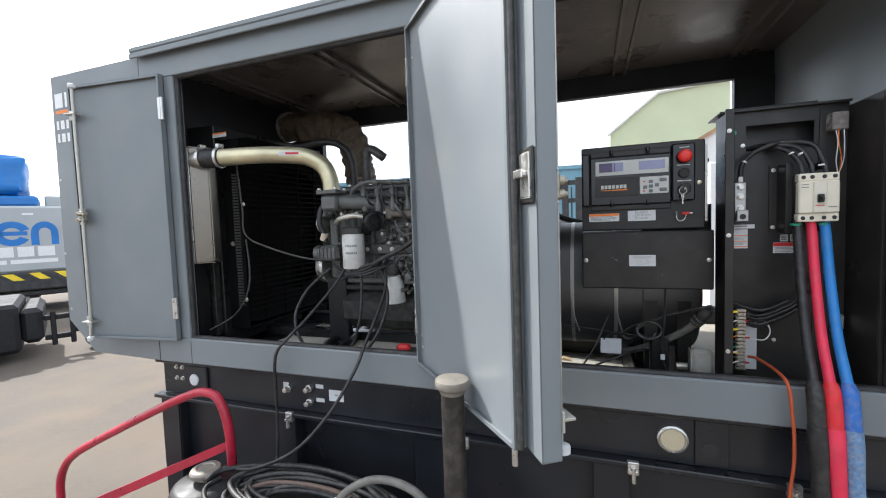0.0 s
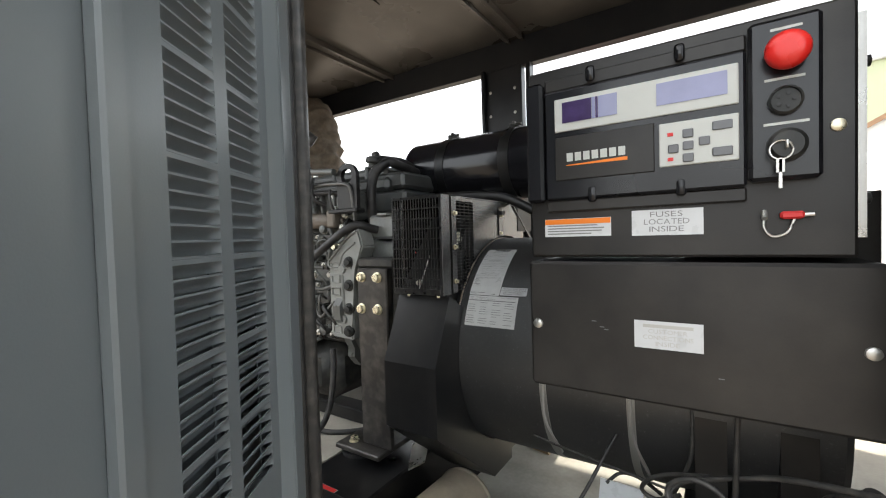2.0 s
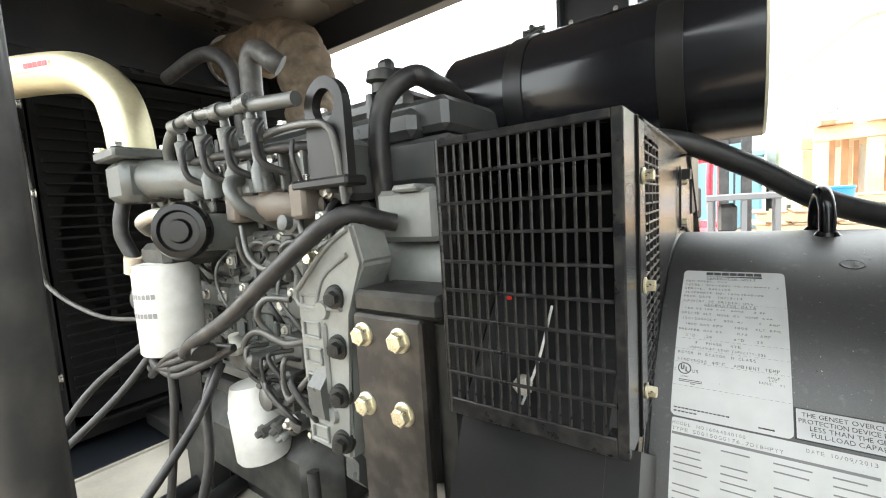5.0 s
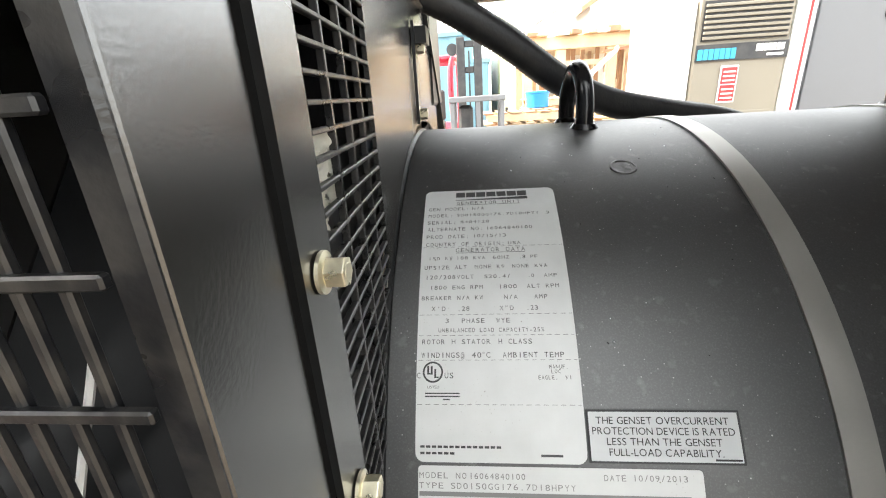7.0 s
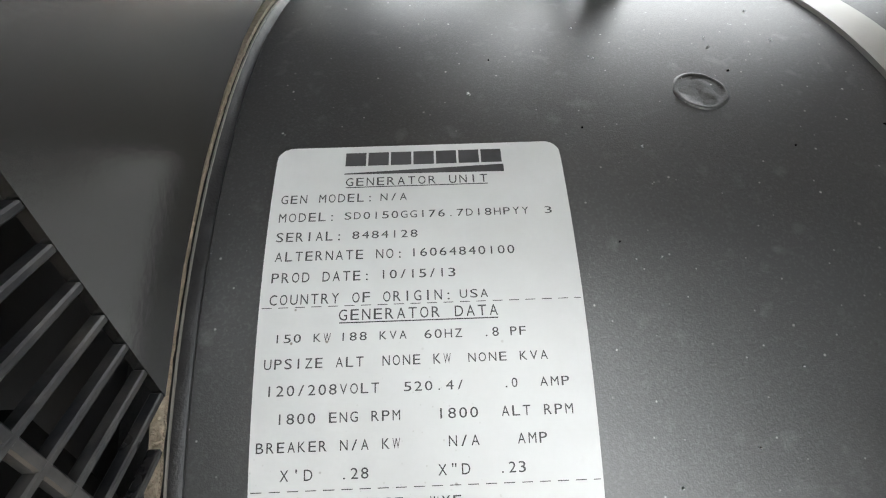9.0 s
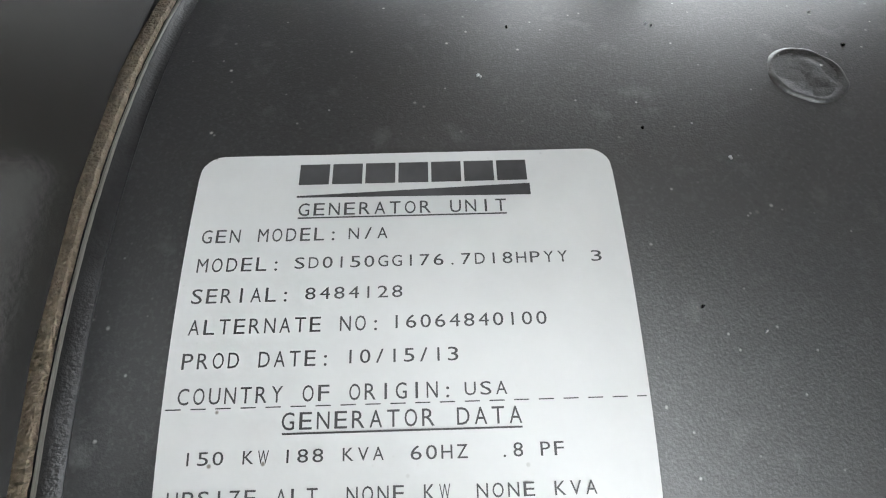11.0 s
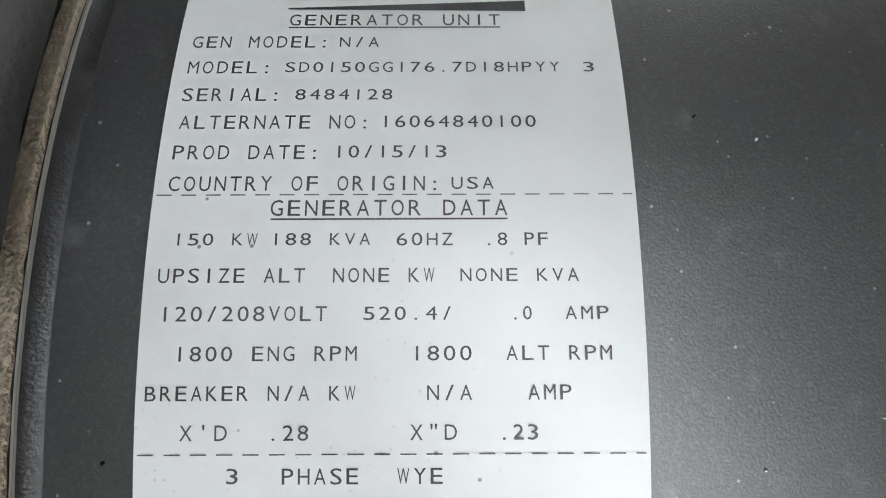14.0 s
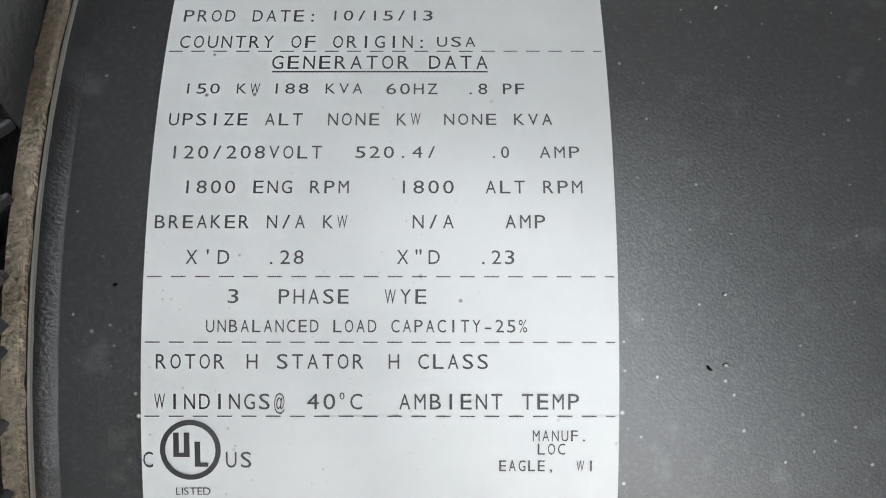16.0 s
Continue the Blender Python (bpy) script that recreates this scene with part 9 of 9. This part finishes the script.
def dock_building():
    # a long wall that runs away from the camera on the alternator side
    a, b = Vector((2.35, 15.8, 0)), Vector((0.92, 30.0, 0))
    d = (b - a).normalized()
    n = Vector((-d.y, d.x, 0))
    m = Matrix(((d.x, -n.x, 0, a.x), (d.y, -n.y, 0, a.y), (0, 0, 1, 0), (0, 0, 0, 1)))
    c = thing("dock_building", (4.5, 16, 0), "white rendered warehouse with a flat parapet and dark loading doors", "building")
    L = (b - a).length
    rows = [((0, 0, 2.6), (L, 0.3, 3.9)), ((0, 0, 0), (0.8, 0.3, 2.598))]
    x = 0.8
    for k in range(3):
        rows.append(((x + 2.4, 0, 0), (min(x + 3.6, L), 0.3, 2.598)))
        x += 3.6
    rows.append(((x, 0, 0), (L, 0.3, 2.598)))
    part("wall", boxes(*rows, m=m), STUCCO, c, "white rendered wall")
    part("wall", boxes(((0, 0.302, 0), (0.3, 9.0, 3.9)), m=m), STUCCO, c)
    part("roof", boxes(((0.31, 0.31, 3.3), (L, 9.0, 3.45)), m=m), CABGREY, c)
    part("coping", boxes(((-0.05, -0.05, 3.903), (L + 0.05, 0.35, 4.0)), m=m), LIFTGREY, c)
    x = 0.8
    for k in range(3):
        dr = part("loading_door", boxes(((x + 0.004, 0.18, 0), (x + 2.396, 0.24, 2.595)), m=m), CABGREY, c, "dark loading door")
        for z in (0.8, 1.6, 2.4):
            part("joint", boxes(((x + 0.004, 0.172, z), (x + 2.396, 0.179, z + 0.04)), m=m), DARKSTEEL, dr)
        part("dock_bumper", boxes(((x + 0.1, -0.12, 0.5), (x + 0.4, -0.003, 1.0)), m=m), RUBBER, c)
        x += 3.6


def ribbed_hall(x0, x1, y, h, label):
    c = thing("metal_hall", ((x0 + x1) / 2, y, 0), label, "building", "metal halls")
    part("wall", boxes(((x0, y, 0), (x1, y + 0.2, h - 0.2))), BLUEWALL, c, "blue metal siding")
    part("side_wall", boxes(((x1 - 0.2, y + 0.202, 0), (x1, y + 13, h - 0.2))), BLUEWALL, c)
    part("roof", boxes(((x0 - 0.1, y - 0.15, h - 0.198), (x1 + 0.1, y + 13, h))), BLUEWALL, c)
    me = bpy.data.meshes.new("rib")
    bm = boxes(((0, 0, 0), (0.09, 0.05, h - 0.22)), bev=0.012)
    bm.to_mesh(me)
    bm.free()
    me.materials.append(BLUEWALL)
    k = x0 + 0.1
    while k < x1 - 0.1:
        piece("rib", me, Matrix.Translation((k, y - 0.052, 0.01)), c)
        k += 0.5


def steel_bench():
    c = thing("steel_bench", (-0.07, 5.5, 0), "grey steel frame bench standing on the yard", "bench")
    part("top", boxes(((-0.34, 5.45, 1.63), (0.18, 5.95, 1.68)), bev=0.006), CABGREY, c)
    for x in (-0.33, -0.09, 0.13):
        for y in (5.46, 5.90):
            part("leg", boxes(((x, y, 0), (x + 0.04, y + 0.04, 1.629)), bev=0.004), CABGREY, c)
    for z in (0.5, 1.2):
        part("rail", boxes(((-0.33, 5.465, z), (0.17, 5.495, z + 0.04)), bev=0.004), CABGREY, c)
    part("gearbox", boxes(((-0.26, 5.52, 1.35), (-0.12, 5.8, 1.60)), bev=0.03), DARKSTEEL, c)


def gable_building():
    c = thing("gable_building", (4, 24, 0), "pale yellow-green gabled building rising behind the yard", "building")
    bm = slab(B(), [(1.2, 24, 0), (1.2, 24, 6.1), (3.45, 24, 7.9), (6.6, 24, 8.2), (6.6, 24, 0)], (0, 1, 0), 12)
    part("wall", bm, ROOFGREEN, c)
    bm = B()
    tube(bm, [(1.05, 23.9, 6.05), (3.45, 23.9, 7.95), (6.7, 23.9, 8.25)], 0.09, 6, 1)
    part("roof_edge", bm, STUCCO, c)


def forklift():
    c = thing("forklift", (-0.6, 7.4, 0), "red forklift truck with a dark steel mast parked in the yard", "forklift")
    for x in (-0.31, -0.10):
        part("mast_rail", boxes(((x, 6.95, 0.08), (x + 0.10, 7.1, 2.35)), bev=0.008), DARKSTEEL, c)
    for z in (0.7, 1.95, 2.24):
        part("mast_cross", boxes(((-0.209, 6.98, z), (-0.101, 7.05, z + 0.07)), bev=0.005), DARKSTEEL, c)
    part("chain", boxes(((-0.17, 7.0, 0.2), (-0.15, 7.02, 2.2))), DARKSTEEL, c)
    part("hose_reel", lathe(B(), (-0.36, 6.98, 2.22), (0, 1, 0), [(0, 0.04), (0.0, 0.07), (0.04, 0.07), (0.04, 0.04)], 20), DARKSTEEL, c)
    part("body", boxes(((-1.35, 7.3, 0.28), (-0.33, 9.2, 1.15)), bev=0.06), RED, c, "red painted body")
    part("counterweight", boxes(((-1.33, 9.203, 0.3), (-0.35, 9.6, 1.25)), bev=0.10), RED, c)
    part("seat", boxes(((-1.05, 8.3, 1.153), (-0.6, 8.75, 1.32)), bev=0.03), RUBBER, c)
    part("backrest", boxes(((-1.05, 8.68, 1.322), (-0.6, 8.80, 1.8)), bev=0.03), RUBBER, c)
    for x in (-1.0, -0.42):
        part("guard_post", tube(B(), [(x + 0.04, 7.35, 1.1), (x, 7.42, 1.7), (x + 0.01, 7.5, 2.1), (x + 0.05, 7.7, 2.17), (x + 0.05, 8.9, 2.17), (x + 0.04, 9.1, 1.2)], 0.038, 8, 4), RED, c, smooth=50)
    part("guard_front", tube(B(), [(-1.0, 7.55, 2.15), (-0.42, 7.55, 2.17)], 0.045, 8), RED, c)
    for k in range(5):
        part("guard_bar", boxes(((-1.0, 7.75 + 0.22 * k, 2.15), (-0.40, 7.79 + 0.22 * k, 2.18))), RED, c)
    for x in (-0.30, -0.09):
        part("fork", boxes(((x, 5.95, 0.04), (x + 0.10, 6.94, 0.08)), bev=0.004), DARKSTEEL, c)
        part("fork_heel", boxes(((x, 6.90, 0.083), (x + 0.10, 6.945, 0.65)), bev=0.004), DARKSTEEL, c)
    for x in (-1.25, -0.42):
        wheel_of(c, (x, 7.6, 0.30), (1, 0, 0), 0.30, 0.2, RUBBER, WHITE)
        wheel_of(c, (x, 9.0, 0.24), (1, 0, 0), 0.24, 0.18, RUBBER, WHITE)


def pickup():
    c = thing("pickup_truck", (-1.6, 9.2, 0), "white pickup truck with dark windows parked on the yard", "truck")
    part("body", boxes(((-2.5, 8.2, 0.45), (-0.75, 12.6, 1.08)), bev=0.07), WHITE, c, "white painted body")
    bm = slab(B(), [(-2.42, 9.3, 1.083), (-2.42, 9.9, 1.72), (-2.42, 11.1, 1.74), (-2.42, 11.3, 1.083)], (1, 0, 0), 1.59)
    part("cab", bm, WHITE, c)
    part("windscreen", slab(B(), [(-2.3, 9.34, 1.14), (-0.95, 9.34, 1.14), (-0.98, 9.83, 1.66), (-2.27, 9.83, 1.66)], (0, -0.8, 0.6), 0.012), GLOSS, c, "dark windscreen")
    part("grille", boxes(((-2.25, 8.185, 0.68), (-1.0, 8.199, 0.98)), bev=0.004), DARKSTEEL, c)
    part("bumper", boxes(((-2.52, 8.08, 0.42), (-0.73, 8.184, 0.62)), bev=0.03), STRAP, c)
    for x in (-2.44, -1.0 + 0.02):
        part("headlight", boxes(((x, 8.18, 0.72), (x + 0.2, 8.198, 0.94)), bev=0.004), BEZEL, c)
    for x in (-2.4, -0.85):
        for y in (9.0, 11.9):
            wheel_of(c, (x, y, 0.37), (1, 0, 0), 0.37, 0.22)


load_bank()
timber_shed()
gabled_store()
pallet_stack(1.35, 9.4, 11, "stack of weathered wooden pallets on the yard")
pallet_stack(0.62, 8.2, 10, "stack of pale wooden pallets with a blue tub on top")
blue_tub()
pallet_stack(2.3, 8.4, 11, "taller stack of weathered wooden pallets by the shed")
plastic_drum(1.0, 12.6)
plastic_drum(1.62, 12.7)
dock_building()
ribbed_hall(-24, -0.18, 25, 4.75, "tall pale blue ribbed metal hall across the yard")
ribbed_hall(-0.17, 0.62, 25, 3.45, "lower blue metal lean-to beside the tall hall")
steel_bench()
gable_building()
forklift()
pickup()
